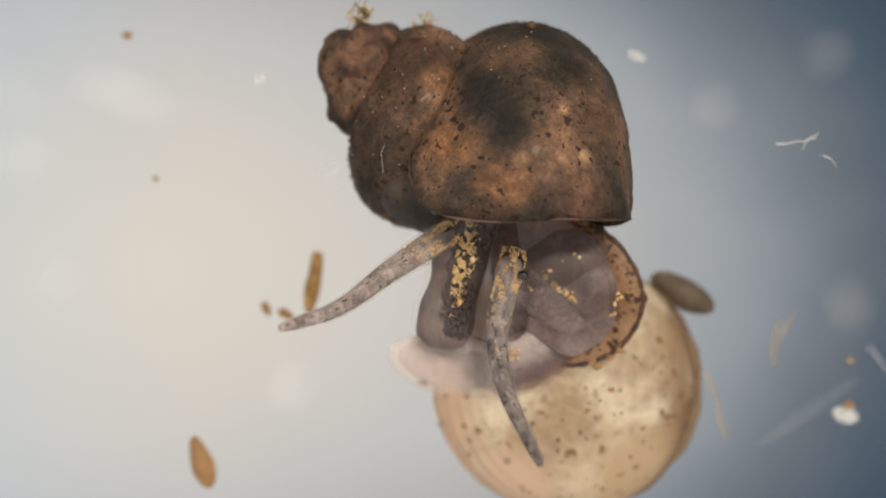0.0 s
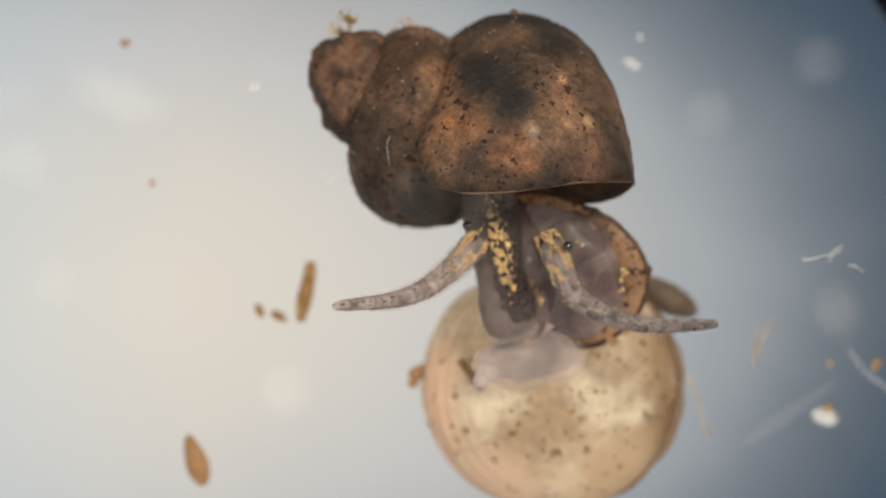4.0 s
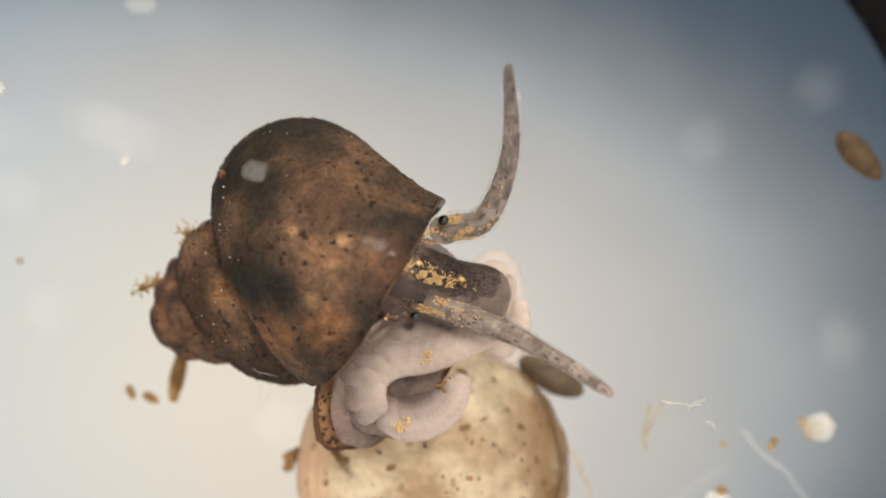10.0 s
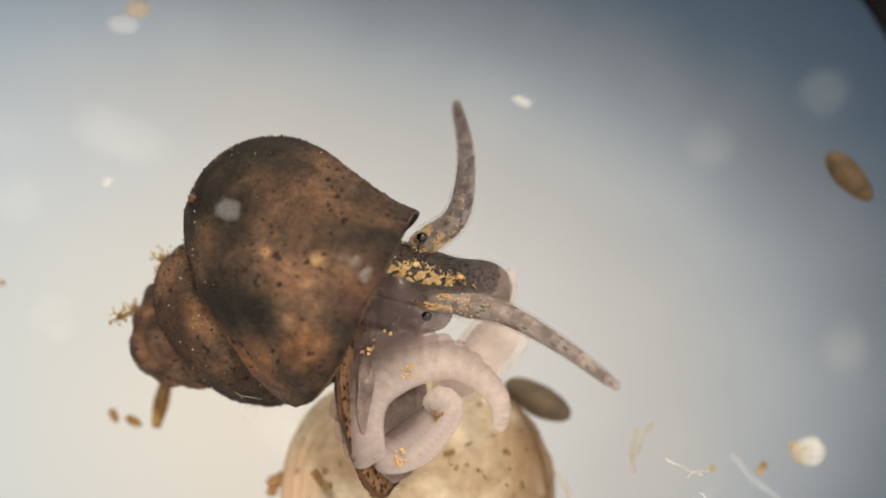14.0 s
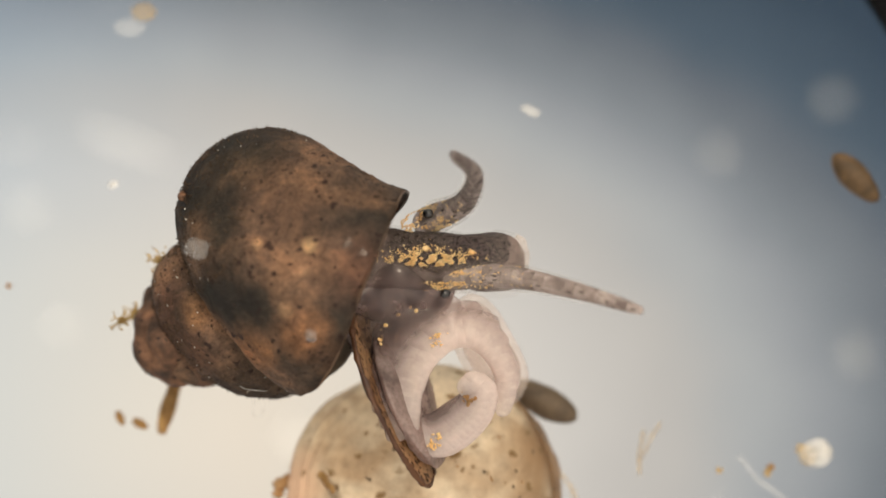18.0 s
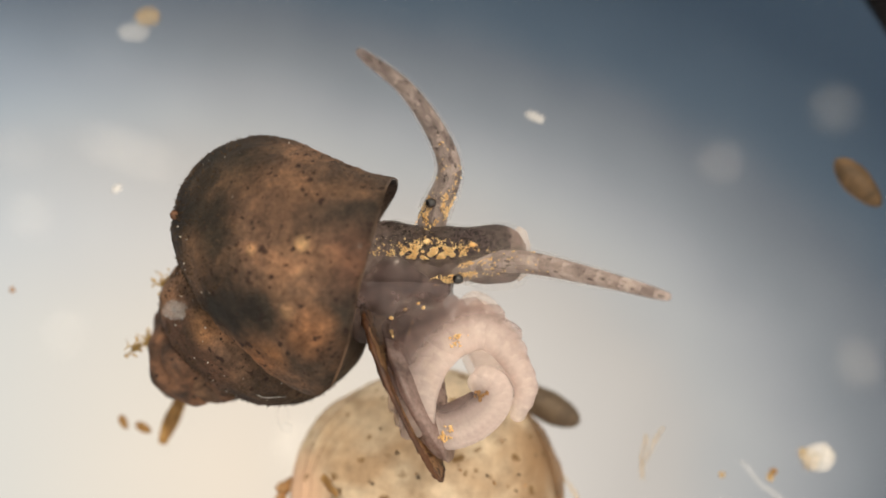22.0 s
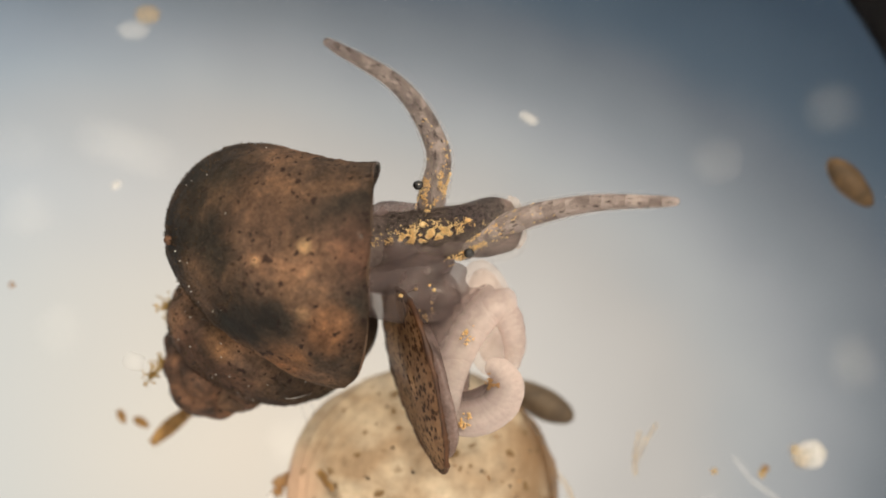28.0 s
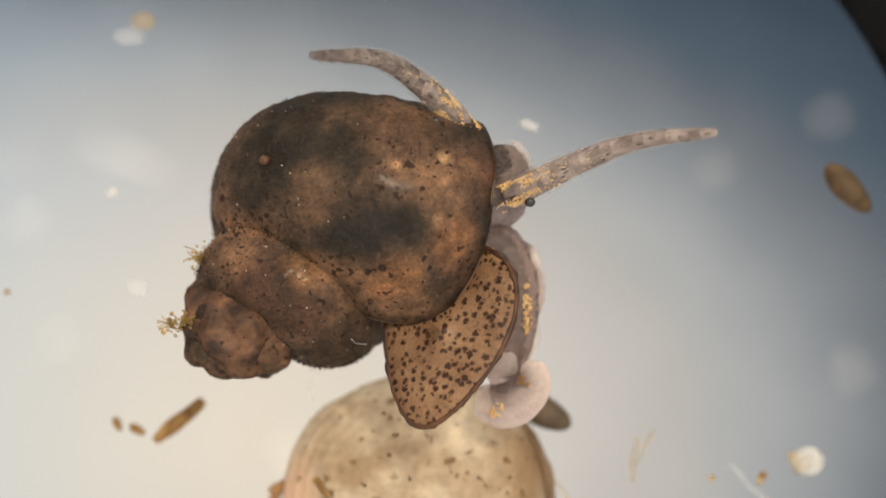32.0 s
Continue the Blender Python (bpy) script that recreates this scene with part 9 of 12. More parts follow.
    walk(operculum, [(0,P(1.578,-2.241,2.5,-8,-0,125)),(1,P(1.566,-2.205,2.5,-8,-0,125)),(2,P(1.636,-2.222,2.5,-8,-0,125)),(2.5,P(1.564,-2.354,2.5,-8,-0,125)),
        (3,P(1.74,-2.166,2.5,-8,-0,125)),(3.5,P(1.91,-2.161,2.5,-8,-0,125)),(4.5,P(1.548,-2.147,2.55,-10,-0,155.5)),(5.5,P(1.186,-2.133,2.6,-12,-0,-174)),
        (6,P(1.252,-1.815,2.6,-12,-0,-166)),(6.5,P(1.717,-1.592,2.55,-13,-0,-163)),(7,P(1.6,-1.623,2.5,-14,-0,-160)),(7.5,P(1.444,-1.555,2.55,-17,-0,-155)),
        (8,P(1.368,-1.691,2.6,-20,-0,-150)),(9,P(1.34,-1.636,2.6,-28,-0,-140)),(10,P(1.272,-1.594,2.65,-34,-0,-125)),(11,P(1.5,-1.718,2.7,-40,-0,-110)),
        (12,P(1.501,-1.755,2.7,-46,-0,-102.5)),(13,P(1.559,-1.825,2.7,-52,-0,-95)),(14,P(1.609,-1.763,2.729,-56.6,-2.9,-89.3)),(14.5,P(1.644,-1.759,2.743,-58.9,-4.3,-86.4)),
        (15.5,P(1.73,-1.795,2.771,-63.4,-7.1,-80.7)),(16.5,P(1.816,-1.83,2.8,-68,-10,-75)),(17,P(1.858,-1.764,2.8,-69.6,-10,-73.6)),(18,P(1.917,-1.82,2.8,-72.8,-10,-70.8)),
        (19,P(1.897,-1.707,2.8,-76,-10,-68)),(20,P(1.899,-1.674,2.8,-77.8,-11.2,-68)),(21,P(1.919,-1.64,2.8,-79.5,-12.5,-68)),(22,P(1.979,-1.668,2.8,-81.2,-13.8,-68)),
        (23,P(2.018,-1.652,2.8,-83,-15,-68)),(24,P(2.03,-1.624,2.85,-87.5,-15,-69)),(25,P(2.053,-1.537,2.9,-92,-15,-70)),(25.5,P(2.038,-1.546,2.92,-93.2,-15,-70.4)),
        (26.5,P(2.101,-1.577,2.96,-99,-15,-71.2)),(27.5,P(2.164,-1.608,3,-105,-15,-72)),(28,P(2.151,-1.483,3.1,-109,-15,-72)),(29,P(2.104,-1.531,3.3,-119,-15,-76)),
        (30,P(2.148,-1.285,3.5,-132,-15,-80)),(31,P(2.12,-1.263,3.5,-144,-15,-94)),(32,P(2.023,-1.313,3.5,-150,-15,-105))])
    walk(mantle, [(0,P(1.513,-1.979,2.75,0,0,20)),(1,P(1.551,-1.941,2.75,0,0,21.4)),(2,P(1.672,-1.956,2.75,0,0,22.9)),(2.5,P(1.549,-2.129,2.75,0,0,23.6)),
        (3,P(1.674,-1.982,2.75,0,0,24.3)),(3.5,P(1.792,-2.018,2.75,0,0,25)),(4.5,P(1.552,-1.753,2.775,0,0,12.5)),(5.5,P(1.312,-1.488,2.8,0,0,0)),
        (6,P(1.45,-1.177,2.8,0,0,-10)),(6.5,P(1.559,-1.328,2.71,0,0,5)),(7,P(1.084,-1.734,2.62,0,0,20)),(7.5,P(1.014,-1.587,2.61,0,0,25)),
        (8,P(1.024,-1.644,2.6,0,0,30)),(9,P(1.04,-1.59,2.6,0,0,35)),(10,P(1.058,-1.285,2.65,0,0,37.5)),(11,P(1.371,-1.147,2.7,0,0,40)),
        (12,P(1.358,-1.037,2.825,0,0,35)),(13,P(1.401,-0.96,2.95,0,0,30)),(14,P(1.501,-0.788,2.964,0,0,28.6)),(14.5,P(1.561,-0.729,2.971,0,0,27.9)),
        (15.5,P(1.697,-0.655,2.986,0,0,26.4)),(16.5,P(1.833,-0.58,3,0,0,25)),(17,P(1.874,-0.503,3.007,0,0,23.6)),(18,P(1.933,-0.538,3.021,0,0,20.7)),
        (19,P(1.911,-0.405,3.036,0,0,17.9)),(20,P(1.914,-0.353,3.05,0,0,15)),(21,P(1.92,-0.32,3.06,0,0,14)),(22,P(1.966,-0.349,3.07,0,0,13)),
        (23,P(1.993,-0.333,3.08,0,0,12)),(24,P(1.944,-0.292,3.09,0,0,11)),(25,P(1.907,-0.191,3.1,0,0,10)),(25.5,P(1.909,-0.173,3.15,0,0,9.2)),
        (26.5,P(2.005,-0.148,3.25,0,0,7.5)),(27.5,P(2.101,-0.123,3.35,0,0,5.8)),(28,P(2.128,-0.015,3.4,0,0,5)),(29,P(2.259,-0.167,3.7,0,0,0)),
        (30,P(2.403,-0.065,3.9,0,0,-5)),(31,P(2.39,-0.072,3.6,0,0,-8)),(32,P(2.55,-0.069,2.5,0,0,-10))])
    walk(sole_lobe, [(0,P(-0.274,-3.616,2.5,0,0,-10)),(1,P(-0.398,-3.714,2.5,0,0,-10)),(2,P(0.167,-3.896,2.5,0,0,-12)),(2.5,P(0.221,-4.038,2.5,0,0,-9.3)),
        (3,P(0.523,-3.86,2.5,0,0,-6.7)),(3.5,P(0.819,-3.866,2.5,0,0,-4)),(4.5,P(1.675,-3.416,2.55,0,0,29)),(5.5,P(2.532,-2.966,2.6,0,0,62)),
        (6,P(2.866,-2.316,2.6,0,0,68)),(6.5,P(3.152,-1.881,2.55,0,0,76.5)),(7,P(2.856,-1.7,2.5,0,0,85)),(7.5,P(2.969,-1.348,2.5,0,0,90)),
        (8,P(3.161,-1.2,2.5,0,0,95)),(9,P(3.367,-0.646,2.5,0,0,102)),(10,P(3.147,-0.672,2.45,0,0,101)),(11,P(3.221,-0.863,2.4,0,0,100)),
        (12,P(3.132,-1.024,2.4,0,0,97.5)),(13,P(3.098,-1.218,2.4,0,0,95)),(14,P(3.157,-1.123,2.371,0,0,48.4)),(14.5,P(3.196,-1.103,2.357,0,0,25.1)),
        (15.5,P(3.29,-1.105,2.329,0,0,-21.4)),(16.5,P(3.385,-1.107,2.3,0,0,-68)),(17,P(3.407,-1.045,2.3,0,0,-67.6)),(18,P(3.428,-1.111,2.3,0,0,-66.8)),
        (19,P(3.369,-1.008,2.3,0,0,-66)),(20,P(3.348,-0.977,2.3,0,0,-67)),(21,P(3.345,-0.946,2.3,0,0,-68)),(22,P(3.382,-0.977,2.3,0,0,-69)),
        (23,P(3.399,-0.964,2.3,0,0,-70)),(24,P(3.362,-0.913,2.3,0,0,-72.5)),(25,P(3.337,-0.803,2.3,0,0,-75)),(25.5,P(3.311,-0.76,2.3,0,0,-75)),
        (26.5,P(3.352,-0.687,2.3,0,0,-75)),(27.5,P(3.393,-0.613,2.3,0,0,-75)),(28,P(3.393,-0.48,2.3,0,0,-75)),(29,P(3.313,-0.595,2.3,0,0,-77.5)),
        (30,P(3.223,-0.311,2.3,0,0,-80)),(31,P(3.262,-0.517,2.2,0,0,-80)),(32,P(3.103,-0.985,2,0,0,-85))])
    walk(sole_margin[0], [(0,P(1.67,-2.98,2.45,0,-1.2,-153.9)),(3,P(1.88,-3.22,2.45,0,-1.2,-157.6)),(4.5,P(1.1,-2.64,2.5,0,0,-90.8)),(6,P(0.54,-2.37,2.5,0,-1.6,-35.4)),(6.5,P(0.65,-2.34,2.55,0,-0.8,3.2)),(7,P(0.76,-2.32,2.6,0,0,41.8)),
        (8,P(0.9,-2.16,3.05,0,6.4,49.9)),(9,P(1.19,-2.22,3.25,0,8.8,97.2)),(10,P(1.28,-2.14,3.3,0,9.3,103.9)),(11,P(1.32,-2.26,3.35,0,7.4,84.4)),(12.5,P(1.41,-2.4,3.35,0,6.2,94.4)),(14,P(1.6,-2.49,3.4,0,6.8,97.5)),
        (17,P(2.07,-2.38,3.4,0,6.8,92.2)),(20,P(2.26,-2.09,3.4,0,7.3,88.3)),(24,P(2.4,-2.18,3.4,0,6.9,86.7)),(28,P(2.7,-1.91,3.3,0,8.4,81)),(30,P(2.89,-1.65,2.85,0,3.5,83.7)),(31,P(2.95,-1.61,2.7,0,4.9,82.1)),
        (32,P(3.04,-1.88,2.6,0,4.6,83.6))])
    walk(sole_margin[1], [(0,P(1.54,-3.05,2.45,0,-1.2,-153.9)),(3,P(1.74,-3.28,2.45,0,-1.2,-157.6)),(4.5,P(1.1,-2.73,2.5,0,0,-90.1)),(6,P(0.72,-2.5,2.51,0,-1.6,-26.8)),(7,P(0.92,-2.18,2.6,0,0,34.9)),(8,P(1.05,-1.98,3.02,0,6.5,21.5)),
        (9,P(1.17,-2.02,3.22,0,9.2,48.1)),(10,P(1.24,-1.96,3.27,0,9.6,86.5)),(11,P(1.34,-2.07,3.32,0,7.5,77.6)),(12.5,P(1.39,-2.2,3.33,0,6.2,87.2)),(14,P(1.57,-2.29,3.38,0,6.8,95.8)),(17,P(2.07,-2.17,3.38,0,6.8,90.4)),
        (20,P(2.27,-1.89,3.38,0,7.3,86.1)),(24,P(2.41,-1.98,3.38,0,6.8,85.5)),(28,P(2.72,-1.75,3.27,0,8.4,80.7)),(30,P(2.91,-1.5,2.84,0,3.5,83.9)),(31,P(2.97,-1.46,2.69,0,4.9,82.1)),(32,P(3.05,-1.73,2.59,0,4.6,83.6))])
    walk(sole_margin[2], [(0,P(1.4,-3.12,2.46,0,-1.2,-153.5)),(3,P(1.6,-3.34,2.46,0,-1.2,-156.9)),(4.5,P(1.1,-2.83,2.5,0,0,-86.9)),(6,P(0.93,-2.6,2.51,0,-1.6,-21.3)),(7,P(1.09,-2.06,2.6,0,0,1.2)),(8,P(1.25,-1.9,3,0,6.3,3.1)),
        (9,P(1.3,-1.88,3.19,0,8.8,21.7)),(10,P(1.25,-1.77,3.24,0,9.4,47.9)),(11,P(1.38,-1.88,3.3,0,7.5,51.7)),(12.5,P(1.4,-1.99,3.31,0,6.2,69)),(14,P(1.55,-2.08,3.35,0,6.8,83.1)),(17,P(2.06,-1.96,3.35,0,6.8,81)),
        (20,P(2.28,-1.7,3.35,0,7.2,74.3)),(24,P(2.43,-1.77,3.35,0,6.8,79)),(28,P(2.75,-1.58,3.25,0,8.4,76.2)),(30,P(2.93,-1.34,2.83,0,3.5,82.6)),(31,P(2.99,-1.32,2.68,0,4.9,81.1)),(32,P(3.07,-1.57,2.57,0,4.6,84.5))])
    walk(sole_margin[3], [(0,P(1.26,-3.18,2.46,0,-1.2,-152.1)),(3,P(1.46,-3.4,2.46,0,-1.2,-156.7)),(4.5,P(1.1,-2.92,2.5,0,0,-84.5)),(6,P(1.14,-2.68,2.52,0,-1.6,-19.7)),(7,P(1.3,-2.06,2.6,0,0,-16.7)),(8,P(1.48,-1.89,2.98,0,6.3,-5.4)),
        (9,P(1.48,-1.81,3.16,0,8.7,11.9)),(10,P(1.38,-1.63,3.21,0,9.3,30)),(11,P(1.49,-1.73,3.27,0,7.4,37.8)),(12.5,P(1.47,-1.81,3.28,0,6.1,57.4)),(14,P(1.57,-1.87,3.32,0,6.8,66.9)),(17,P(2.1,-1.76,3.32,0,6.8,74.1)),
        (20,P(2.34,-1.51,3.32,0,7.2,64.7)),(24,P(2.47,-1.56,3.32,0,6.8,74.6)),(28,P(2.79,-1.42,3.23,0,8.4,71.2)),(30,P(2.95,-1.19,2.82,0,3.5,80.1)),(31,P(3.02,-1.17,2.66,0,4.9,79.6)),(32,P(3.09,-1.42,2.56,0,4.6,85.6))])
    walk(sole_margin[4], [(0,P(1.13,-3.25,2.46,0,-1.2,-153.9)),(3,P(1.32,-3.46,2.46,0,-1.2,-161.2)),(3.8,P(1.21,-3.24,2.48,0,-0.6,-122.4)),(4.5,P(1.11,-3.02,2.5,0,0,-83.5)),(6,P(1.35,-2.76,2.52,0,-1.6,-18)),(7,P(1.5,-2.12,2.6,0,0,-19.7)),
        (8,P(1.7,-1.91,2.95,0,6.3,-12.7)),(9,P(1.68,-1.76,3.12,0,8.7,5.6)),(10,P(1.54,-1.54,3.18,0,9.3,11.6)),(11,P(1.65,-1.61,3.25,0,7.4,32)),(12.5,P(1.58,-1.63,3.26,0,6.1,42.5)),(14,P(1.65,-1.68,3.3,0,6.8,45.4)),
        (17,P(2.15,-1.55,3.3,0,6.8,64.9)),(20,P(2.42,-1.33,3.3,0,7.2,54.8)),(24,P(2.52,-1.36,3.3,0,6.8,66.7)),(28,P(2.84,-1.26,3.2,0,8.4,68.1)),(30,P(2.97,-1.04,2.81,0,3.4,78.4)),(31,P(3.04,-1.03,2.65,0,4.8,78.6)),
        (32,P(3.1,-1.26,2.55,0,4.6,86.4))])
    walk(sole_margin[5], [(0,P(0.99,-3.32,2.47,0,-1.2,-157.7)),(3,P(1.17,-3.51,2.47,0,-1.2,-165.2)),(3.8,P(1.15,-3.31,2.48,0,-0.6,-124.2)),(4.5,P(1.12,-3.11,2.5,0,0,-83.2)),(6,P(1.56,-2.83,2.53,0,-1.6,-18.2)),(7,P(1.7,-2.19,2.6,0,0,-24.6)),
        (8,P(1.92,-1.96,2.93,0,6.3,-7.4)),(9,P(1.89,-1.74,3.09,0,8.7,6.3)),(10,P(1.73,-1.5,3.14,0,9.2,4.5)),(11,P(1.81,-1.51,3.23,0,7.4,26.9)),(12.5,P(1.73,-1.5,3.24,0,6.1,29.1)),(14,P(1.8,-1.53,3.27,0,6.7,32.1)),
        (17,P(2.24,-1.36,3.27,0,6.7,53.3)),(20,P(2.53,-1.17,3.27,0,7.2,42.9)),(24,P(2.61,-1.17,3.27,0,6.8,52.4)),(28,P(2.91,-1.1,3.18,0,8.4,65.1)),(30,P(3,-0.89,2.8,0,3.4,75.9)),(31,P(3.07,-0.88,2.64,0,4.8,77.5)),
        (32,P(3.11,-1.11,2.54,0,4.6,86.8))])
    walk(sole_margin[6], [(0,P(0.85,-3.38,2.47,0,-1.2,-162.2)),(3,P(1.02,-3.55,2.47,0,-1.2,-169.1)),(3.8,P(1.08,-3.38,2.48,0,-0.6,-125.8)),(4.5,P(1.13,-3.21,2.5,0,0,-82.6)),(6,P(1.78,-2.9,2.54,0,-1.6,-23.9)),(7,P(1.89,-2.28,2.6,0,0,-17.3)),
        (8,P(2.15,-1.99,2.9,0,6.3,0.4)),(9,P(2.09,-1.72,3.06,0,8.7,12.1)),(10,P(1.92,-1.48,3.11,0,9.2,11.8)),(11,P(1.98,-1.42,3.2,0,7.3,21.3)),(12.5,P(1.91,-1.4,3.22,0,6.1,21.5)),(14,P(1.98,-1.41,3.25,0,6.7,25.5)),
        (17,P(2.37,-1.19,3.25,0,6.7,43.9)),(20,P(2.68,-1.03,3.25,0,7.2,32.8)),(24,P(2.74,-1,3.25,0,6.8,40.1)),(28,P(2.98,-0.94,3.15,0,8.3,61.5)),(30,P(3.04,-0.73,2.79,0,3.4,71.2)),(31,P(3.1,-0.74,2.62,0,4.8,76.8)),
        (32,P(3.12,-0.95,2.52,0,4.6,88.4))])
    walk(sole_margin[7], [(0,P(0.71,-3.43,2.47,0,-1.2,-170.6)),(3,P(0.87,-3.57,2.47,0,-1.2,-174.1)),(3.8,P(1.01,-3.44,2.49,0,-0.6,-128.1)),(4.5,P(1.15,-3.3,2.5,0,0,-82.1)),(6,P(1.99,-2.99,2.54,0,-1.6,-24.1)),(7,P(2.09,-2.34,2.6,0,0,-3.4)),
        (8,P(2.37,-1.99,2.88,0,6.3,7.2)),(9,P(2.29,-1.68,3.03,0,8.6,16.4)),(10,P(2.11,-1.44,3.08,0,9.2,20.1)),(11,P(2.16,-1.35,3.18,0,7.3,18.4)),(12.5,P(2.1,-1.32,3.2,0,6.1,14.2)),(14,P(2.17,-1.32,3.23,0,6.7,19)),
        (17,P(2.52,-1.04,3.23,0,6.7,30.5)),(20,P(2.85,-0.93,3.23,0,7.2,22)),(24,P(2.9,-0.87,3.23,0,6.8,25.7)),(28,P(3.06,-0.79,3.12,0,8.3,57.8)),(30,P(3.09,-0.59,2.78,0,3.4,64.6)),(31,P(3.14,-0.6,2.61,0,4.8,75.6)),
        (32,P(3.12,-0.8,2.51,0,4.6,88.2))])
    walk(sole_margin[8], [(0,P(0.56,-3.45,2.48,0,-1.2,-177.2)),(3,P(0.72,-3.59,2.48,0,-1.2,-178.7)),(3.8,P(0.94,-3.49,2.49,0,-0.6,-130.1)),(4.5,P(1.16,-3.39,2.5,0,0,-81.5)),(5.2,P(1.68,-3.24,2.53,0,-0.8,-39.6)),(6,P(2.19,-3.08,2.55,0,-1.6,2.4)),
        (7,P(2.3,-2.35,2.6,0,0,20.1)),(8,P(2.6,-1.96,2.85,0,6.3,14.4)),(9,P(2.49,-1.62,3,0,8.6,20.7)),(10,P(2.29,-1.38,3.05,0,9.2,23.2)),(11,P(2.35,-1.29,3.15,0,7.3,17)),(12.5,P(2.3,-1.27,3.18,0,6.1,5.1)),
        (14,P(2.37,-1.25,3.2,0,6.7,10.8)),(17,P(2.71,-0.94,3.2,0,6.7,9.7)),(20,P(3.03,-0.85,3.2,0,7.2,6.5)),(24,P(3.09,-0.78,3.2,0,6.8,2.1)),(28,P(3.15,-0.65,3.1,0,8.3,53.1)),(30,P(3.16,-0.45,2.77,0,3.4,54.4)),
        (31,P(3.18,-0.45,2.6,0,5.5,44.4)),(32,P(3.13,-0.64,2.5,0,4.6,83.5))])
    walk(sole_margin[9], [(0,P(0.41,-3.46,2.48,0,-1.2,177.5)),(3,P(0.57,-3.59,2.48,0,-1.2,177)),(3.8,P(0.87,-3.54,2.49,0,-0.6,228.3)),(4.5,P(1.17,-3.49,2.5,0,0,279.5)),(5.2,P(1.79,-3.28,2.53,0,-0.8,333.2)),(6,P(2.41,-3.07,2.56,0,-1.6,386.8)),
        (7,P(2.5,-2.28,2.6,0,0,396)),(8,P(2.82,-1.91,2.82,0,6.3,381.9)),(9,P(2.68,-1.55,2.97,0,8.6,384.8)),(10,P(2.47,-1.3,3.02,0,9.1,384.2)),(11,P(2.54,-1.23,3.12,0,7.3,373.8)),(12.5,P(2.51,-1.25,3.15,0,6,357.3)),
        (14,P(2.58,-1.21,3.18,0,6.7,359.9)),(17,P(2.92,-0.9,3.18,0,6.7,349.8)),(20,P(3.23,-0.83,3.18,0,7.2,335.6)),(24,P(3.3,-0.77,3.18,0,6.8,329.1)),(26,P(3.27,-0.64,3.12,0,7.5,367.7)),(28,P(3.25,-0.51,3.07,0,8.3,406.3)),
        (30,P(3.25,-0.32,2.77,0,3.8,358.7)),(31,P(3.27,-0.36,2.59,0,5,303.7)),(31.5,P(3.21,-0.42,2.54,0,4.8,369.9)),(32,P(3.14,-0.49,2.49,0,4.6,436))])
    walk(sole_margin[10], [(0,P(0.25,-3.45,2.48,0,-1.2,169.1)),(3,P(0.42,-3.59,2.48,0,-1.2,171.9)),(3.8,P(0.8,-3.58,2.49,0,-0.6,225.4)),(4.5,P(1.19,-3.58,2.5,0,0,278.9)),(5.2,P(1.9,-3.28,2.53,0,-0.8,343.2)),(6,P(2.62,-2.97,2.56,0,-1.6,407.5)),
        (7,P(2.67,-2.16,2.6,0,0,410.2)),(8,P(3.03,-1.82,2.8,0,6.3,403.1)),(9,P(2.87,-1.46,2.94,0,8.6,389.6)),(10,P(2.65,-1.22,2.99,0,9.1,384.8)),(11,P(2.73,-1.19,3.1,0,7.3,365)),(12.5,P(2.71,-1.26,3.13,0,6,349.4)),
        (14,P(2.8,-1.21,3.15,0,6.7,344.3)),(17,P(3.13,-0.94,3.15,0,6.7,327.6)),(20,P(3.41,-0.91,3.15,0,7.1,314.5)),(24,P(3.48,-0.88,3.15,0,6.7,309.3)),(28,P(3.37,-0.39,3.05,0,9,375.5)),(29,P(3.38,-0.35,2.9,0,6.3,335.3)),
        (30,P(3.39,-0.32,2.76,0,3.5,295)),(31,P(3.35,-0.48,2.57,0,4.8,281.8)),(31.5,P(3.26,-0.41,2.53,0,5.6,335)),(32,P(3.18,-0.33,2.48,0,6.4,388.2))])
    walk(sole_margin[11], [(0,P(0.1,-3.42,2.48,0,-1.2,166.4)),(3,P(0.26,-3.56,2.48,0,-1.2,170.9)),(3.8,P(0.73,-3.62,2.49,0,-0.6,223.9)),(4.5,P(1.2,-3.67,2.5,0,0,276.9)),(5.2,P(1.99,-3.24,2.53,0,-0.8,351)),(6,P(2.77,-2.81,2.57,0,-1.6,425.1)),
        (7,P(2.8,-2,2.6,0,0,424.8)),(8,P(3.19,-1.67,2.77,0,6.3,426.7)),(9,P(3.05,-1.36,2.91,0,8.6,399.2)),(10,P(2.82,-1.14,2.96,0,9.1,386.9)),(11,P(2.92,-1.17,3.07,0,7.3,347.6)),(12.5,P(2.92,-1.3,3.11,0,6,337)),
        (14,P(3,-1.27,3.12,0,6.6,331.1)),(17,P(3.31,-1.05,3.12,0,6.6,311.6)),(20,P(3.55,-1.05,3.12,0,7.1,306.1)),(24,P(3.61,-1.04,3.12,0,6.7,303.8)),(28,P(3.52,-0.35,3.02,0,8.3,301.7)),(30,P(3.46,-0.46,2.75,0,3.4,273.7)),
        (31,P(3.38,-0.63,2.56,0,4.8,275.4)),(32,P(3.28,-0.28,2.46,0,4.6,300.1))])
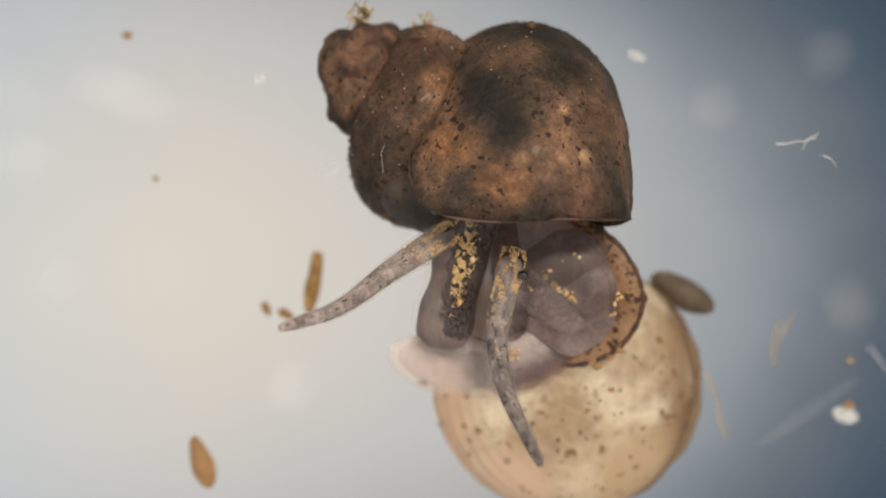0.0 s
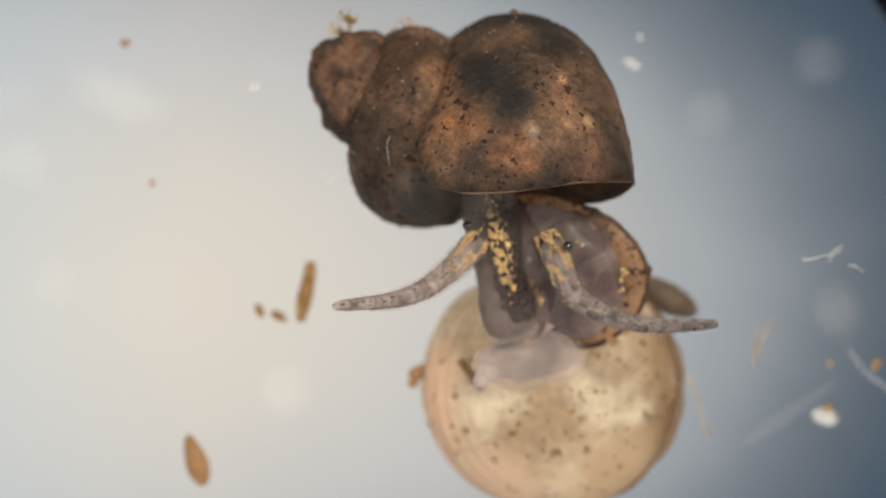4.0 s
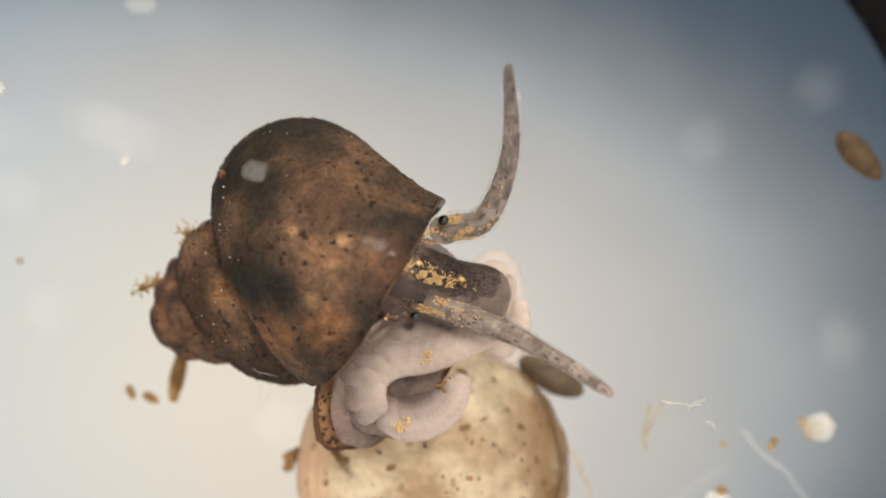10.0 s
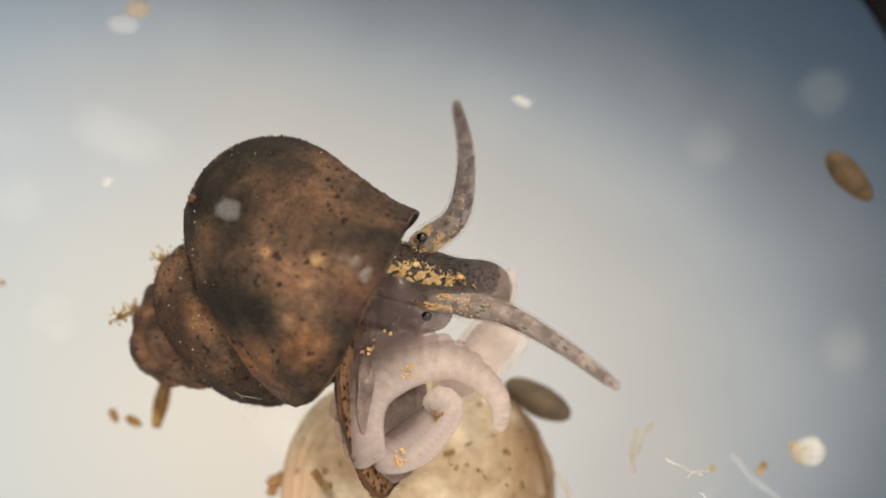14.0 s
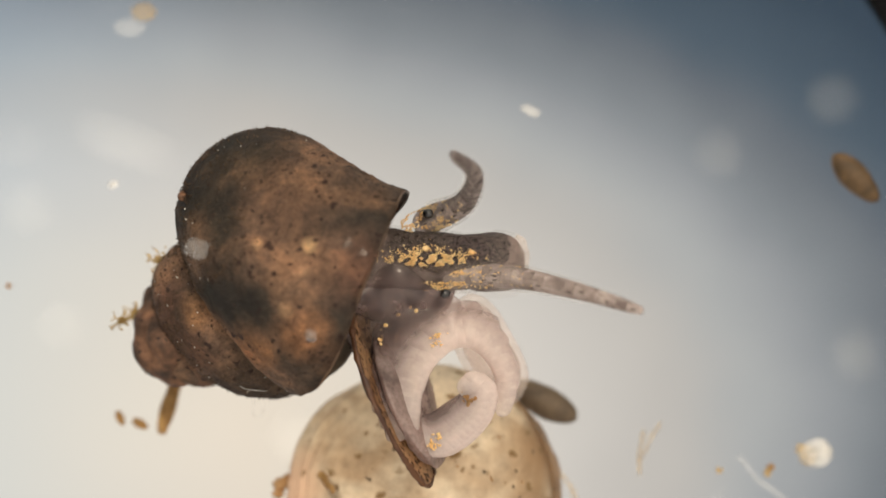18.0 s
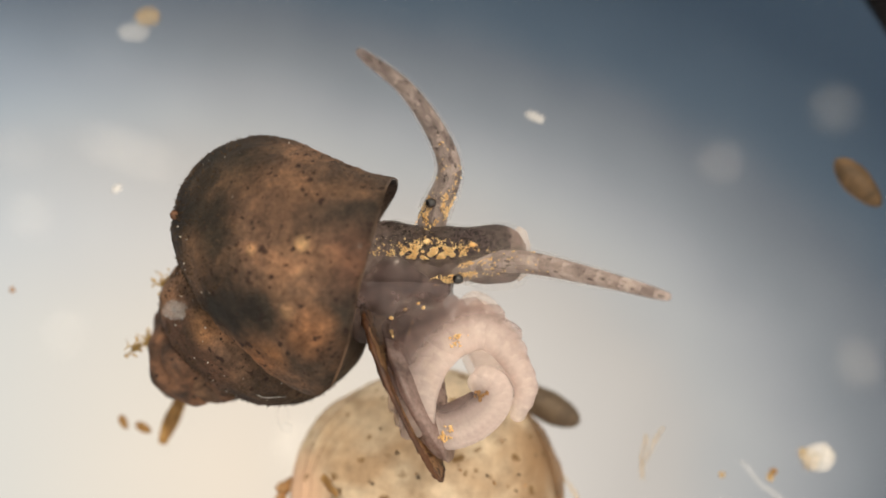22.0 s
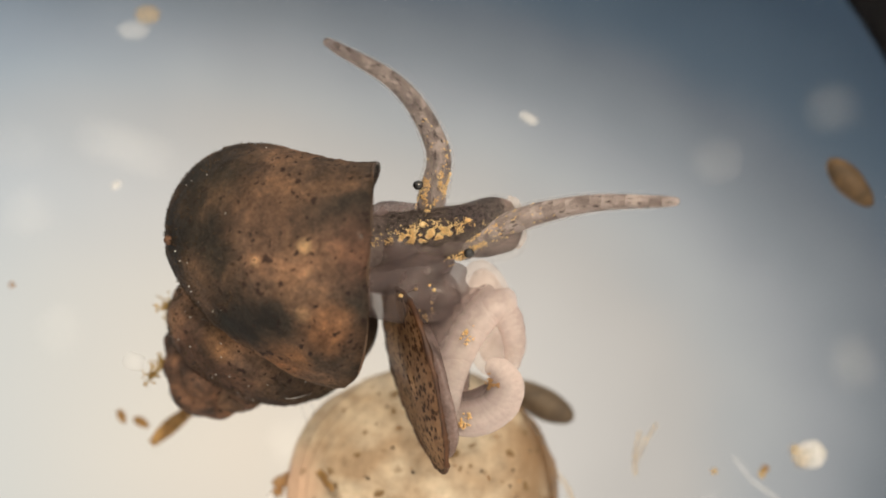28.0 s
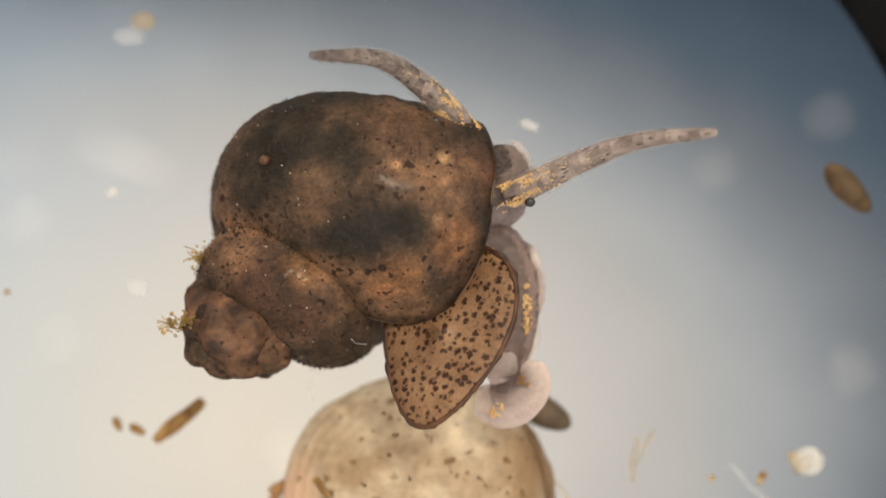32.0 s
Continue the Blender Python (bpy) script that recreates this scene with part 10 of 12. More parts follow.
    walk(sole_margin[12], [(0,P(-0.04,-3.39,2.49,0,-1.2,167.8)),(3,P(0.11,-3.54,2.49,0,-1.2,171.6)),(3.8,P(0.66,-3.65,2.49,0,-0.6,223)),(4.5,P(1.21,-3.77,2.5,0,0,274.5)),(5,P(1.76,-3.38,2.52,0,-0.5,326.9)),(5.5,P(2.31,-2.99,2.55,0,-1.1,379.3)),
        (6,P(2.86,-2.6,2.57,0,-1.6,431.7)),(7,P(2.89,-1.81,2.6,0,0,435.9)),(8,P(3.28,-1.46,2.75,0,6.3,439)),(9,P(3.21,-1.23,2.88,0,8.6,412.3)),(10,P(3,-1.05,2.93,0,9.1,384.4)),(11,P(3.11,-1.21,3.05,0,7.2,329.8)),
        (12.5,P(3.11,-1.38,3.09,0,6,318)),(14,P(3.19,-1.38,3.1,0,6.6,319.5)),(17,P(3.45,-1.21,3.1,0,6.6,297.3)),(20,P(3.67,-1.22,3.1,0,7.1,298.6)),(24,P(3.73,-1.22,3.1,0,6.7,300.1)),(28,P(3.61,-0.49,3,0,8.2,291.7)),
        (30,P(3.47,-0.62,2.74,0,3.4,261.2)),(31,P(3.39,-0.77,2.55,0,4.8,267.9)),(32,P(3.36,-0.42,2.45,0,4.6,288.5))])
    walk(sole_margin[13], [(0,P(-0.19,-3.35,2.49,0,-1.2,168.6)),(3,P(-0.04,-3.52,2.49,0,-1.2,173.1)),(3.8,P(0.59,-3.69,2.5,0,-0.6,222.4)),(4.5,P(1.22,-3.86,2.5,0,0,271.8)),(5,P(1.79,-3.37,2.53,0,-0.5,326.7)),(5.5,P(2.36,-2.88,2.55,0,-1.1,381.6)),
        (6,P(2.93,-2.39,2.58,0,-1.6,436.6)),(7,P(2.94,-1.6,2.6,0,0,446.3)),(8,P(3.33,-1.24,2.73,0,6.3,450.4)),(9,P(3.33,-1.07,2.84,0,8.7,430.7)),(10,P(3.18,-0.97,2.89,0,9.1,370.9)),(11,P(3.28,-1.31,3.02,0,7.2,315.1)),
        (12.5,P(3.26,-1.52,3.07,0,6,301.9)),(14,P(3.35,-1.52,3.07,0,6.6,308.2)),(17,P(3.55,-1.41,3.07,0,6.6,285.2)),(20,P(3.77,-1.39,3.07,0,7.1,289.7)),(24,P(3.84,-1.4,3.07,0,6.7,286.9)),(28,P(3.68,-0.65,2.98,0,8.2,282.8)),
        (30,P(3.44,-0.77,2.73,0,3.4,254.1)),(31,P(3.39,-0.92,2.54,0,4.8,260.7)),(32,P(3.41,-0.56,2.44,0,4.6,280.3))])
    walk(sole_margin[14], [(0,P(-0.34,-3.32,2.49,0,-1.2,172.5)),(3,P(-0.19,-3.5,2.49,0,-1.2,180.4)),(3.8,P(0.52,-3.73,2.5,0,-0.6,223.4)),(4.5,P(1.22,-3.96,2.5,0,0,266.4)),(5,P(1.81,-3.36,2.53,0,-0.5,323.9)),(5.5,P(2.4,-2.76,2.56,0,-1.1,381.3)),
        (6,P(2.99,-2.17,2.59,0,-1.6,438.7)),(7,P(2.96,-1.39,2.6,0,0,451.7)),(8,P(3.33,-1.01,2.7,0,6.3,459.8)),(9,P(3.4,-0.87,2.81,0,8.6,453.9)),(10,P(3.37,-0.93,2.86,0,9.8,399.6)),(10.5,P(3.4,-1.19,2.93,0,8.6,344.5)),
        (11,P(3.42,-1.45,3,0,7.3,289.4)),(12.5,P(3.37,-1.7,3.04,0,6.1,270.5)),(14,P(3.49,-1.69,3.05,0,6.7,285.2)),(17,P(3.6,-1.61,3.05,0,6.6,263.9)),(20,P(3.83,-1.58,3.05,0,7.1,269.7)),(24,P(3.9,-1.61,3.05,0,6.7,254.4)),
        (28,P(3.72,-0.82,2.95,0,8.2,271.1)),(30,P(3.4,-0.92,2.72,0,3.4,249.9)),(31,P(3.36,-1.07,2.52,0,4.8,250.4)),(32,P(3.44,-0.72,2.43,0,4.6,266.8))])
    walk(sole_margin[15], [(0,P(-0.49,-3.3,2.5,0,-1.2,174.8)),(3,P(-0.34,-3.5,2.5,0,-1.2,184.5)),(4.5,P(1.22,-4.05,2.5,0,0,254.6)),(5,P(1.82,-3.35,2.53,0,-0.5,195.8)),(5.5,P(2.43,-2.65,2.56,0,-1.1,137.1)),(6,P(3.03,-1.94,2.59,0,-1.6,78.4)),
        (7,P(2.95,-1.18,2.6,0,0,91.5)),(8,P(3.29,-0.79,2.68,0,6.3,100.2)),(9,P(3.39,-0.67,2.78,0,8.6,98.9)),(10,P(3.51,-0.82,2.83,0,9.1,86.2)),(10.3,P(3.5,-1.09,2.88,0,8.5,145.6)),(10.7,P(3.49,-1.36,2.93,0,7.8,205)),
        (11,P(3.49,-1.64,2.98,0,7.1,264.4)),(12.5,P(3.37,-1.9,3.02,0,6,249.6)),(14,P(3.54,-1.89,3.02,0,6.6,263.9)),(17,P(3.58,-1.83,3.02,0,6.6,252.7)),(20,P(3.83,-1.79,3.02,0,7,258.3)),(24,P(3.84,-1.81,3.02,0,6.7,243.5)),
        (28,P(3.72,-0.99,2.93,0,8.2,264.8)),(30,P(3.35,-1.07,2.71,0,3.4,246.8)),(31,P(3.31,-1.21,2.51,0,4.8,245.9)),(32,P(3.43,-0.87,2.41,0,4.6,257.3))])
    walk(curled_tail[0], [(0,P(1.3,-3.26,2.4,0,-4.3,18)),(3,P(1.42,-3.26,2.4,0,-4.3,17.5)),(4.5,P(0.59,-3.02,2.4,0,-5.4,-47.1)),(6,P(0.54,-2.28,2.45,0,-4,-32.8)),(7,P(0.95,-2.28,2.6,0,-3.7,-24.8)),(8,P(1.12,-2.32,2.95,0,-5.6,-31.1)),
        (9,P(1.28,-2.37,3.05,0,-7.5,-17.3)),(10,P(1.45,-2.38,3.1,0,-7.5,-21.1)),(11,P(1.56,-2.54,3.15,0,-9.3,-20.3)),(12.5,P(1.58,-2.64,3.15,0,-9.2,-23.5)),(14,P(1.76,-2.65,3.2,0,-10,8.8)),(17,P(2.24,-2.58,3.2,0,-9.7,0.2)),
        (20,P(2.38,-2.31,3.2,0,-9.6,-8.4)),(24,P(2.5,-2.25,3.2,0,-9.5,-7.7)),(28,P(2.74,-2.08,3.1,0,-10.6,-12.1)),(30,P(2.76,-2.26,2.8,0,-11.9,-13.3)),(31,P(2.79,-2.36,2.6,0,-16.4,-19.6)),(32,P(2.69,-2.54,2.5,0,-17.1,-21.9))])
    walk(curled_tail[1], [(0,P(1.38,-3.23,2.41,0,-4.3,18)),(3,P(1.5,-3.24,2.41,0,-4.3,17.5)),(4.5,P(0.63,-3.07,2.41,0,-5.4,-47.1)),(6,P(0.61,-2.32,2.46,0,-4,-32.8)),(7,P(1.03,-2.32,2.61,0,-3.7,-24.9)),(8,P(1.2,-2.37,2.96,0,-5.6,-30.3)),
        (9,P(1.37,-2.4,3.06,0,-7.5,-16.8)),(10,P(1.54,-2.42,3.11,0,-7.5,-21)),(11,P(1.65,-2.57,3.17,0,-9.3,-21.8)),(12.5,P(1.67,-2.68,3.17,0,-9.2,-23.1)),(14,P(1.87,-2.63,3.22,0,-10,9.1)),(17,P(2.35,-2.58,3.22,0,-9.7,0.3)),
        (20,P(2.49,-2.33,3.22,0,-9.6,-8.5)),(24,P(2.61,-2.26,3.22,0,-9.5,-7.4)),(28,P(2.83,-2.1,3.12,0,-10.7,-10.8)),(30,P(2.84,-2.29,2.82,0,-11.9,-13.7)),(31,P(2.87,-2.39,2.62,0,-16.4,-20.3)),(32,P(2.77,-2.57,2.52,0,-17.1,-22.7))])
    walk(curled_tail[2], [(0,P(1.46,-3.21,2.41,0,-4.3,17.3)),(3,P(1.58,-3.21,2.41,0,-4.3,16.8)),(4.5,P(0.68,-3.12,2.41,0,-5.4,-40.6)),(6,P(0.69,-2.37,2.46,0,-4,-26.8)),(7,P(1.12,-2.36,2.61,0,-3.7,-20.8)),(8,P(1.29,-2.42,2.97,0,-5.6,-22.3)),
        (9,P(1.46,-2.43,3.07,0,-7.5,-8.5)),(10,P(1.63,-2.45,3.12,0,-7.5,-11.3)),(11,P(1.74,-2.61,3.18,0,-9.3,-15.8)),(12.5,P(1.76,-2.71,3.18,0,-9.3,-1.1)),(14,P(1.97,-2.61,3.24,0,-10,18.8)),(17,P(2.46,-2.58,3.24,0,-9.8,11)),
        (20,P(2.6,-2.34,3.24,0,-9.6,0.3)),(24,P(2.72,-2.28,3.24,0,-9.5,4.1)),(28,P(2.93,-2.12,3.14,0,-10.7,1.5)),(30,P(2.93,-2.31,2.84,0,-11.9,-9.8)),(31,P(2.95,-2.42,2.65,0,-16.5,-15.5)),(32,P(2.84,-2.6,2.55,0,-17.1,-15.1))])
    walk(curled_tail[3], [(0,P(1.54,-3.18,2.42,0,-4.3,16.4)),(3,P(1.66,-3.19,2.42,0,-4.3,15.9)),(4.5,P(0.73,-3.16,2.42,0,-5.4,-34.1)),(6,P(0.77,-2.41,2.47,0,-4,-18.3)),(7,P(1.21,-2.39,2.62,0,-3.7,-15.9)),(8,P(1.37,-2.46,2.98,0,-5.6,-15.4)),
        (9,P(1.55,-2.44,3.09,0,-7.5,-0.2)),(10,P(1.72,-2.47,3.14,0,-7.5,0.9)),(11,P(1.83,-2.64,3.2,0,-9.3,1.1)),(12.5,P(1.86,-2.72,3.2,0,-9.1,28)),(14,P(2.07,-2.58,3.26,0,-10,29.3)),(17,P(2.57,-2.56,3.26,0,-9.7,25)),
        (20,P(2.71,-2.34,3.26,0,-9.6,11.7)),(24,P(2.84,-2.27,3.26,0,-9.4,17.9)),(28,P(3.03,-2.12,3.16,0,-10.6,11.1)),(30,P(3.02,-2.32,2.86,0,-11.9,-3.2)),(31,P(3.03,-2.44,2.68,0,-16.4,-6.4)),(32,P(2.92,-2.62,2.57,0,-17,0.7))])
    walk(curled_tail[4], [(0,P(1.62,-3.16,2.43,0,-4.3,15.6)),(3,P(1.74,-3.17,2.43,0,-4.3,15.1)),(4.5,P(0.78,-3.2,2.43,0,-5.4,-29.1)),(6,P(0.85,-2.44,2.48,0,-4,-13)),(7,P(1.3,-2.42,2.62,0,-3.7,-12.7)),(8,P(1.47,-2.48,2.99,0,-5.6,-8.9)),
        (9,P(1.65,-2.44,3.1,0,-7.5,4.3)),(10,P(1.82,-2.47,3.15,0,-7.5,8.1)),(11,P(1.93,-2.63,3.21,0,-9.3,17.3)),(12.5,P(1.94,-2.67,3.21,0,-9.1,40.1)),(14,P(2.17,-2.53,3.27,0,-9.9,34.6)),(17,P(2.66,-2.51,3.28,0,-9.7,32.5)),
        (20,P(2.82,-2.32,3.27,0,-9.6,18.6)),(24,P(2.94,-2.23,3.27,0,-9.4,25.9)),(28,P(3.13,-2.1,3.18,0,-10.6,17)),(30,P(3.1,-2.33,2.88,0,-11.9,0.9)),(31,P(3.11,-2.45,2.7,0,-16.4,0.2)),(32,P(3,-2.62,2.6,0,-17,12.3))])
    walk(curled_tail[5], [(0,P(1.7,-3.14,2.43,0,-4.3,14.5)),(3,P(1.82,-3.14,2.43,0,-4.3,14)),(4.5,P(0.84,-3.23,2.43,0,-5.4,-18.9)),(6,P(0.94,-2.46,2.48,0,-4,-8.9)),(7,P(1.4,-2.44,2.63,0,-3.7,-8.5)),(8,P(1.56,-2.5,3,0,-5.6,-1.4)),
        (9,P(1.74,-2.44,3.11,0,-7.5,8.2)),(10,P(1.91,-2.46,3.16,0,-7.5,14)),(11,P(2.02,-2.61,3.23,0,-9.2,27.8)),(12.5,P(2.02,-2.61,3.23,0,-9.1,45.4)),(14,P(2.25,-2.47,3.29,0,-10,38.4)),(17,P(2.76,-2.45,3.29,0,-9.7,37.8)),
        (20,P(2.92,-2.28,3.29,0,-9.6,24.7)),(24,P(3.05,-2.18,3.29,0,-9.4,31.8)),(28,P(3.23,-2.07,3.19,0,-10.6,23.1)),(30,P(3.19,-2.32,2.89,0,-11.9,6.7)),(31,P(3.2,-2.45,2.73,0,-16.4,8.5)),(32,P(3.08,-2.6,2.62,0,-16.9,21.2))])
    walk(curled_tail[6], [(0,P(1.78,-3.12,2.44,0,-4.3,11.4)),(3,P(1.9,-3.12,2.44,0,-4.3,10.9)),(4.5,P(0.9,-3.25,2.44,0,-5.4,-0.9)),(6,P(1.02,-2.47,2.49,0,-4,-5.6)),(7,P(1.49,-2.46,2.64,0,-3.7,-3.1)),(8,P(1.65,-2.5,3.01,0,-5.6,4.7)),
        (9,P(1.84,-2.42,3.12,0,-7.5,12.4)),(10,P(2,-2.43,3.18,0,-7.5,20.2)),(11,P(2.1,-2.56,3.24,0,-9.2,36.3)),(12.5,P(2.09,-2.54,3.24,0,-9.1,49)),(14,P(2.34,-2.4,3.31,0,-10,42.1)),(17,P(2.84,-2.38,3.31,0,-9.7,42.3)),
        (20,P(3.03,-2.24,3.31,0,-9.6,31.2)),(24,P(3.14,-2.12,3.31,0,-9.4,37.9)),(28,P(3.32,-2.03,3.21,0,-10.6,29.8)),(30,P(3.28,-2.31,2.91,0,-11.9,14.9)),(31,P(3.28,-2.44,2.75,0,-16.4,20)),(32,P(3.16,-2.57,2.65,0,-16.9,30.2))])
    walk(curled_tail[7], [(0,P(1.86,-3.1,2.44,0,-4.3,11)),(3,P(1.98,-3.11,2.44,0,-4.3,10.5)),(4.5,P(0.97,-3.25,2.44,0,-5.4,13.8)),(6,P(1.11,-2.48,2.49,0,-4,-1.7)),(7,P(1.59,-2.46,2.64,0,-3.7,2.2)),(8,P(1.75,-2.49,3.02,0,-5.6,9.6)),
        (9,P(1.93,-2.4,3.14,0,-7.5,17)),(10,P(2.09,-2.4,3.19,0,-7.5,26.5)),(11,P(2.18,-2.5,3.26,0,-9.2,47.1)),(12.5,P(2.15,-2.46,3.26,0,-9.1,54)),(14,P(2.42,-2.33,3.33,0,-10,47.2)),(17,P(2.92,-2.31,3.33,0,-9.7,47.5)),
        (20,P(3.12,-2.18,3.33,0,-9.6,37.3)),(24,P(3.23,-2.05,3.33,0,-9.4,43.9)),(28,P(3.4,-1.98,3.23,0,-10.6,36.3)),(30,P(3.37,-2.29,2.93,0,-11.9,23.3)),(31,P(3.36,-2.41,2.77,0,-16.3,31.8)),(32,P(3.23,-2.53,2.68,0,-16.9,40.2))])
    walk(curled_tail[8], [(0,P(1.94,-3.09,2.45,0,-4.3,15.2)),(3,P(2.06,-3.09,2.45,0,-4.3,14.7)),(4.5,P(1.03,-3.24,2.45,0,-5.4,24.3)),(6,P(1.2,-2.49,2.5,0,-4,4)),(7,P(1.68,-2.46,2.65,0,-3.7,6.8)),(8,P(1.84,-2.48,3.02,0,-5.6,14.8)),
        (9,P(2.02,-2.37,3.15,0,-7.5,22.9)),(10,P(2.18,-2.36,3.2,0,-7.5,33.4)),(11,P(2.25,-2.43,3.27,0,-9.2,56.3)),(12.5,P(2.21,-2.38,3.27,0,-9.1,57.8)),(14,P(2.49,-2.25,3.35,0,-10,51.7)),(17,P(3,-2.23,3.35,0,-9.7,52.3)),
        (20,P(3.21,-2.11,3.35,0,-9.6,43.4)),(24,P(3.31,-1.98,3.35,0,-9.5,51)),(28,P(3.49,-1.92,3.25,0,-10.6,45.9)),(30,P(3.45,-2.26,2.95,0,-11.9,30.7)),(31,P(3.43,-2.36,2.8,0,-16.3,39.5)),(32,P(3.29,-2.48,2.7,0,-16.9,46.5))])
    walk(curled_tail[9], [(0,P(2.02,-3.06,2.46,0,-4.3,23)),(3,P(2.14,-3.07,2.46,0,-4.3,22.6)),(4.5,P(1.09,-3.21,2.46,0,-5.4,35.1)),(6,P(1.29,-2.48,2.51,0,-4,10.6)),(7,P(1.78,-2.45,2.66,0,-3.7,11.7)),(8,P(1.94,-2.45,3.03,0,-5.6,21.4)),
        (9,P(2.11,-2.34,3.16,0,-7.5,30.4)),(10,P(2.26,-2.3,3.21,0,-7.5,41.9)),(11,P(2.3,-2.35,3.29,0,-9.2,63)),(12.5,P(2.26,-2.3,3.29,0,-9.1,60.9)),(14,P(2.55,-2.17,3.37,0,-10,55.2)),(17,P(3.07,-2.14,3.37,0,-9.7,57.8)),
        (20,P(3.29,-2.04,3.37,0,-9.6,52.2)),(24,P(3.38,-1.89,3.37,0,-9.5,61.9)),(28,P(3.55,-1.85,3.27,0,-10.6,60)),(30,P(3.52,-2.21,2.97,0,-11.9,38.8)),(31,P(3.5,-2.31,2.82,0,-16.3,45.2)),(32,P(3.35,-2.42,2.73,0,-16.9,51))])
    walk(curled_tail[10], [(0,P(2.1,-3.03,2.46,0,-4.3,28.4)),(3,P(2.22,-3.04,2.46,0,-4.3,27.9)),(4.5,P(1.15,-3.17,2.46,0,-5.4,44.8)),(6,P(1.38,-2.46,2.51,0,-4,15.7)),(7,P(1.87,-2.43,2.66,0,-3.7,17.1)),(8,P(2.02,-2.42,3.04,0,-5.6,27.3)),
        (9,P(2.19,-2.29,3.18,0,-7.5,39.4)),(10,P(2.33,-2.24,3.23,0,-7.5,51.3)),(11,P(2.34,-2.27,3.31,0,-9.2,69.9)),(12.5,P(2.31,-2.22,3.31,0,-9.1,64)),(14,P(2.62,-2.08,3.39,0,-10,57.6)),(17,P(3.12,-2.05,3.39,0,-9.7,63.8)),
        (20,P(3.36,-1.95,3.39,0,-9.6,63.7)),(24,P(3.44,-1.79,3.39,0,-9.5,73.4)),(28,P(3.6,-1.76,3.29,0,-10.6,71.7)),(30,P(3.59,-2.16,2.99,0,-11.9,49.5)),(31,P(3.56,-2.25,2.85,0,-16.3,52.3)),(32,P(3.4,-2.35,2.75,0,-16.9,56.2))])
    walk(curled_tail[11], [(0,P(2.17,-2.99,2.47,0,-4.3,34.1)),(3,P(2.29,-3,2.47,0,-4.3,33.7)),(4.5,P(1.2,-3.12,2.47,0,-5.4,52.7)),(6,P(1.46,-2.44,2.52,0,-4,21.2)),(7,P(1.97,-2.4,2.67,0,-3.7,22.5)),(8,P(2.11,-2.37,3.05,0,-5.6,31.8)),
        (9,P(2.27,-2.23,3.19,0,-7.5,44.9)),(10,P(2.39,-2.17,3.24,0,-7.5,57.2)),(11,P(2.38,-2.18,3.32,0,-9.2,77)),(12.5,P(2.35,-2.13,3.32,0,-9.1,68)),(14,P(2.67,-1.99,3.41,0,-10,61.4)),(17,P(3.17,-1.95,3.41,0,-9.7,71)),
        (20,P(3.41,-1.85,3.41,0,-9.6,75.7)),(24,P(3.47,-1.68,3.41,0,-9.5,87.8)),(28,P(3.64,-1.67,3.31,0,-10.6,82.7)),(30,P(3.65,-2.09,3.01,0,-11.9,59.8)),(31,P(3.61,-2.18,2.88,0,-16.3,61.6)),(32,P(3.45,-2.28,2.77,0,-16.9,64.5))])
    walk(curled_tail[12], [(0,P(2.24,-2.95,2.48,0,-4.3,43.8)),(3,P(2.36,-2.96,2.48,0,-4.3,43.3)),(4.5,P(1.24,-3.07,2.48,0,-5.4,63.4)),(6,P(1.54,-2.41,2.52,0,-4,30.6)),(7,P(2.06,-2.36,2.68,0,-3.7,30.4)),(8,P(2.19,-2.32,3.06,0,-5.6,37)),
        (9,P(2.33,-2.16,3.2,0,-7.5,47.7)),(10,P(2.44,-2.09,3.25,0,-7.5,60.7)),(11,P(2.4,-2.08,3.34,0,-9.2,86.1)),(12.5,P(2.39,-2.04,3.34,0,-9.1,75.9)),(14,P(2.72,-1.9,3.43,0,-10.1,76.6)),(17,P(3.21,-1.85,3.43,0,-9.9,88.3)),
        (20,P(3.43,-1.74,3.43,0,-9.8,99.9)),(24,P(3.47,-1.57,3.43,0,-9.6,118)),(28,P(3.65,-1.57,3.32,0,-10.7,101.1)),(30,P(3.7,-2.01,3.02,0,-11.9,72.2)),(31,P(3.65,-2.1,2.9,0,-16.3,76)),(32,P(3.48,-2.21,2.8,0,-16.9,78.3))])
    walk(curled_tail[13], [(0,P(2.3,-2.89,2.48,0,-4.3,58.2)),(3,P(2.42,-2.9,2.48,0,-4.3,57.8)),(4.5,P(1.27,-3.01,2.48,0,-5.4,74.2)),(6,P(1.62,-2.36,2.53,0,-4,45.2)),(7,P(2.14,-2.31,2.68,0,-3.7,44.6)),(8,P(2.27,-2.27,3.07,0,-5.6,41.8)),
        (9,P(2.4,-2.09,3.21,0,-7.5,52)),(10,P(2.48,-2,3.26,0,-7.5,66.8)),(11,P(2.41,-1.99,3.35,0,-9.3,105.6)),(12.5,P(2.41,-1.94,3.35,0,-9.2,98.3)),(14,P(2.75,-1.79,3.44,0,-10.3,126.6)),(17,P(3.21,-1.74,3.44,0,-9.9,127.5)),
        (20,P(3.42,-1.63,3.44,0,-9.7,132.5)),(24,P(3.42,-1.47,3.44,0,-9.5,141.5)),(28,P(3.63,-1.47,3.34,0,-10.6,119)),(30,P(3.72,-1.93,3.04,0,-11.9,89)),(31,P(3.67,-2.02,2.93,0,-16.2,94.6)),(32,P(3.5,-2.13,2.82,0,-16.8,93.2))])
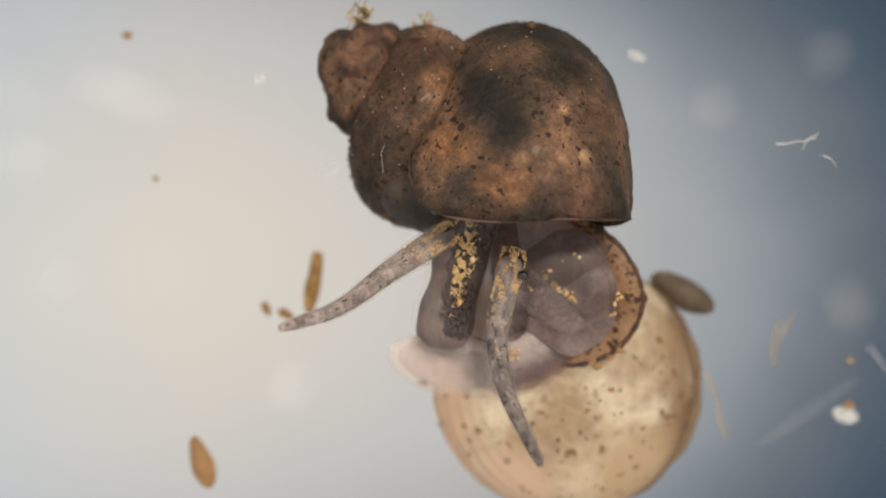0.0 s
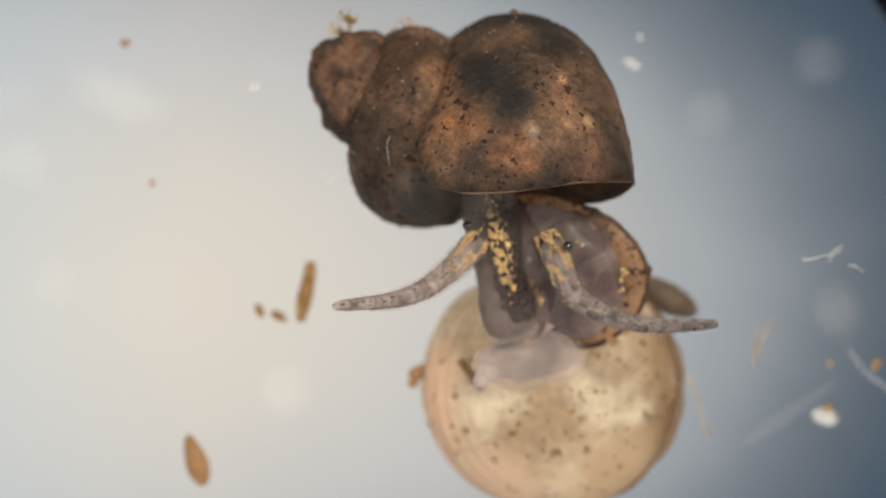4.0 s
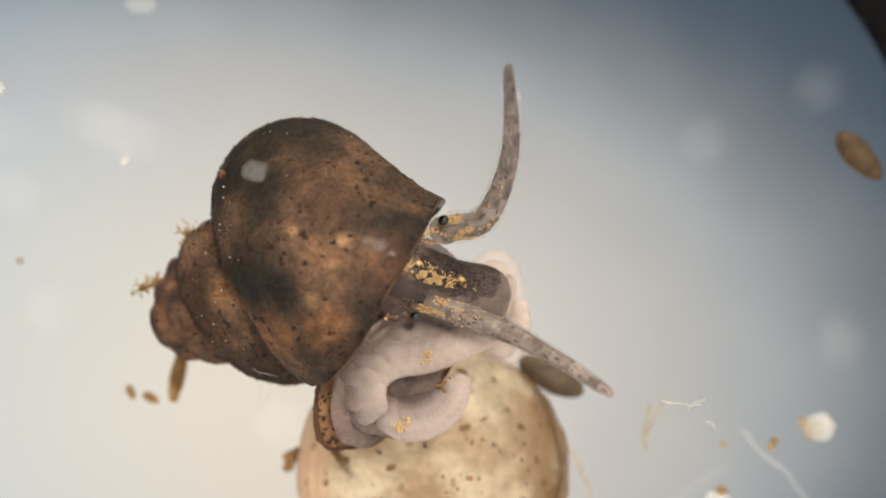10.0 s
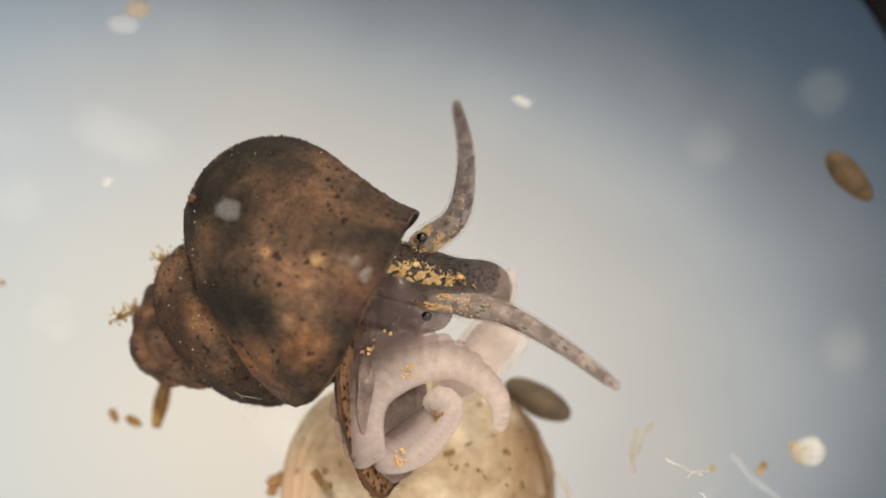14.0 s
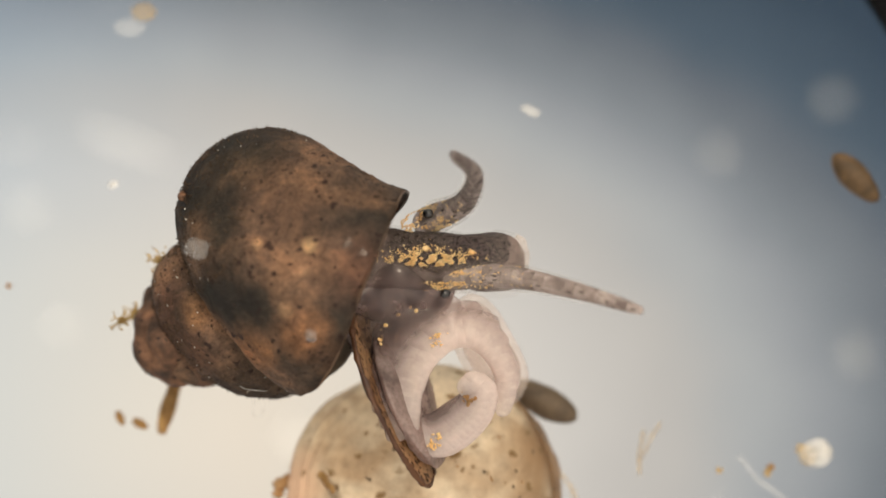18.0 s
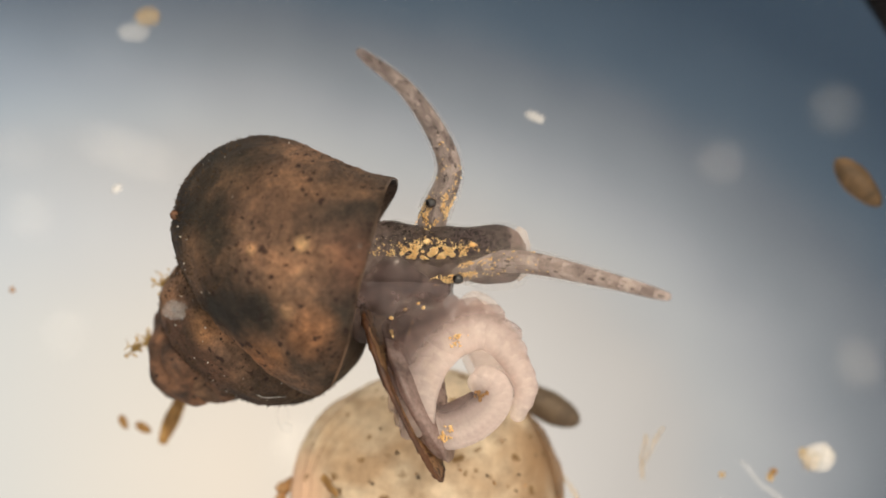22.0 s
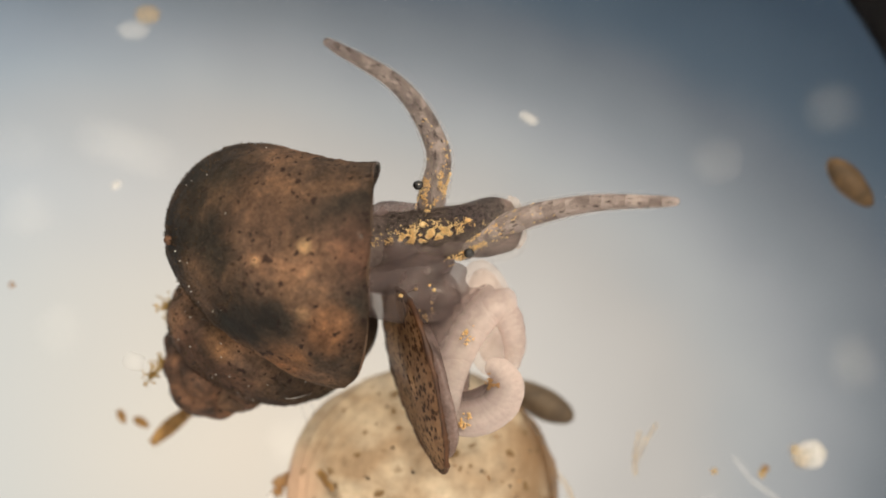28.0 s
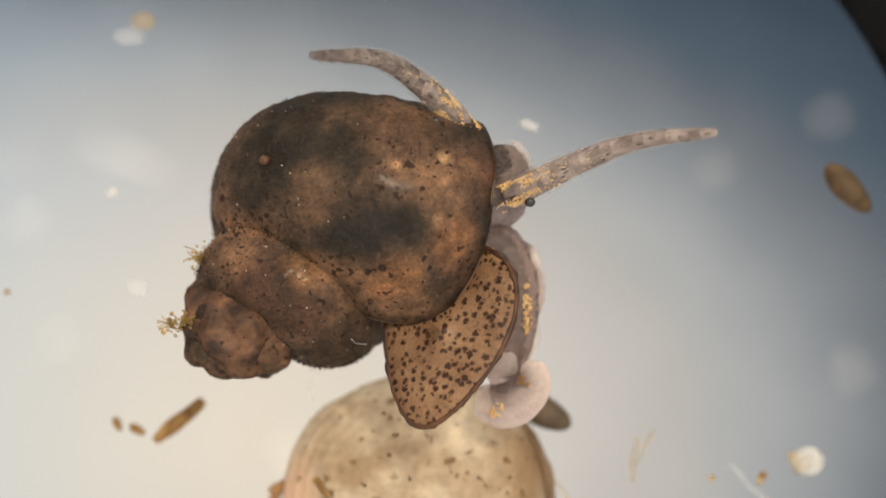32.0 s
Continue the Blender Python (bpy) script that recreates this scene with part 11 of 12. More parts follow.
    walk(curled_tail[14], [(0,P(2.34,-2.82,2.49,0,-4.4,75.5)),(3,P(2.47,-2.83,2.49,0,-4.4,75.1)),(4.5,P(1.28,-2.95,2.49,0,-5.6,98.2)),(6,P(1.68,-2.3,2.54,0,-4.1,58.9)),(7,P(2.21,-2.24,2.69,0,-3.7,57.5)),(8,P(2.34,-2.2,3.08,0,-5.7,51.9)),
        (9,P(2.46,-2.02,3.23,0,-7.5,59.8)),(10,P(2.52,-1.92,3.27,0,-7.5,74.7)),(11,P(2.38,-1.9,3.37,0,-9.3,122.1)),(12.5,P(2.4,-1.85,3.37,0,-9.2,121.6)),(14,P(2.69,-1.71,3.46,0,-10.2,153)),(17,P(3.15,-1.66,3.46,0,-9.9,148.5)),
        (20,P(3.34,-1.55,3.46,0,-9.7,149.1)),(24,P(3.33,-1.4,3.46,0,-9.6,155.2)),(28,P(3.58,-1.38,3.36,0,-10.6,126.6)),(30,P(3.73,-1.84,3.06,0,-11.9,101.6)),(31,P(3.67,-1.94,2.95,0,-16.2,106.2)),(32,P(3.5,-2.05,2.85,0,-16.8,102.1))])
    walk(curled_tail[15], [(0,P(2.36,-2.74,2.49,0,-4.4,154.1)),(3,P(2.49,-2.75,2.49,0,-4.4,153.7)),(4.5,P(1.28,-2.88,2.49,0,-5.3,163.5)),(6,P(1.73,-2.22,2.54,0,-4.4,155.5)),(7,P(2.26,-2.16,2.69,0,-4.4,149.6)),(8,P(2.39,-2.13,3.09,0,-5.8,174.6)),
        (9,P(2.5,-1.93,3.24,0,-8.9,189.5)),(10,P(2.55,-1.82,3.29,0,-10.1,185.6)),(11,P(2.33,-1.81,3.38,0,-11.8,206)),(12.5,P(2.35,-1.77,3.38,0,-11.2,189.6)),(14,P(2.59,-1.66,3.48,0,-10.6,211)),(17,P(3.05,-1.6,3.48,0,-10.4,210.5)),
        (20,P(3.25,-1.5,3.48,0,-10,210.6)),(24,P(3.23,-1.36,3.48,0,-9.7,205.7)),(28,P(3.52,-1.3,3.38,0,-11.4,157.5)),(30,P(3.71,-1.75,3.08,0,-12.9,167.2)),(31,P(3.64,-1.85,2.98,0,-17.8,162.9)),(32,P(3.48,-1.96,2.88,0,-18.7,152.1))])
    walk(stalk[0], [(0,P(1.01,-2.23,2.7,0,0,-46.1)),(3,P(1.13,-2.32,2.7,0,0,-45.7)),(4.5,P(0.67,-2.17,2.7,0,0,-58.6)),(5.2,P(0.92,-1.9,2.75,0,1.4,-101.3)),(6,P(1.18,-1.63,2.8,0,2.9,-144.1)),(7,P(1.41,-1.72,2.85,0,3.3,-148.6)),
        (8,P(1.44,-1.36,2.9,0,2.2,-144.4)),(9,P(1.5,-1.35,2.9,0,0,-140.4)),(10,P(1.5,-1.1,2.95,0,0,-130.5)),(11,P(1.47,-1.17,3,0,0,-134.4)),(12.5,P(1.61,-0.96,3,0,0,-129)),(14,P(1.85,-0.77,3,0,0,-123.6)),
        (17,P(2.11,-0.75,3,0,0,-118.1)),(20,P(2.24,-0.49,3,0,0,-111.4)),(24,P(2.29,-0.44,3,0,0,-105.5)),(28,P(2.47,-0.11,2.9,0,-1.6,-80.2)),(30,P(2.63,0.01,2.7,0,-1.5,-59.5)),(31,P(2.8,0.03,2.6,0,0,-64.3)),
        (32,P(2.91,0.02,2.5,0,0,-65.8))])
    walk(stalk[1], [(0,P(1.1,-2.33,2.7,0,0,-44.2)),(3,P(1.22,-2.41,2.7,0,0,-45.7)),(4.5,P(0.72,-2.26,2.7,0,0,-58.8)),(5.2,P(0.9,-1.98,2.75,0,1.4,-100.1)),(6,P(1.08,-1.7,2.79,0,2.9,-141.4)),(7,P(1.31,-1.78,2.84,0,3.3,-147.3)),
        (8,P(1.31,-1.46,2.89,0,2.2,-144.3)),(9,P(1.37,-1.46,2.9,0,0,-140.2)),(10,P(1.36,-1.26,2.95,0,0,-130.3)),(11,P(1.32,-1.33,3,0,0,-133.8)),(12.5,P(1.45,-1.16,3,0,0,-126.6)),(14,P(1.71,-0.99,3,0,0,-120.5)),
        (17,P(2,-0.96,3,0,0,-112.3)),(20,P(2.15,-0.7,3,0,0,-106.7)),(24,P(2.22,-0.66,3,0,0,-101.2)),(28,P(2.51,-0.33,2.91,0,-1.6,-80.5)),(30,P(2.76,-0.2,2.71,0,-1.5,-63.5)),(31,P(2.91,-0.2,2.6,0,0,-69.7)),
        (32,P(3.02,-0.22,2.5,0,0,-72.6))])
    walk(stalk[2], [(0,P(1.2,-2.42,2.7,0,0,-39.6)),(3,P(1.3,-2.5,2.7,0,0,-45.7)),(4.5,P(0.78,-2.35,2.7,0,0,-60.5)),(6,P(0.98,-1.78,2.79,0,2.9,-126.4)),(7,P(1.22,-1.84,2.84,0,3.3,-132)),(8,P(1.17,-1.55,2.89,0,2.2,-139.1)),
        (9,P(1.23,-1.57,2.9,0,0,-134.6)),(10,P(1.23,-1.42,2.95,0,0,-123.9)),(11,P(1.17,-1.49,3,0,0,-123.2)),(12.5,P(1.3,-1.36,3,0,0,-112.1)),(14,P(1.57,-1.22,3,0,0,-108.6)),(17,P(1.91,-1.18,3,0,0,-97.9)),
        (20,P(2.09,-0.92,3,0,0,-91.2)),(24,P(2.18,-0.89,3,0,0,-86.2)),(28,P(2.55,-0.55,2.91,0,-1.6,-83.1)),(30,P(2.86,-0.42,2.71,0,-1.5,-76.9)),(31,P(3,-0.45,2.6,0,0,-80)),(32,P(3.1,-0.47,2.5,0,0,-86.4))])
    walk(stalk[3], [(0,P(1.3,-2.5,2.7,0,0,-38.1)),(3,P(1.39,-2.59,2.7,0,0,-45.7)),(4.5,P(0.83,-2.45,2.7,0,0,-62.7)),(6,P(0.91,-1.88,2.78,0,2.9,-109.8)),(7,P(1.15,-1.92,2.83,0,3.3,-108.1)),(8,P(1.05,-1.66,2.88,0,2.2,-128.8)),
        (9,P(1.11,-1.7,2.9,0,0,-124.4)),(10,P(1.11,-1.59,2.95,0,0,-110.8)),(11,P(1.05,-1.67,3,0,0,-103.9)),(12.5,P(1.21,-1.59,3,0,0,-98.6)),(14,P(1.49,-1.46,3,0,0,-99)),(17,P(1.88,-1.42,3,0,0,-89)),
        (20,P(2.08,-1.16,3,0,0,-82.2)),(24,P(2.19,-1.13,3,0,0,-78.5)),(28,P(2.57,-0.78,2.92,0,-1.6,-85.6)),(30,P(2.92,-0.66,2.72,0,-1.5,-85.3)),(31,P(3.05,-0.71,2.6,0,0,-86.2)),(32,P(3.11,-0.73,2.5,0,0,-91.5))])
    walk(stalk[4], [(0,P(1.4,-2.59,2.7,0,0,-39.6)),(3,P(1.48,-2.68,2.7,0,0,-46.9)),(4.5,P(0.88,-2.54,2.7,0,0,-69.4)),(6,P(0.86,-2,2.77,0,2.9,-75.6)),(7,P(1.12,-2.02,2.82,0,3.3,-75.2)),(8,P(0.95,-1.79,2.88,0,2.3,-92.6)),
        (9,P(1.01,-1.84,2.9,0,0,-99)),(10,P(1.04,-1.78,2.95,0,0,-92.2)),(11,P(0.99,-1.89,3,0,0,-84.3)),(12.5,P(1.17,-1.84,3,0,0,-85.5)),(14,P(1.45,-1.72,3,0,0,-88.4)),(17,P(1.88,-1.66,3,0,0,-79.5)),
        (20,P(2.11,-1.38,3,0,0,-77.5)),(24,P(2.24,-1.36,3,0,0,-78.2)),(28,P(2.59,-1,2.93,0,-1.6,-84.1)),(30,P(2.94,-0.91,2.73,0,-1.5,-90.8)),(31,P(3.07,-0.98,2.6,0,0,-92.8)),(32,P(3.11,-0.99,2.5,0,0,-93.6))])
    walk(stalk[5], [(0,P(1.5,-2.67,2.7,0,0,-39.4)),(3,P(1.56,-2.77,2.7,0,0,-46.2)),(4.5,P(0.92,-2.64,2.7,0,0,-76.9)),(6,P(0.89,-2.12,2.77,0,2.9,-51.9)),(7,P(1.14,-2.13,2.82,0,3.3,-50.5)),(8,P(0.94,-1.94,2.87,0,2.2,-56.2)),
        (9,P(0.99,-2.01,2.9,0,0,-68.7)),(10,P(1.03,-1.98,2.95,0,0,-70)),(11,P(1.01,-2.11,3,0,0,-64)),(12.5,P(1.19,-2.09,3,0,0,-69.6)),(14,P(1.46,-1.98,3,0,0,-76.6)),(17,P(1.92,-1.9,3,0,0,-71)),
        (20,P(2.16,-1.61,3,0,0,-72.2)),(24,P(2.29,-1.59,3,0,0,-76.6)),(28,P(2.61,-1.23,2.93,0,-1.6,-82.4)),(30,P(2.94,-1.15,2.73,0,-1.5,-95)),(31,P(3.06,-1.24,2.6,0,0,-97.1)),(32,P(3.09,-1.25,2.5,0,0,-96.4))])
    walk(stalk[6], [(0,P(1.6,-2.75,2.7,0,0,-32.9)),(3,P(1.65,-2.86,2.7,0,0,-34.3)),(4.5,P(0.94,-2.75,2.7,0,0,-86.1)),(6,P(0.97,-2.22,2.76,0,2.9,-39.2)),(7,P(1.21,-2.21,2.81,0,3.3,-32.6)),(8,P(1.03,-2.08,2.86,0,2.2,-36.9)),
        (9,P(1.05,-2.17,2.9,0,0,-45.3)),(10,P(1.1,-2.18,2.95,0,0,-39.9)),(11,P(1.11,-2.3,3,0,0,-41.2)),(12.5,P(1.28,-2.32,3,0,0,-54.8)),(14,P(1.52,-2.23,3,0,0,-61.6)),(17,P(2,-2.12,3,0,0,-67.1)),
        (20,P(2.23,-1.83,3,0,0,-69.8)),(24,P(2.34,-1.82,3,0,0,-74.1)),(28,P(2.64,-1.45,2.94,0,-1.6,-80)),(30,P(2.92,-1.4,2.74,0,-1.5,-94.6)),(31,P(3.02,-1.5,2.6,0,0,-99.6)),(32,P(3.06,-1.51,2.5,0,0,-99.7))])
    walk(stalk[7], [(0,P(1.71,-2.82,2.7,0,0,-24.8)),(3,P(1.75,-2.93,2.7,0,0,-24.5)),(4.5,P(0.95,-2.85,2.7,0,0,-91.7)),(6,P(1.07,-2.3,2.76,0,2.8,-27.5)),(7,P(1.3,-2.27,2.81,0,3.3,-23.7)),(8,P(1.16,-2.18,2.86,0,2.2,-31.3)),
        (9,P(1.17,-2.29,2.9,0,0,-33.1)),(10,P(1.26,-2.31,2.95,0,0,-25.9)),(11,P(1.28,-2.45,3,0,0,-29.9)),(12.5,P(1.42,-2.53,3,0,0,-43.8)),(14,P(1.64,-2.46,3,0,0,-53.7)),(17,P(2.1,-2.34,3,0,0,-62.3)),
        (20,P(2.31,-2.04,3,0,0,-67.6)),(24,P(2.41,-2.04,3,0,0,-71.7)),(28,P(2.68,-1.68,2.94,0,-1.6,-76.5)),(30,P(2.9,-1.64,2.74,0,-1.5,-95)),(31,P(2.98,-1.76,2.6,0,0,-101.3)),(32,P(3.02,-1.77,2.5,0,0,-101.3))])
    walk(stage, [(0,P(-1.42,-1.57,-1.6)),(0.5,P(-1.59,-1.58,-1.6)),(1,P(-1.7,-1.61,-1.6)),(1.5,P(-1.74,-1.62,-1.6)),(2,P(-1.69,-1.7,-1.6)),(2.5,P(-1.69,-1.68,-1.6)),
        (3,P(-1.69,-1.72,-1.6)),(3.5,P(-1.61,-1.71,-1.6)),(5.5,P(-1.68,-2.07,-1.6)),(6,P(-0.85,-1.7,-1.6)),(6.5,P(-0.48,-1.48,-1.6)),(7,P(-0.5,-1.38,-1.6)),
        (7.5,P(-0.53,-1.34,-1.6)),(8,P(-0.5,-1.3,-1.6)),(8.5,P(-0.53,-1.28,-1.6)),(9,P(-0.55,-1.24,-1.6)),(9.5,P(-0.56,-1.18,-1.6)),(10,P(-0.17,-0.8,-1.6)),
        (10.5,P(0.11,-0.49,-1.6)),(11,P(0.26,-0.33,-1.6)),(11.5,P(0.27,-0.33,-1.6)),(12,P(0.27,-0.29,-1.6)),(12.5,P(0.29,-0.29,-1.6)),(13,P(0.31,-0.31,-1.6)),
        (13.5,P(0.22,-0.3,-1.6)),(14,P(0.19,-0.33,-1.6)),(14.5,P(0.18,-0.31,-1.6)),(16.5,P(0.16,-0.27,-1.6)),(17,P(0.15,-0.26,-1.6)),(17.5,P(0.14,-0.26,-1.6)),
        (18,P(0.11,-0.25,-1.6)),(18.5,P(0.1,-0.26,-1.6)),(19,P(0.08,-0.26,-1.6)),(19.5,P(0.08,-0.26,-1.6)),(20,P(0.08,-0.26,-1.6)),(20.5,P(0.09,-0.24,-1.6)),
        (21,P(0.09,-0.2,-1.6)),(21.5,P(0.08,-0.2,-1.6)),(22,P(0.06,-0.17,-1.6)),(22.5,P(0.04,-0.17,-1.6)),(23,P(0.03,-0.17,-1.6)),(23.5,P(-0.03,-0.18,-1.6)),
        (24,P(-0.06,-0.22,-1.6)),(24.5,P(-0.06,-0.25,-1.6)),(25,P(-0.06,-0.28,-1.6)),(25.5,P(-0.01,-0.31,-1.6)),(27.5,P(0.01,-0.32,-1.6)),(28,P(-0.01,-0.33,-1.6)),
        (28.5,P(-0.02,-0.33,-1.6)),(29,P(-0.03,-0.31,-1.6)),(29.5,P(-0.03,-0.3,-1.6)),(30,P(-0.04,-0.34,-1.6)),(30.5,P(-0.08,-0.34,-1.6)),(31,P(-0.13,-0.34,-1.6)),
        (31.5,P(-0.07,-0.32,-1.6)),(32,P(-0.08,-0.29,-1.6))])
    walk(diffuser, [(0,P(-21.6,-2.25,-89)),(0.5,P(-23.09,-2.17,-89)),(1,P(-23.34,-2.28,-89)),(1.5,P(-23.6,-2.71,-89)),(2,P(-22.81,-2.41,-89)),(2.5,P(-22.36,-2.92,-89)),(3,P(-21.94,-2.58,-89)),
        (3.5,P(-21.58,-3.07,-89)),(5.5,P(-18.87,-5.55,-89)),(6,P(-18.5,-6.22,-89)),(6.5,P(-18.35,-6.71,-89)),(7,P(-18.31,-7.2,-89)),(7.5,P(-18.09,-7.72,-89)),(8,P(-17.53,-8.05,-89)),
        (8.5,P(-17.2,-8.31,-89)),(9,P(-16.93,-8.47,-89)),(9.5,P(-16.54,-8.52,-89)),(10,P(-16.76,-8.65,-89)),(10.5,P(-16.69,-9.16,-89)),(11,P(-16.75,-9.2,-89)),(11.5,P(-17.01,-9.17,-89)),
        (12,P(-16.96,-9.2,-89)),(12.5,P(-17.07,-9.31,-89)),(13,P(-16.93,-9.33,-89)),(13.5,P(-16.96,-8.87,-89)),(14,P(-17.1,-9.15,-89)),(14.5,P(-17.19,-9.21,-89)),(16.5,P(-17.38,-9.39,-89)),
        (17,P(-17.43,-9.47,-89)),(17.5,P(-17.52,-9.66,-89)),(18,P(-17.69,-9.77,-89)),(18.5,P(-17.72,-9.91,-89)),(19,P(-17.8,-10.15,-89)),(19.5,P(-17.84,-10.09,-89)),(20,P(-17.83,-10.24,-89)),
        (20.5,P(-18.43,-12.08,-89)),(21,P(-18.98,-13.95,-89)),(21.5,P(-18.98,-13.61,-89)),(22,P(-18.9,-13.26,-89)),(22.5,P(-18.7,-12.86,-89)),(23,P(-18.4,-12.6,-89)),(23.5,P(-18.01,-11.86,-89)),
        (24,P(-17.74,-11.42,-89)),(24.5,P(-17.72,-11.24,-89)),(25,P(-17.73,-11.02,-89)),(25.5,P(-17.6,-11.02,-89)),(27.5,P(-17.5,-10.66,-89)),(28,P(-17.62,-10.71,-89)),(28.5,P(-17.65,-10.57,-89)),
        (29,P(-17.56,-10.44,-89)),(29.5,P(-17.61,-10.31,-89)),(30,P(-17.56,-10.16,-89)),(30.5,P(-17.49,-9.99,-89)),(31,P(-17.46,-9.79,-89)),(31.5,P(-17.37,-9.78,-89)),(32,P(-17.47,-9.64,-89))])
    walk(near_eye, [(0,P(-0.44,-1.185,3.62,0,0,0)),(1,P(-0.423,-1.203,3.62,0,0,0)),(2,P(-0.324,-1.273,3.62,0,0,0)),(2.5,P(-0.408,-1.506,3.62,0,0,0)),
        (3,P(-0.245,-1.419,3.62,0,0,0)),(3.5,P(-0.088,-1.515,3.62,0,0,0)),(4.5,P(0.477,-1.552,3.62,0,0,0)),(5.5,P(1.041,-1.59,3.62,0,0,0)),
        (6,P(1.249,-1.398,3.62,0,0,0)),(6.5,P(1.467,-1.209,3.62,0,0,0)),(7,P(1.102,-1.275,3.62,0,0,0)),(7.5,P(1.311,-1.136,3.62,0,0,0)),
        (8,P(1.599,-1.202,3.62,0,0,0)),(9,P(1.951,-0.933,3.62,0,0,0)),(10,P(1.871,-0.723,3.62,0,0,0)),(11,P(2.085,-0.709,3.62,0,0,0)),
        (12,P(2.193,-0.599,3.62,0,0,0)),(13,P(2.356,-0.522,3.62,0,0,0)),(14,P(2.398,-0.4,3.62,0,0,0)),(14.5,P(2.429,-0.366,3.62,0,0,0)),
        (15.5,P(2.508,-0.341,3.62,0,0,0)),(16.5,P(2.586,-0.316,3.62,0,0,0)),(17,P(2.64,-0.219,3.62,0,0,0)),(18,P(2.724,-0.213,3.62,0,0,0)),
        (19,P(2.728,-0.04,3.62,0,0,0)),(20,P(2.806,0.1,3.62,0,0,0)),(21,P(2.807,0.134,3.62,0,0,0)),(22,P(2.848,0.106,3.62,0,0,0)),
        (23,P(2.869,0.123,3.62,0,0,0)),(24,P(2.859,0.202,3.62,0,0,0)),(25,P(2.86,0.341,3.62,0,0,0)),(25.5,P(2.85,0.36,3.62,0,0,0)),
        (26.5,P(2.922,0.388,3.62,0,0,0)),(27.5,P(2.995,0.415,3.62,0,0,0)),(28,P(3.01,0.525,3.62,0,0,0)),(29,P(3.164,0.3,3.62,0,0,0)),
        (30,P(3.308,0.474,3.62,0,0,0)),(31,P(3.379,0.628,3.62,0,0,0)),(32,P(3.355,0.703,3.62,0,0,0))])
    walk(far_eye, [(0,P(0.916,-2.191,3.5,0,0,0)),(1,P(0.983,-2.194,3.5,0,0,0)),(2,P(1.132,-2.249,3.5,0,0,0)),(2.5,P(1.105,-2.354,3.5,0,0,0)),
        (3,P(1.326,-2.139,3.5,0,0,0)),(3.5,P(1.541,-2.107,3.5,0,0,0)),(4.5,P(2.11,-1.546,3.5,0,0,0)),(5.5,P(2.679,-0.985,3.5,0,0,0)),
        (6,P(2.631,-0.403,3.5,0,0,0)),(6.5,P(2.737,-0.111,3.5,0,0,0)),(7,P(2.259,-0.074,3.5,0,0,0)),(7.5,P(2.232,0.219,3.5,0,0,0)),
        (8,P(2.285,0.308,3.5,0,0,0)),(9,P(2.353,0.618,3.5,0,0,0)),(10,P(2.315,0.761,3.5,0,0,0)),(11,P(2.446,0.747,3.5,0,0,0)),
        (12,P(2.362,0.73,3.5,0,0,0)),(13,P(2.333,0.68,3.5,0,0,0)),(14,P(2.33,0.808,3.5,0,0,0)),(14.5,P(2.338,0.844,3.5,0,0,0)),
        (15.5,P(2.37,0.874,3.5,0,0,0)),(16.5,P(2.403,0.905,3.5,0,0,0)),(17,P(2.434,1.004,3.5,0,0,0)),(18,P(2.473,1.015,3.5,0,0,0)),
        (19,P(2.431,1.194,3.5,0,0,0)),(20,P(2.38,1.303,3.5,0,0,0)),(21,P(2.391,1.322,3.5,0,0,0)),(22,P(2.442,1.279,3.5,0,0,0)),
        (23,P(2.473,1.28,3.5,0,0,0)),(24,P(2.46,1.273,3.5,0,0,0)),(25,P(2.458,1.325,3.5,0,0,0)),(25.5,P(2.389,1.322,3.5,0,0,0)),
        (26.5,P(2.331,1.388,3.5,0,0,0)),(27.5,P(2.273,1.454,3.5,0,0,0)),(28,P(2.223,1.583,3.5,0,0,0)),(29,P(2.31,1.359,3.5,0,0,0)),
        (30,P(2.386,1.534,3.5,0,0,0)),(31,P(2.188,1.792,3.5,0,0,0)),(32,P(1.895,1.971,3.5,0,0,0))])
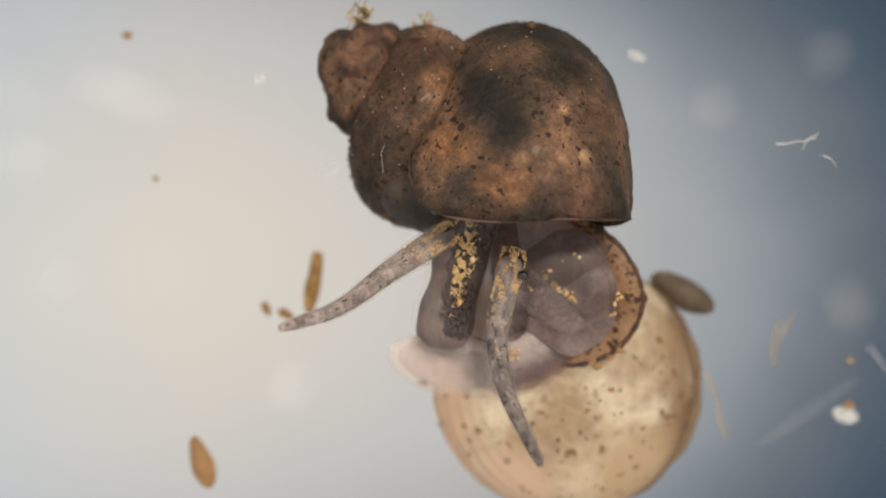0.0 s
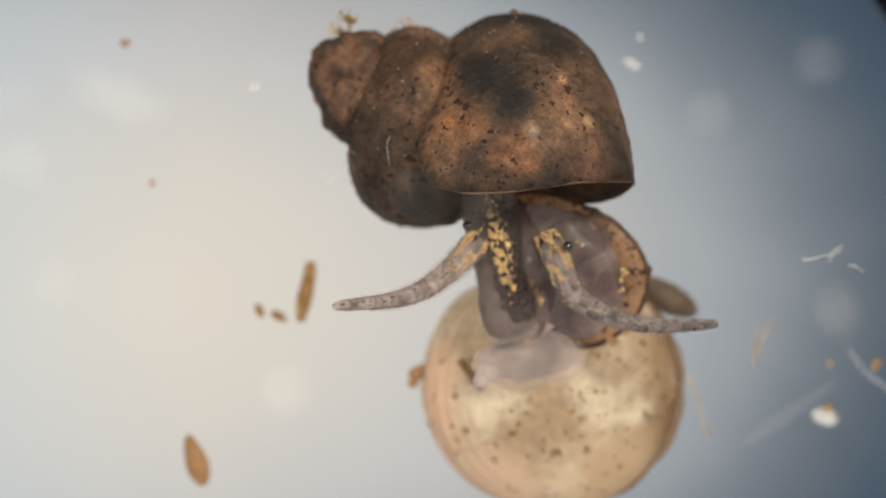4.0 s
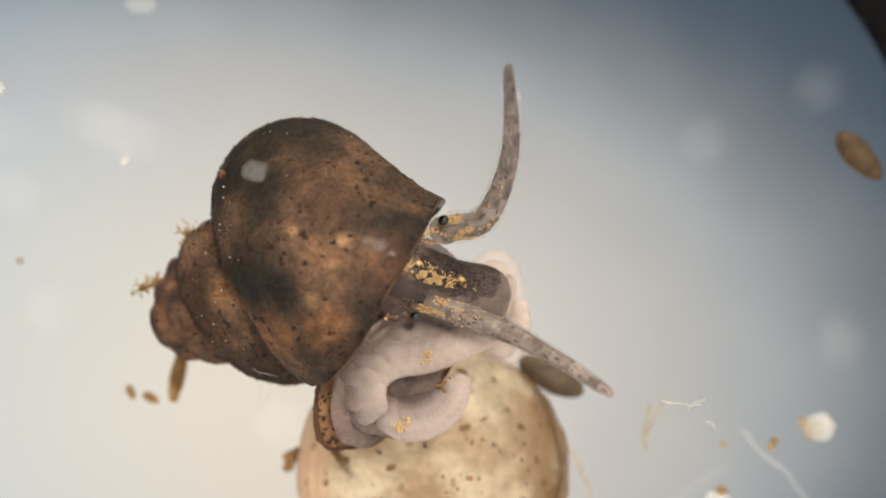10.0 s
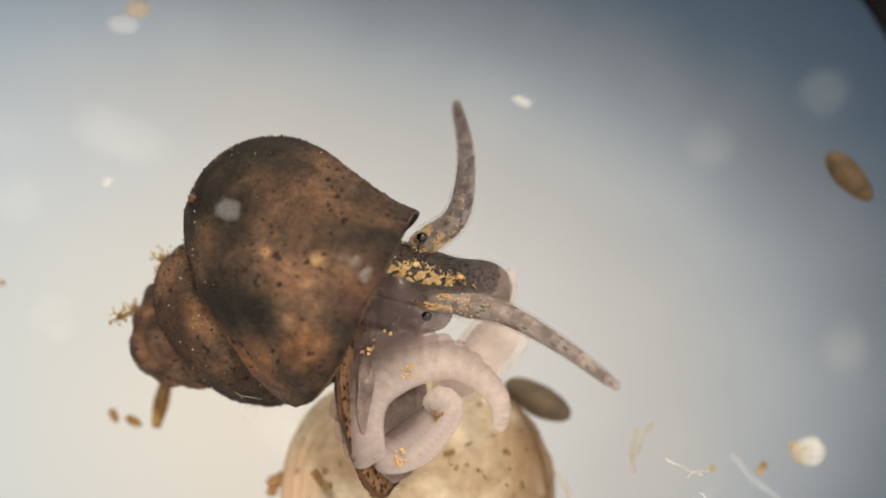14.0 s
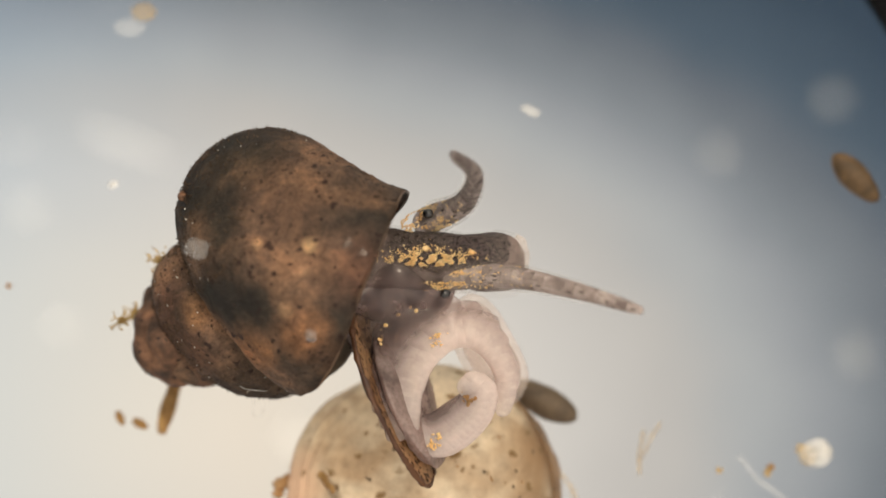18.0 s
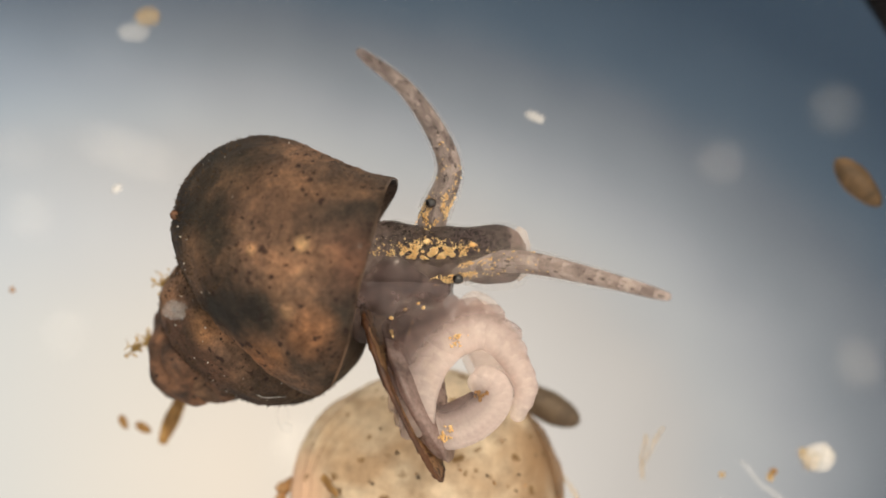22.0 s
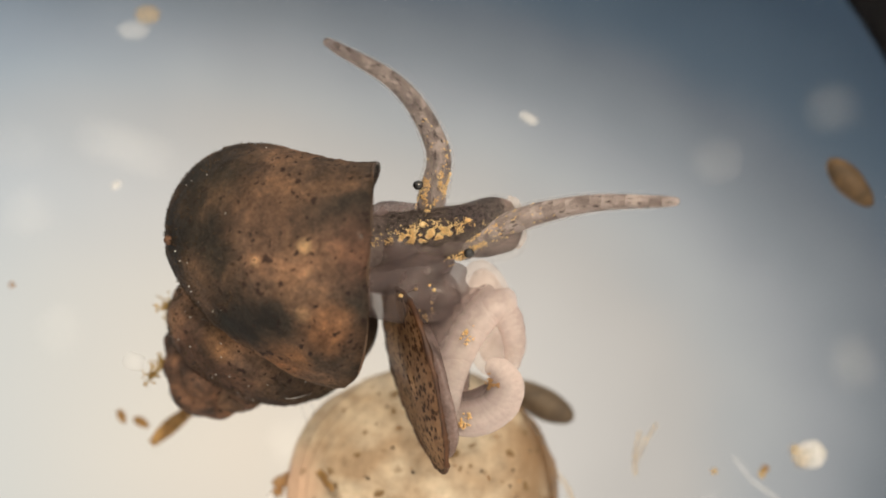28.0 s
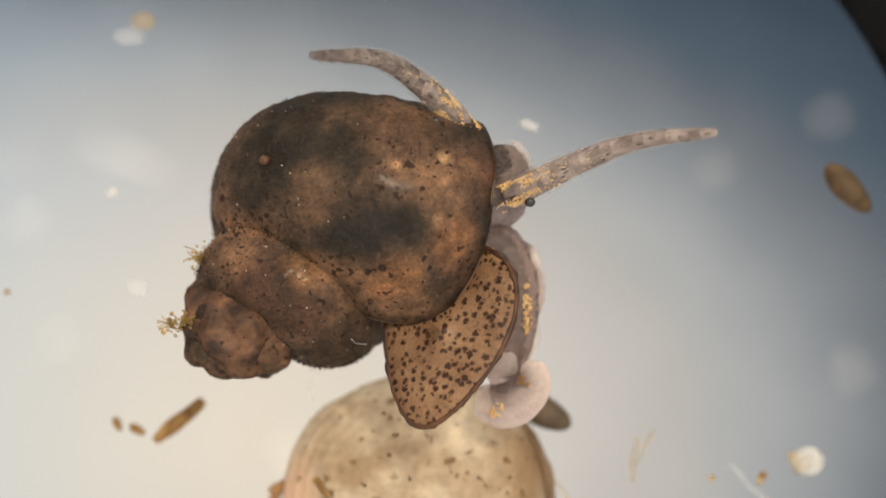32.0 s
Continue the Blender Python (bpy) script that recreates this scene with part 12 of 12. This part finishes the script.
    walk(pale_drifter, [(0,P(-0.32,5.16,5.6,0,0,0)),(1,P(-0.465,4.863,5.6,0,0,0)),(2,P(-0.61,4.566,5.6,0,0,0)),(2.5,P(-0.682,4.417,5.6,0,0,0)),
        (3,P(-0.755,4.269,5.6,0,0,0)),(3.5,P(-0.827,4.12,5.6,0,0,0)),(4.5,P(-0.972,3.823,5.6,0,0,0)),(5.5,P(-1.117,3.526,5.6,0,0,0)),
        (6,P(-0.595,3.297,5.6,0,0,0)),(6.5,P(-0.541,3.121,5.6,0,0,0)),(7,P(-0.859,2.821,5.6,0,0,0)),(7.5,P(-1.167,2.516,5.6,0,0,0)),
        (8,P(-1.328,2.355,5.6,0,0,0)),(9,P(-1.446,2.156,5.6,0,0,0)),(10,P(-1.505,2.027,5.6,0,0,0)),(11,P(-1.476,2.108,5.6,0,0,0)),
        (12,P(-1.522,2.008,5.6,0,0,0)),(13,P(-1.569,1.909,5.6,0,0,0)),(14,P(-1.56,1.852,5.6,0,0,0)),(14.5,P(-1.624,1.8,5.583,0,0,0)),
        (15.5,P(-1.752,1.696,5.55,0,0,0)),(16.5,P(-1.88,1.593,5.517,0,0,0)),(17,P(-1.944,1.541,5.5,0,0,0)),(18,P(-2.125,1.32,5.35,0,0,0)),
        (19,P(-2.307,1.1,5.2,0,0,0)),(20,P(-2.401,0.84,5,0,0,0)),(21,P(-2.495,0.581,4.8,0,0,0)),(22,P(-2.632,0.472,4.6,0,0,0)),
        (23,P(-2.769,0.362,4.4,0,0,0)),(24,P(-2.888,0.132,4.2,0,0,0)),(25,P(-3.011,0.001,4.1,0,0,0)),(25.5,P(-3.072,-0.065,4.05,0,0,0)),
        (26.5,P(-3.195,-0.196,3.95,0,0,0)),(27.5,P(-3.318,-0.328,3.85,0,0,0)),(28,P(-3.379,-0.394,3.8,0,0,0)),(29,P(-3.361,-0.154,3.8,0,0,0)),
        (30,P(-3.343,0.085,3.8,0,0,0)),(31,P(-3.33,0.429,3.8,0,0,0)),(32,P(-3.247,0.851,3.8,0,0,0))])
    walk(round_drifter, [(0,P(2.408,4.133,5.4,0,0,0)),(1,P(2.267,3.792,5.4,0,0,0)),(2,P(2.126,3.452,5.4,0,0,0)),(2.5,P(2.056,3.282,5.4,0,0,0)),
        (3,P(1.985,3.111,5.4,0,0,0)),(3.5,P(1.915,2.941,5.4,0,0,0)),(4.5,P(1.774,2.6,5.4,0,0,0)),(5.5,P(1.633,2.26,5.4,0,0,0)),
        (6,P(1.562,2.089,5.4,0,0,0)),(6.5,P(1.505,1.979,5.4,0,0,0)),(7,P(1.448,1.869,5.4,0,0,0)),(7.5,P(1.39,1.759,5.4,0,0,0)),
        (8,P(1.333,1.649,5.4,0,0,0)),(9,P(1.219,1.429,5.4,0,0,0)),(10,P(1.187,1.51,5.4,0,0,0)),(11,P(1.154,1.591,5.4,0,0,0)),
        (12,P(0.879,1.342,5.467,0,0,0)),(13,P(0.543,1.136,5.5,0,0,0)),(14,P(0.341,0.908,5.5,0,0,0)),(14.5,P(0.203,0.871,5.5,0,0,0)),
        (15.5,P(-0.006,0.691,5.5,0,0,0)),(16.5,P(-0.216,0.512,5.5,0,0,0)),(17,P(-0.325,0.37,5.5,0,0,0)),(18,P(-0.493,0.073,5.5,0,0,0)),
        (19,P(-0.729,-0.352,5.2,0,0,0)),(20,P(-0.834,-0.797,5.05,0,0,0)),(21,P(-0.894,-1.065,4.971,0,0,0)),(22,P(-0.954,-1.239,4.914,0,0,0)),
        (23,P(-1.015,-1.412,4.857,0,0,0)),(24,P(-1.075,-1.586,4.8,0,0,0)),(25,P(-1.101,-1.782,4.75,0,0,0)),(25.5,P(-1.114,-1.879,4.725,0,0,0)),
        (26.5,P(-1.141,-2.075,4.675,0,0,0)),(27.5,P(-1.167,-2.271,4.625,0,0,0)),(28,P(-1.18,-2.369,4.6,0,0,0)),(29,P(-1.191,-2.516,4.55,0,0,0)),
        (30,P(-1.203,-2.664,4.5,0,0,0)),(31,P(-1.214,-2.812,4.45,0,0,0)),(32,P(-1.225,-2.96,4.4,0,0,0))])
    walk(drifting_thread, [(0,P(4.547,1.119,2.5,0,0,0)),(1,P(4.541,1.009,2.5,0,0,0)),(2,P(4.458,-0.231,2.5,0,0,0)),(2.5,P(4.709,-0.354,2.5,0,0,0)),
        (3,P(4.959,-0.476,2.5,0,0,0)),(3.5,P(5.133,-0.556,2.5,0,0,4)),(4.5,P(5.48,-0.717,2.5,0,0,12)),(5.5,P(5.827,-0.878,2.5,0,0,20)),
        (6,P(6.523,-1.408,2.5,0,0,20)),(6.5,P(6.359,-1.467,2.45,0,0,16.7)),(7,P(6.194,-1.527,2.4,0,0,13.3)),(7.5,P(6.03,-1.586,2.35,0,0,10)),
        (8,P(5.865,-1.645,2.3,0,0,6.7)),(9,P(5.537,-1.764,2.2,0,0,0)),(10,P(5.029,-1.725,2.2,0,0,-10)),(11,P(4.522,-1.686,2.2,0,0,-20)),
        (12,P(4.734,-1.89,2.2,0,0,-25)),(13,P(4.947,-2.093,2.2,0,0,-30)),(14,P(5.238,-2.347,2.143,0,0,-30)),(14.5,P(5.384,-2.473,2.114,0,0,-30)),
        (15.5,P(5.675,-2.727,2.057,0,0,-30)),(16.5,P(5.966,-2.98,2,0,0,-30)),(17,P(5.967,-3.087,2,0,0,-30)),(18,P(5.967,-3.301,2,0,0,-30)),
        (19,P(5.968,-3.515,2,0,0,-30)),(20,P(5.969,-3.729,2,0,0,-30)),(21,P(5.996,-3.803,2,0,0,-30)),(22,P(6.024,-3.877,2,0,0,-30)),
        (23,P(6.051,-3.951,2,0,0,-30)),(24,P(6.079,-4.025,2,0,0,-30)),(25,P(6.106,-4.098,2,0,0,-30)),(25.5,P(6.12,-4.135,2,0,0,-30)),
        (26.5,P(6.148,-4.209,2,0,0,-30)),(27.5,P(6.175,-4.283,2,0,0,-30)),(28,P(6.189,-4.32,2,0,0,-30)),(29,P(6.216,-4.394,2,0,0,-30)),
        (30,P(6.244,-4.468,2,0,0,-30)),(31,P(6.271,-4.541,2,0,0,-30)),(32,P(6.299,-4.615,2,0,0,-30))])
    walk(white_fleck, [(0,P(2.217,2.888,0.4,0,0,-25)),(1,P(2.447,2.341,0.4,0,0,-25)),(2,P(2.258,2.898,0.4,0,0,-25)),(2.5,P(2.345,2.919,0.4,0,0,-25)),
        (3,P(2.432,2.94,0.4,0,0,-25)),(3.5,P(2.518,2.961,0.4,0,0,-25)),(4.5,P(2.085,2.853,0.4,0,0,-25)),(5.5,P(1.652,2.745,0.4,0,0,-25)),
        (6,P(1.741,2.981,0.4,0,0,-25)),(6.5,P(1.86,3.138,0.4,0,0,-25)),(7,P(1.98,3.296,0.4,0,0,-25)),(7.5,P(1.984,3.305,0.4,0,0,-25)),
        (8,P(1.989,3.314,0.4,0,0,-25)),(9,P(1.999,3.332,0.4,0,0,-25)),(10,P(2.357,3.62,0.4,0,0,-25)),(11,P(2.716,3.907,0.4,0,0,-25)),
        (12,P(2.74,3.891,0.4,0,0,-24)),(13,P(2.764,3.874,0.4,0,0,-23)),(14,P(2.788,3.857,0.4,0,0,-22)),(14.5,P(2.794,3.839,0.4,0,0,-22)),
        (15.5,P(2.807,3.802,0.4,0,0,-22)),(16.5,P(2.82,3.766,0.4,0,0,-22)),(17,P(2.827,3.748,0.4,0,0,-22)),(18,P(2.834,3.723,0.4,0,0,-21.3)),
        (19,P(2.842,3.698,0.4,0,0,-20.7)),(20,P(2.85,3.673,0.4,0,0,-20)),(21,P(2.855,3.685,0.4,0,0,-20)),(22,P(2.86,3.697,0.4,0,0,-20)),
        (23,P(2.865,3.709,0.4,0,0,-20)),(24,P(2.87,3.72,0.4,0,0,-20)),(25,P(2.859,3.705,0.4,0,0,-21.2)),(25.5,P(2.853,3.697,0.4,0,0,-21.9)),
        (26.5,P(2.842,3.681,0.4,0,0,-23.1)),(27.5,P(2.83,3.665,0.4,0,0,-24.4)),(28,P(2.825,3.657,0.4,0,0,-25)),(29,P(2.852,3.618,0.4,0,0,-25)),
        (30,P(2.88,3.578,0.4,0,0,-25)),(31,P(2.888,3.611,0.4,0,0,-22.5)),(32,P(2.896,3.643,0.4,0,0,-20))])
    walk(left_chunk, [(0,P(-9.82,4.317,1.5,0,0,20)),(1,P(-9.442,4.316,1.5,0,0,20)),(2,P(-9.065,4.315,1.5,0,0,20)),(2.5,P(-8.877,4.314,1.5,0,0,20)),
        (3,P(-8.688,4.314,1.5,0,0,20)),(3.5,P(-8.499,4.313,1.5,0,0,20)),(4.5,P(-8.122,4.312,1.5,0,0,20)),(5.5,P(-7.745,4.311,1.5,0,0,20)),
        (6,P(-7.556,4.311,1.5,0,0,20)),(6.5,P(-7.287,4.279,1.5,0,0,22.5)),(7,P(-7.018,4.247,1.5,0,0,25)),(7.5,P(-6.749,4.215,1.5,0,0,27.5)),
        (8,P(-6.48,4.183,1.5,0,0,30)),(9,P(-6.506,3.769,1.5,0,0,30)),(10,P(-6.354,3.638,1.5,0,0,30)),(11,P(-6.456,3.512,1.5,0,0,30)),
        (12,P(-6.559,3.387,1.5,0,0,30)),(13,P(-6.628,3.36,1.5,0,0,30)),(14,P(-6.697,3.333,1.5,0,0,30)),(14.5,P(-6.732,3.319,1.5,0,0,30)),
        (15.5,P(-6.801,3.292,1.5,0,0,30)),(16.5,P(-6.87,3.265,1.5,0,0,30)),(17,P(-6.905,3.252,1.5,0,0,30)),(18,P(-6.974,3.225,1.5,0,0,30)),
        (19,P(-7.043,3.198,1.5,0,0,30)),(20,P(-7.112,3.171,1.5,0,0,30)),(21,P(-7.181,3.144,1.5,0,0,30)),(22,P(-7.25,3.117,1.5,0,0,30)),
        (23,P(-7.319,3.09,1.5,0,0,30)),(24,P(-7.388,3.063,1.5,0,0,30)),(25,P(-7.457,3.036,1.5,0,0,30)),(25.5,P(-7.492,3.022,1.5,0,0,30)),
        (26.5,P(-7.561,2.995,1.5,0,0,30)),(27.5,P(-7.63,2.968,1.5,0,0,30)),(28,P(-7.664,2.955,1.5,0,0,30)),(29,P(-7.733,2.928,1.5,0,0,30)),
        (30,P(-7.802,2.901,1.5,0,0,30)),(31,P(-7.871,2.874,1.5,0,0,30)),(32,P(-7.94,2.847,1.5,0,0,30))])
    walk(rod_pellet, [(0,P(-3.514,-1.073,0.13,0,0,81.8)),(1,P(-3.514,-1.109,0.13,0,0,81.3)),(2,P(-3.513,-1.145,0.13,0,0,80.8)),(2.5,P(-3.513,-1.163,0.13,0,0,80.6)),
        (3,P(-3.513,-1.181,0.13,0,0,80.4)),(3.5,P(-3.512,-1.198,0.13,0,0,80.1)),(4.5,P(-3.516,-1.174,0.13,0,0,80.2)),(5.5,P(-3.519,-1.149,0.13,0,0,80.2)),
        (6,P(-3.51,-1.136,0.13,0,0,82.7)),(6.5,P(-3.51,-1.145,0.13,0,0,82.1)),(7,P(-3.51,-1.154,0.13,0,0,81.6)),(7.5,P(-3.51,-1.163,0.13,0,0,81.1)),
        (8,P(-3.51,-1.172,0.13,0,0,80.6)),(9,P(-3.51,-1.19,0.13,0,0,79.6)),(10,P(-3.504,-1.163,0.13,0,0,79.8)),(11,P(-3.497,-1.136,0.13,0,0,80)),
        (12,P(-3.496,-1.161,0.13,0,0,79.5)),(13,P(-3.495,-1.186,0.13,0,0,79)),(14,P(-3.494,-1.21,0.13,0,0,78.6)),(14.5,P(-3.493,-1.223,0.13,0,0,78.3)),
        (15.5,P(-3.492,-1.247,0.13,0,0,77.8)),(16.5,P(-3.491,-1.272,0.13,0,0,77.4)),(17,P(-3.488,-1.273,0.13,0,0,76.6)),(18,P(-3.483,-1.276,0.13,0,0,75.2)),
        (19,P(-3.478,-1.279,0.13,0,0,73.8)),(20,P(-3.472,-1.321,0.13,0,0,71.7)),(21,P(-3.465,-1.362,0.13,0,0,69.7)),(22,P(-3.459,-1.404,0.13,0,0,67.7)),
        (23,P(-3.453,-1.445,0.13,0,0,65.6)),(24,P(-3.443,-1.484,0.13,0,0,61)),(25,P(-3.434,-1.522,0.13,0,0,56.5)),(25.5,P(-3.429,-1.542,0.13,0,0,54.2)),
        (26.5,P(-3.42,-1.58,0.13,0,0,49.6)),(27.5,P(-3.411,-1.619,0.13,0,0,45)),(28,P(-3.406,-1.638,0.13,0,0,42.7)),(29,P(-3.369,-1.6,0.13,0,0,42)),
        (30,P(-3.332,-1.562,0.13,0,0,41.3)),(31,P(-3.295,-1.524,0.13,0,0,40.6)),(32,P(-3.258,-1.485,0.13,0,0,39.9))])


motions()
